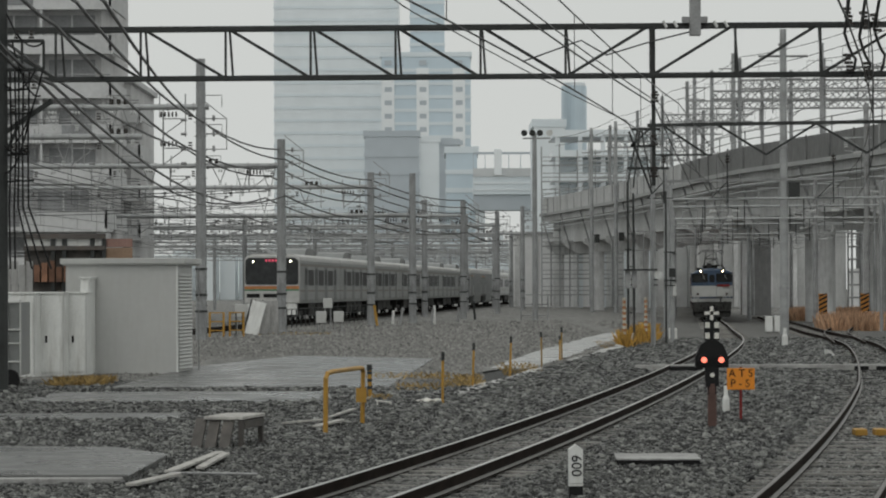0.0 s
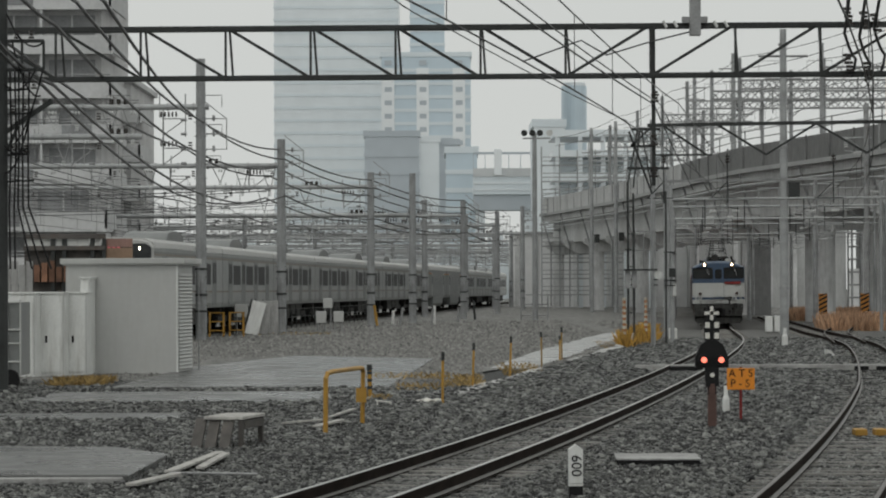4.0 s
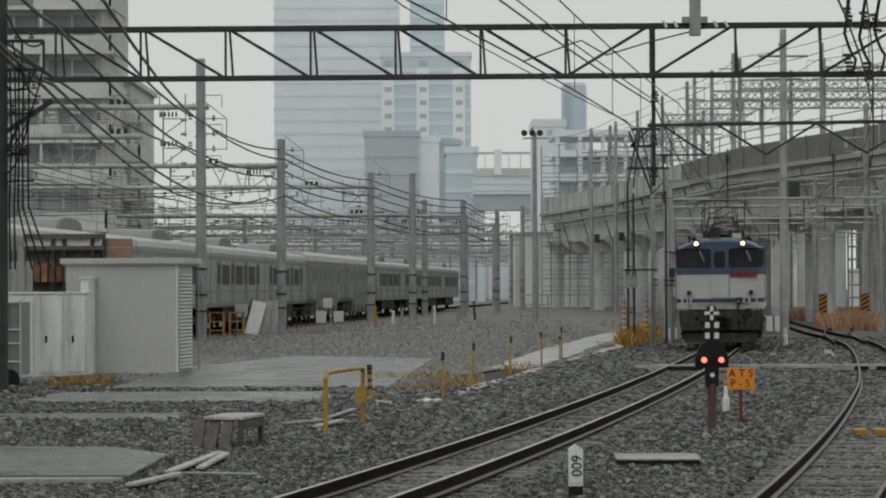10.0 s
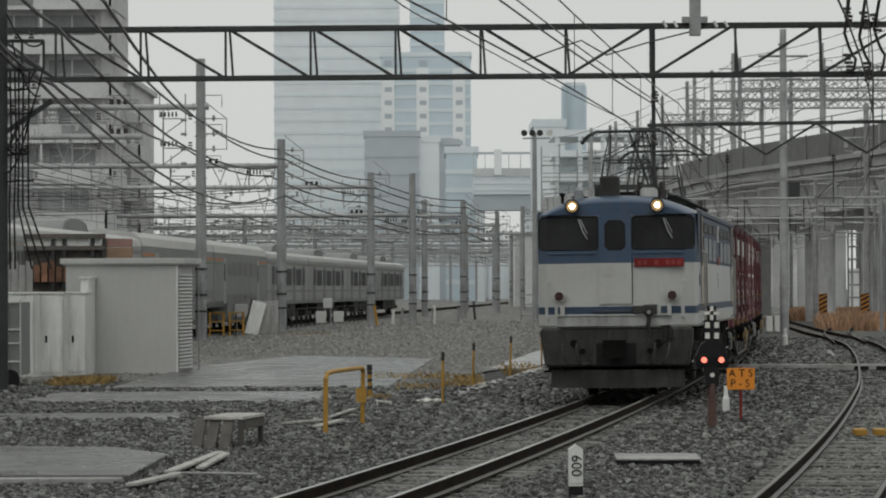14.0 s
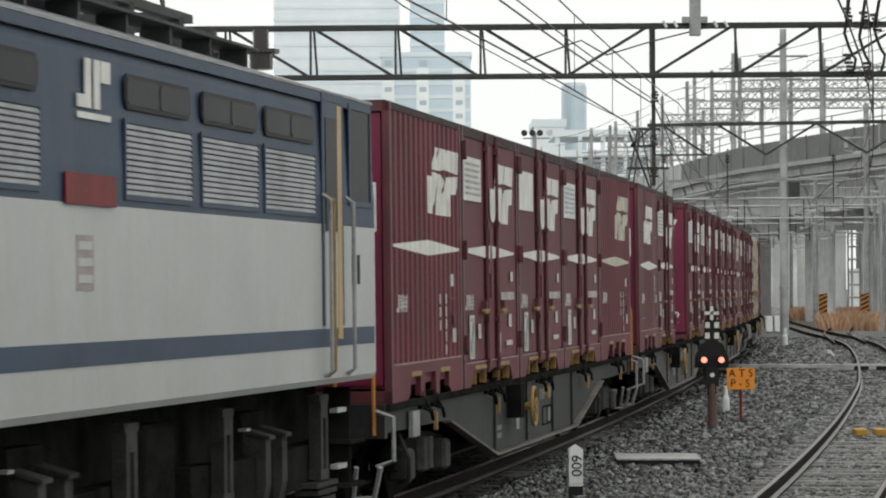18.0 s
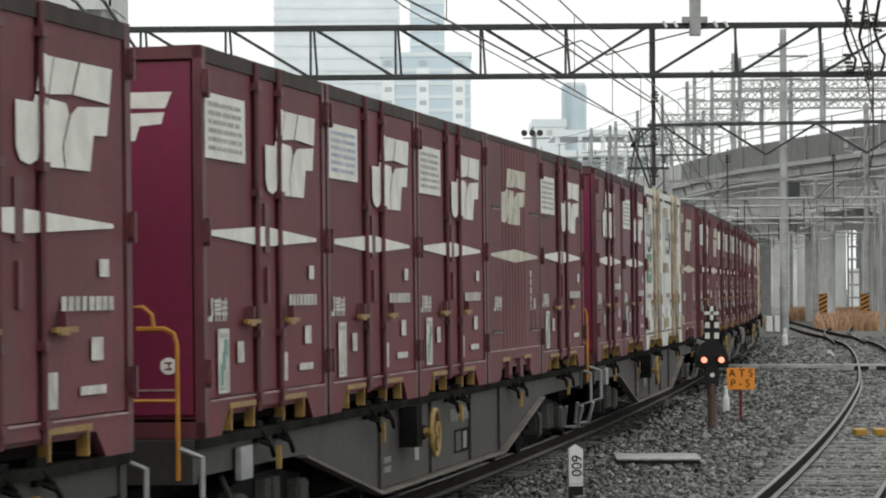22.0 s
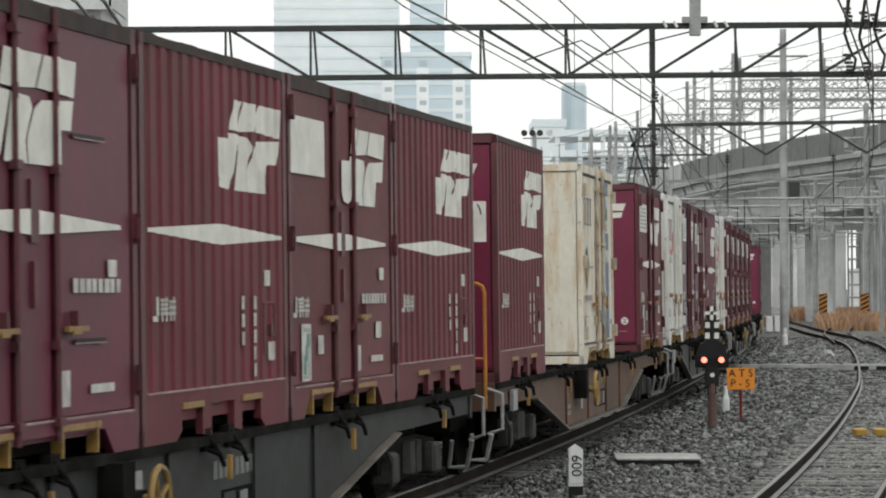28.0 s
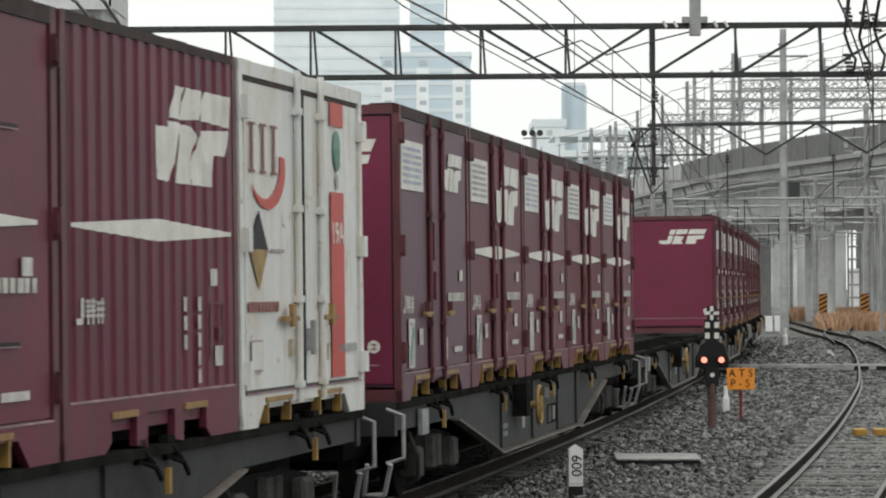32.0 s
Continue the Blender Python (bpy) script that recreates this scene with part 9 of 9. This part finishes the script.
def build_car(front):
    c = thing("commuter_car", "stainless steel commuter train car with a lit black cab front" if front else "stainless steel commuter train car with an orange and green band", "train car", "cars of the commuter train")
    L, W = 19.5, 1.475
    bm = bmesh.new()
    prism(bm, [(-W + 0.06, 1.0), (W - 0.06, 1.0), (W, 1.2), (W, 3.25), (W - 0.08, 3.4), (-W + 0.08, 3.4), (-W, 3.25), (-W, 1.2)], 0.0, L)
    part("body", bm, EMUSTEEL, c)
    bm = bmesh.new()
    prism(bm, [(-W - 0.01, 3.28), (W + 0.01, 3.28), (W - 0.05, 3.48), (W - 0.4, 3.62), (0, 3.67), (-W + 0.4, 3.62), (-W + 0.05, 3.48)], 0.02, L - 0.02)
    part("roof", bm, EMUROOF, c)
    bm = bmesh.new()
    prism(bm, [(7.2, 3.6), (12.3, 3.6), (11.7, 3.95), (10.6, 4.06), (8.9, 4.06), (7.8, 3.95)], -0.85, 0.85, "x")
    part("air_conditioner", bm, EMUGREY, c, bevel=0.04)
    block("air_conditioner_grille", BLACK, c, (-0.6, 0.6, 9.3, 10.2, 4.05, 4.075))
    for x in (W, -W):
        s = 1 if x > 0 else -1
        def flat(y0, y1, z0, z1, o):
            return (min(x, x + s * o), max(x, x + s * o), y0, y1, z0, z1)
        block("band", BANDDULL, c, flat(0, L, 2.98, 3.07, 0.004))
        block("band", EMUGREY, c, flat(0, L, 3.07, 3.14, 0.004))
        block("lower_band", BANDDULL, c, flat(0, L, 1.62, 1.7, 0.004))
        for k in range(4):
            y = 1.9 + 4.75 * k
            d = block("door", EMUGREY, c, flat(y, y + 1.3, 1.12, 3.0, 0.012))
            block("door_window", TRAINGLASS, d, flat(y + 0.1, y + 0.56, 2.0, 2.85, 0.018))
            block("door_window", TRAINGLASS, d, flat(y + 0.74, y + 1.2, 2.0, 2.85, 0.018))
            if k < 3:
                block("window", TRAINGLASS, c, flat(y + 1.75, y + 4.25, 1.95, 2.8, 0.006))
    for q in (2.9, 16.6):
        bm = bmesh.new()
        for x in (-1, 1):
            box(bm, x - 0.08, x + 0.08, q - 1.5, q + 1.5, 0.35, 0.6)
        box(bm, -1, 1, q - 0.3, q + 0.3, 0.35, 0.95)
        b = part("bogie", bm, BOGIE, c)
        wheelset(b, q - 1.05, 0.43)
        wheelset(b, q + 1.05, 0.43)
    block("underfloor_box", APRON, c, (-1.3, 1.3, 5.2, 8.4, 0.35, 1.0), (-1.3, 1.3, 8.9, 11.0, 0.45, 1.0), (-1.3, 1.3, 11.4, 14.2, 0.35, 1.0))
    if front:
        bm = bmesh.new()
        prism(bm, [(-W, 1.0), (W, 1.0), (W, 3.3), (W - 0.15, 3.5), (W - 0.5, 3.58), (-W + 0.5, 3.58), (-W + 0.15, 3.5), (-W, 3.3)], -0.35, 0.0)
        part("cab_shell", bm, EMUROOF, c, bevel=0.05)
        bm = bmesh.new()
        prism(bm, [(-W + 0.14, 2.0), (W - 0.14, 2.0), (W - 0.06, 2.08), (W - 0.06, 3.28), (W - 0.25, 3.42), (-W + 0.25, 3.42), (-W + 0.06, 3.28), (-W + 0.06, 2.08)], -0.372, -0.345)
        part("front_glass", bm, TRAINGLASS, c, "black glazed cab front")
        block("front_band", BANDORANGE, c, (-W + 0.02, W - 0.02, -0.368, -0.345, 1.76, 1.92))
        block("front_band", GREEN, c, (-W + 0.02, W - 0.02, -0.368, -0.345, 1.68, 1.755))
        for x in (-1.0, 1.0):
            bm = bmesh.new()
            rod(bm, (x, -0.385, 3.24), (x, -0.372, 3.24), 0.036, 14)
            part("headlamp", bm, BULB, c)
        block("destination_sign", LED, c, *[(a, a + 0.12, -0.38, -0.373, 3.22, 3.34) for a in (-0.35, -0.18, -0.01, 0.16)], label="red lit destination sign")
        block("grille", BLACK, c, (-1.35, -0.65, -0.37, -0.35, 1.32, 1.52))
        block("grille", BLACK, c, (-0.45, 0.5, -0.37, -0.35, 1.32, 1.52))
        block("skirt", WHITE, c, (-1.3, 1.3, -0.3, 0.1, 0.4, 1.0))
    for ob in c.children_recursive:
        ob.data.transform(Matrix.Scale(1.1, 4))
    return c


def build_commuter():
    head, plain = build_car(True), build_car(False)
    cars = [head, plain]
    deck = build_bilevel()
    while len(cars) < 13:
        cars.append(deck if len(cars) == 7 else copy_thing(deck if len(cars) == 8 else plain, Matrix()))
    return cars


COMMUTER = build_commuter()
RISE = 0.05
track = thing("track_4", "yard track that the commuter train runs on", "railway track", kind="structure")
for side in (-2.28, -1.02):
    bm = bmesh.new()
    for a, b in zip(range(-440, 660, 20), range(-420, 680, 20)):
        p, q = yard_line(a, side), yard_line(b, side)
        beam_l(bm, (p.x, p.y, -0.08 + RISE), (q.x, q.y, -0.08 + RISE), 0.07, 0.15)
    part("rail", bm, RAIL, track)


def motions():
    times = [i * 1.0 for i in range(33)]
    # the train eases and picks up a little on the way
    drift = [float(np.interp(t, (0, 18, 19, 20, 21, 22, 23, 24, 25, 26.5, 28, 29, 30, 31, 32), (0, 0, 0.06, 0.03, 0.04, -0.12, -0.06, -0.16, -0.05, -0.05, -0.03, -0.02, 0.26, 0.22, 0.55))) for t in times]
    for ob, place, length, pivot, own in FREIGHT:
        walk(ob, [(t, riding(HEAD - SPEED * t + place + e, length, pivot) @ own) for t, e in zip(times, drift)])
    for i, car in enumerate(COMMUTER):
        rows = []
        for t in times[::2]:
            d = 181 - 14.0 * t - 0.08 * t * t + 21.6 * i
            a, b = yard_line(d, -1.648), yard_line(d + 21.2, -1.648)
            rows.append((t, Matrix.Translation(a + Vector((0, 0, RISE))) @ Matrix.Rotation(math.atan2(a.x - b.x, b.y - a.y), 4, "Z")))
        walk(car, rows)


motions()
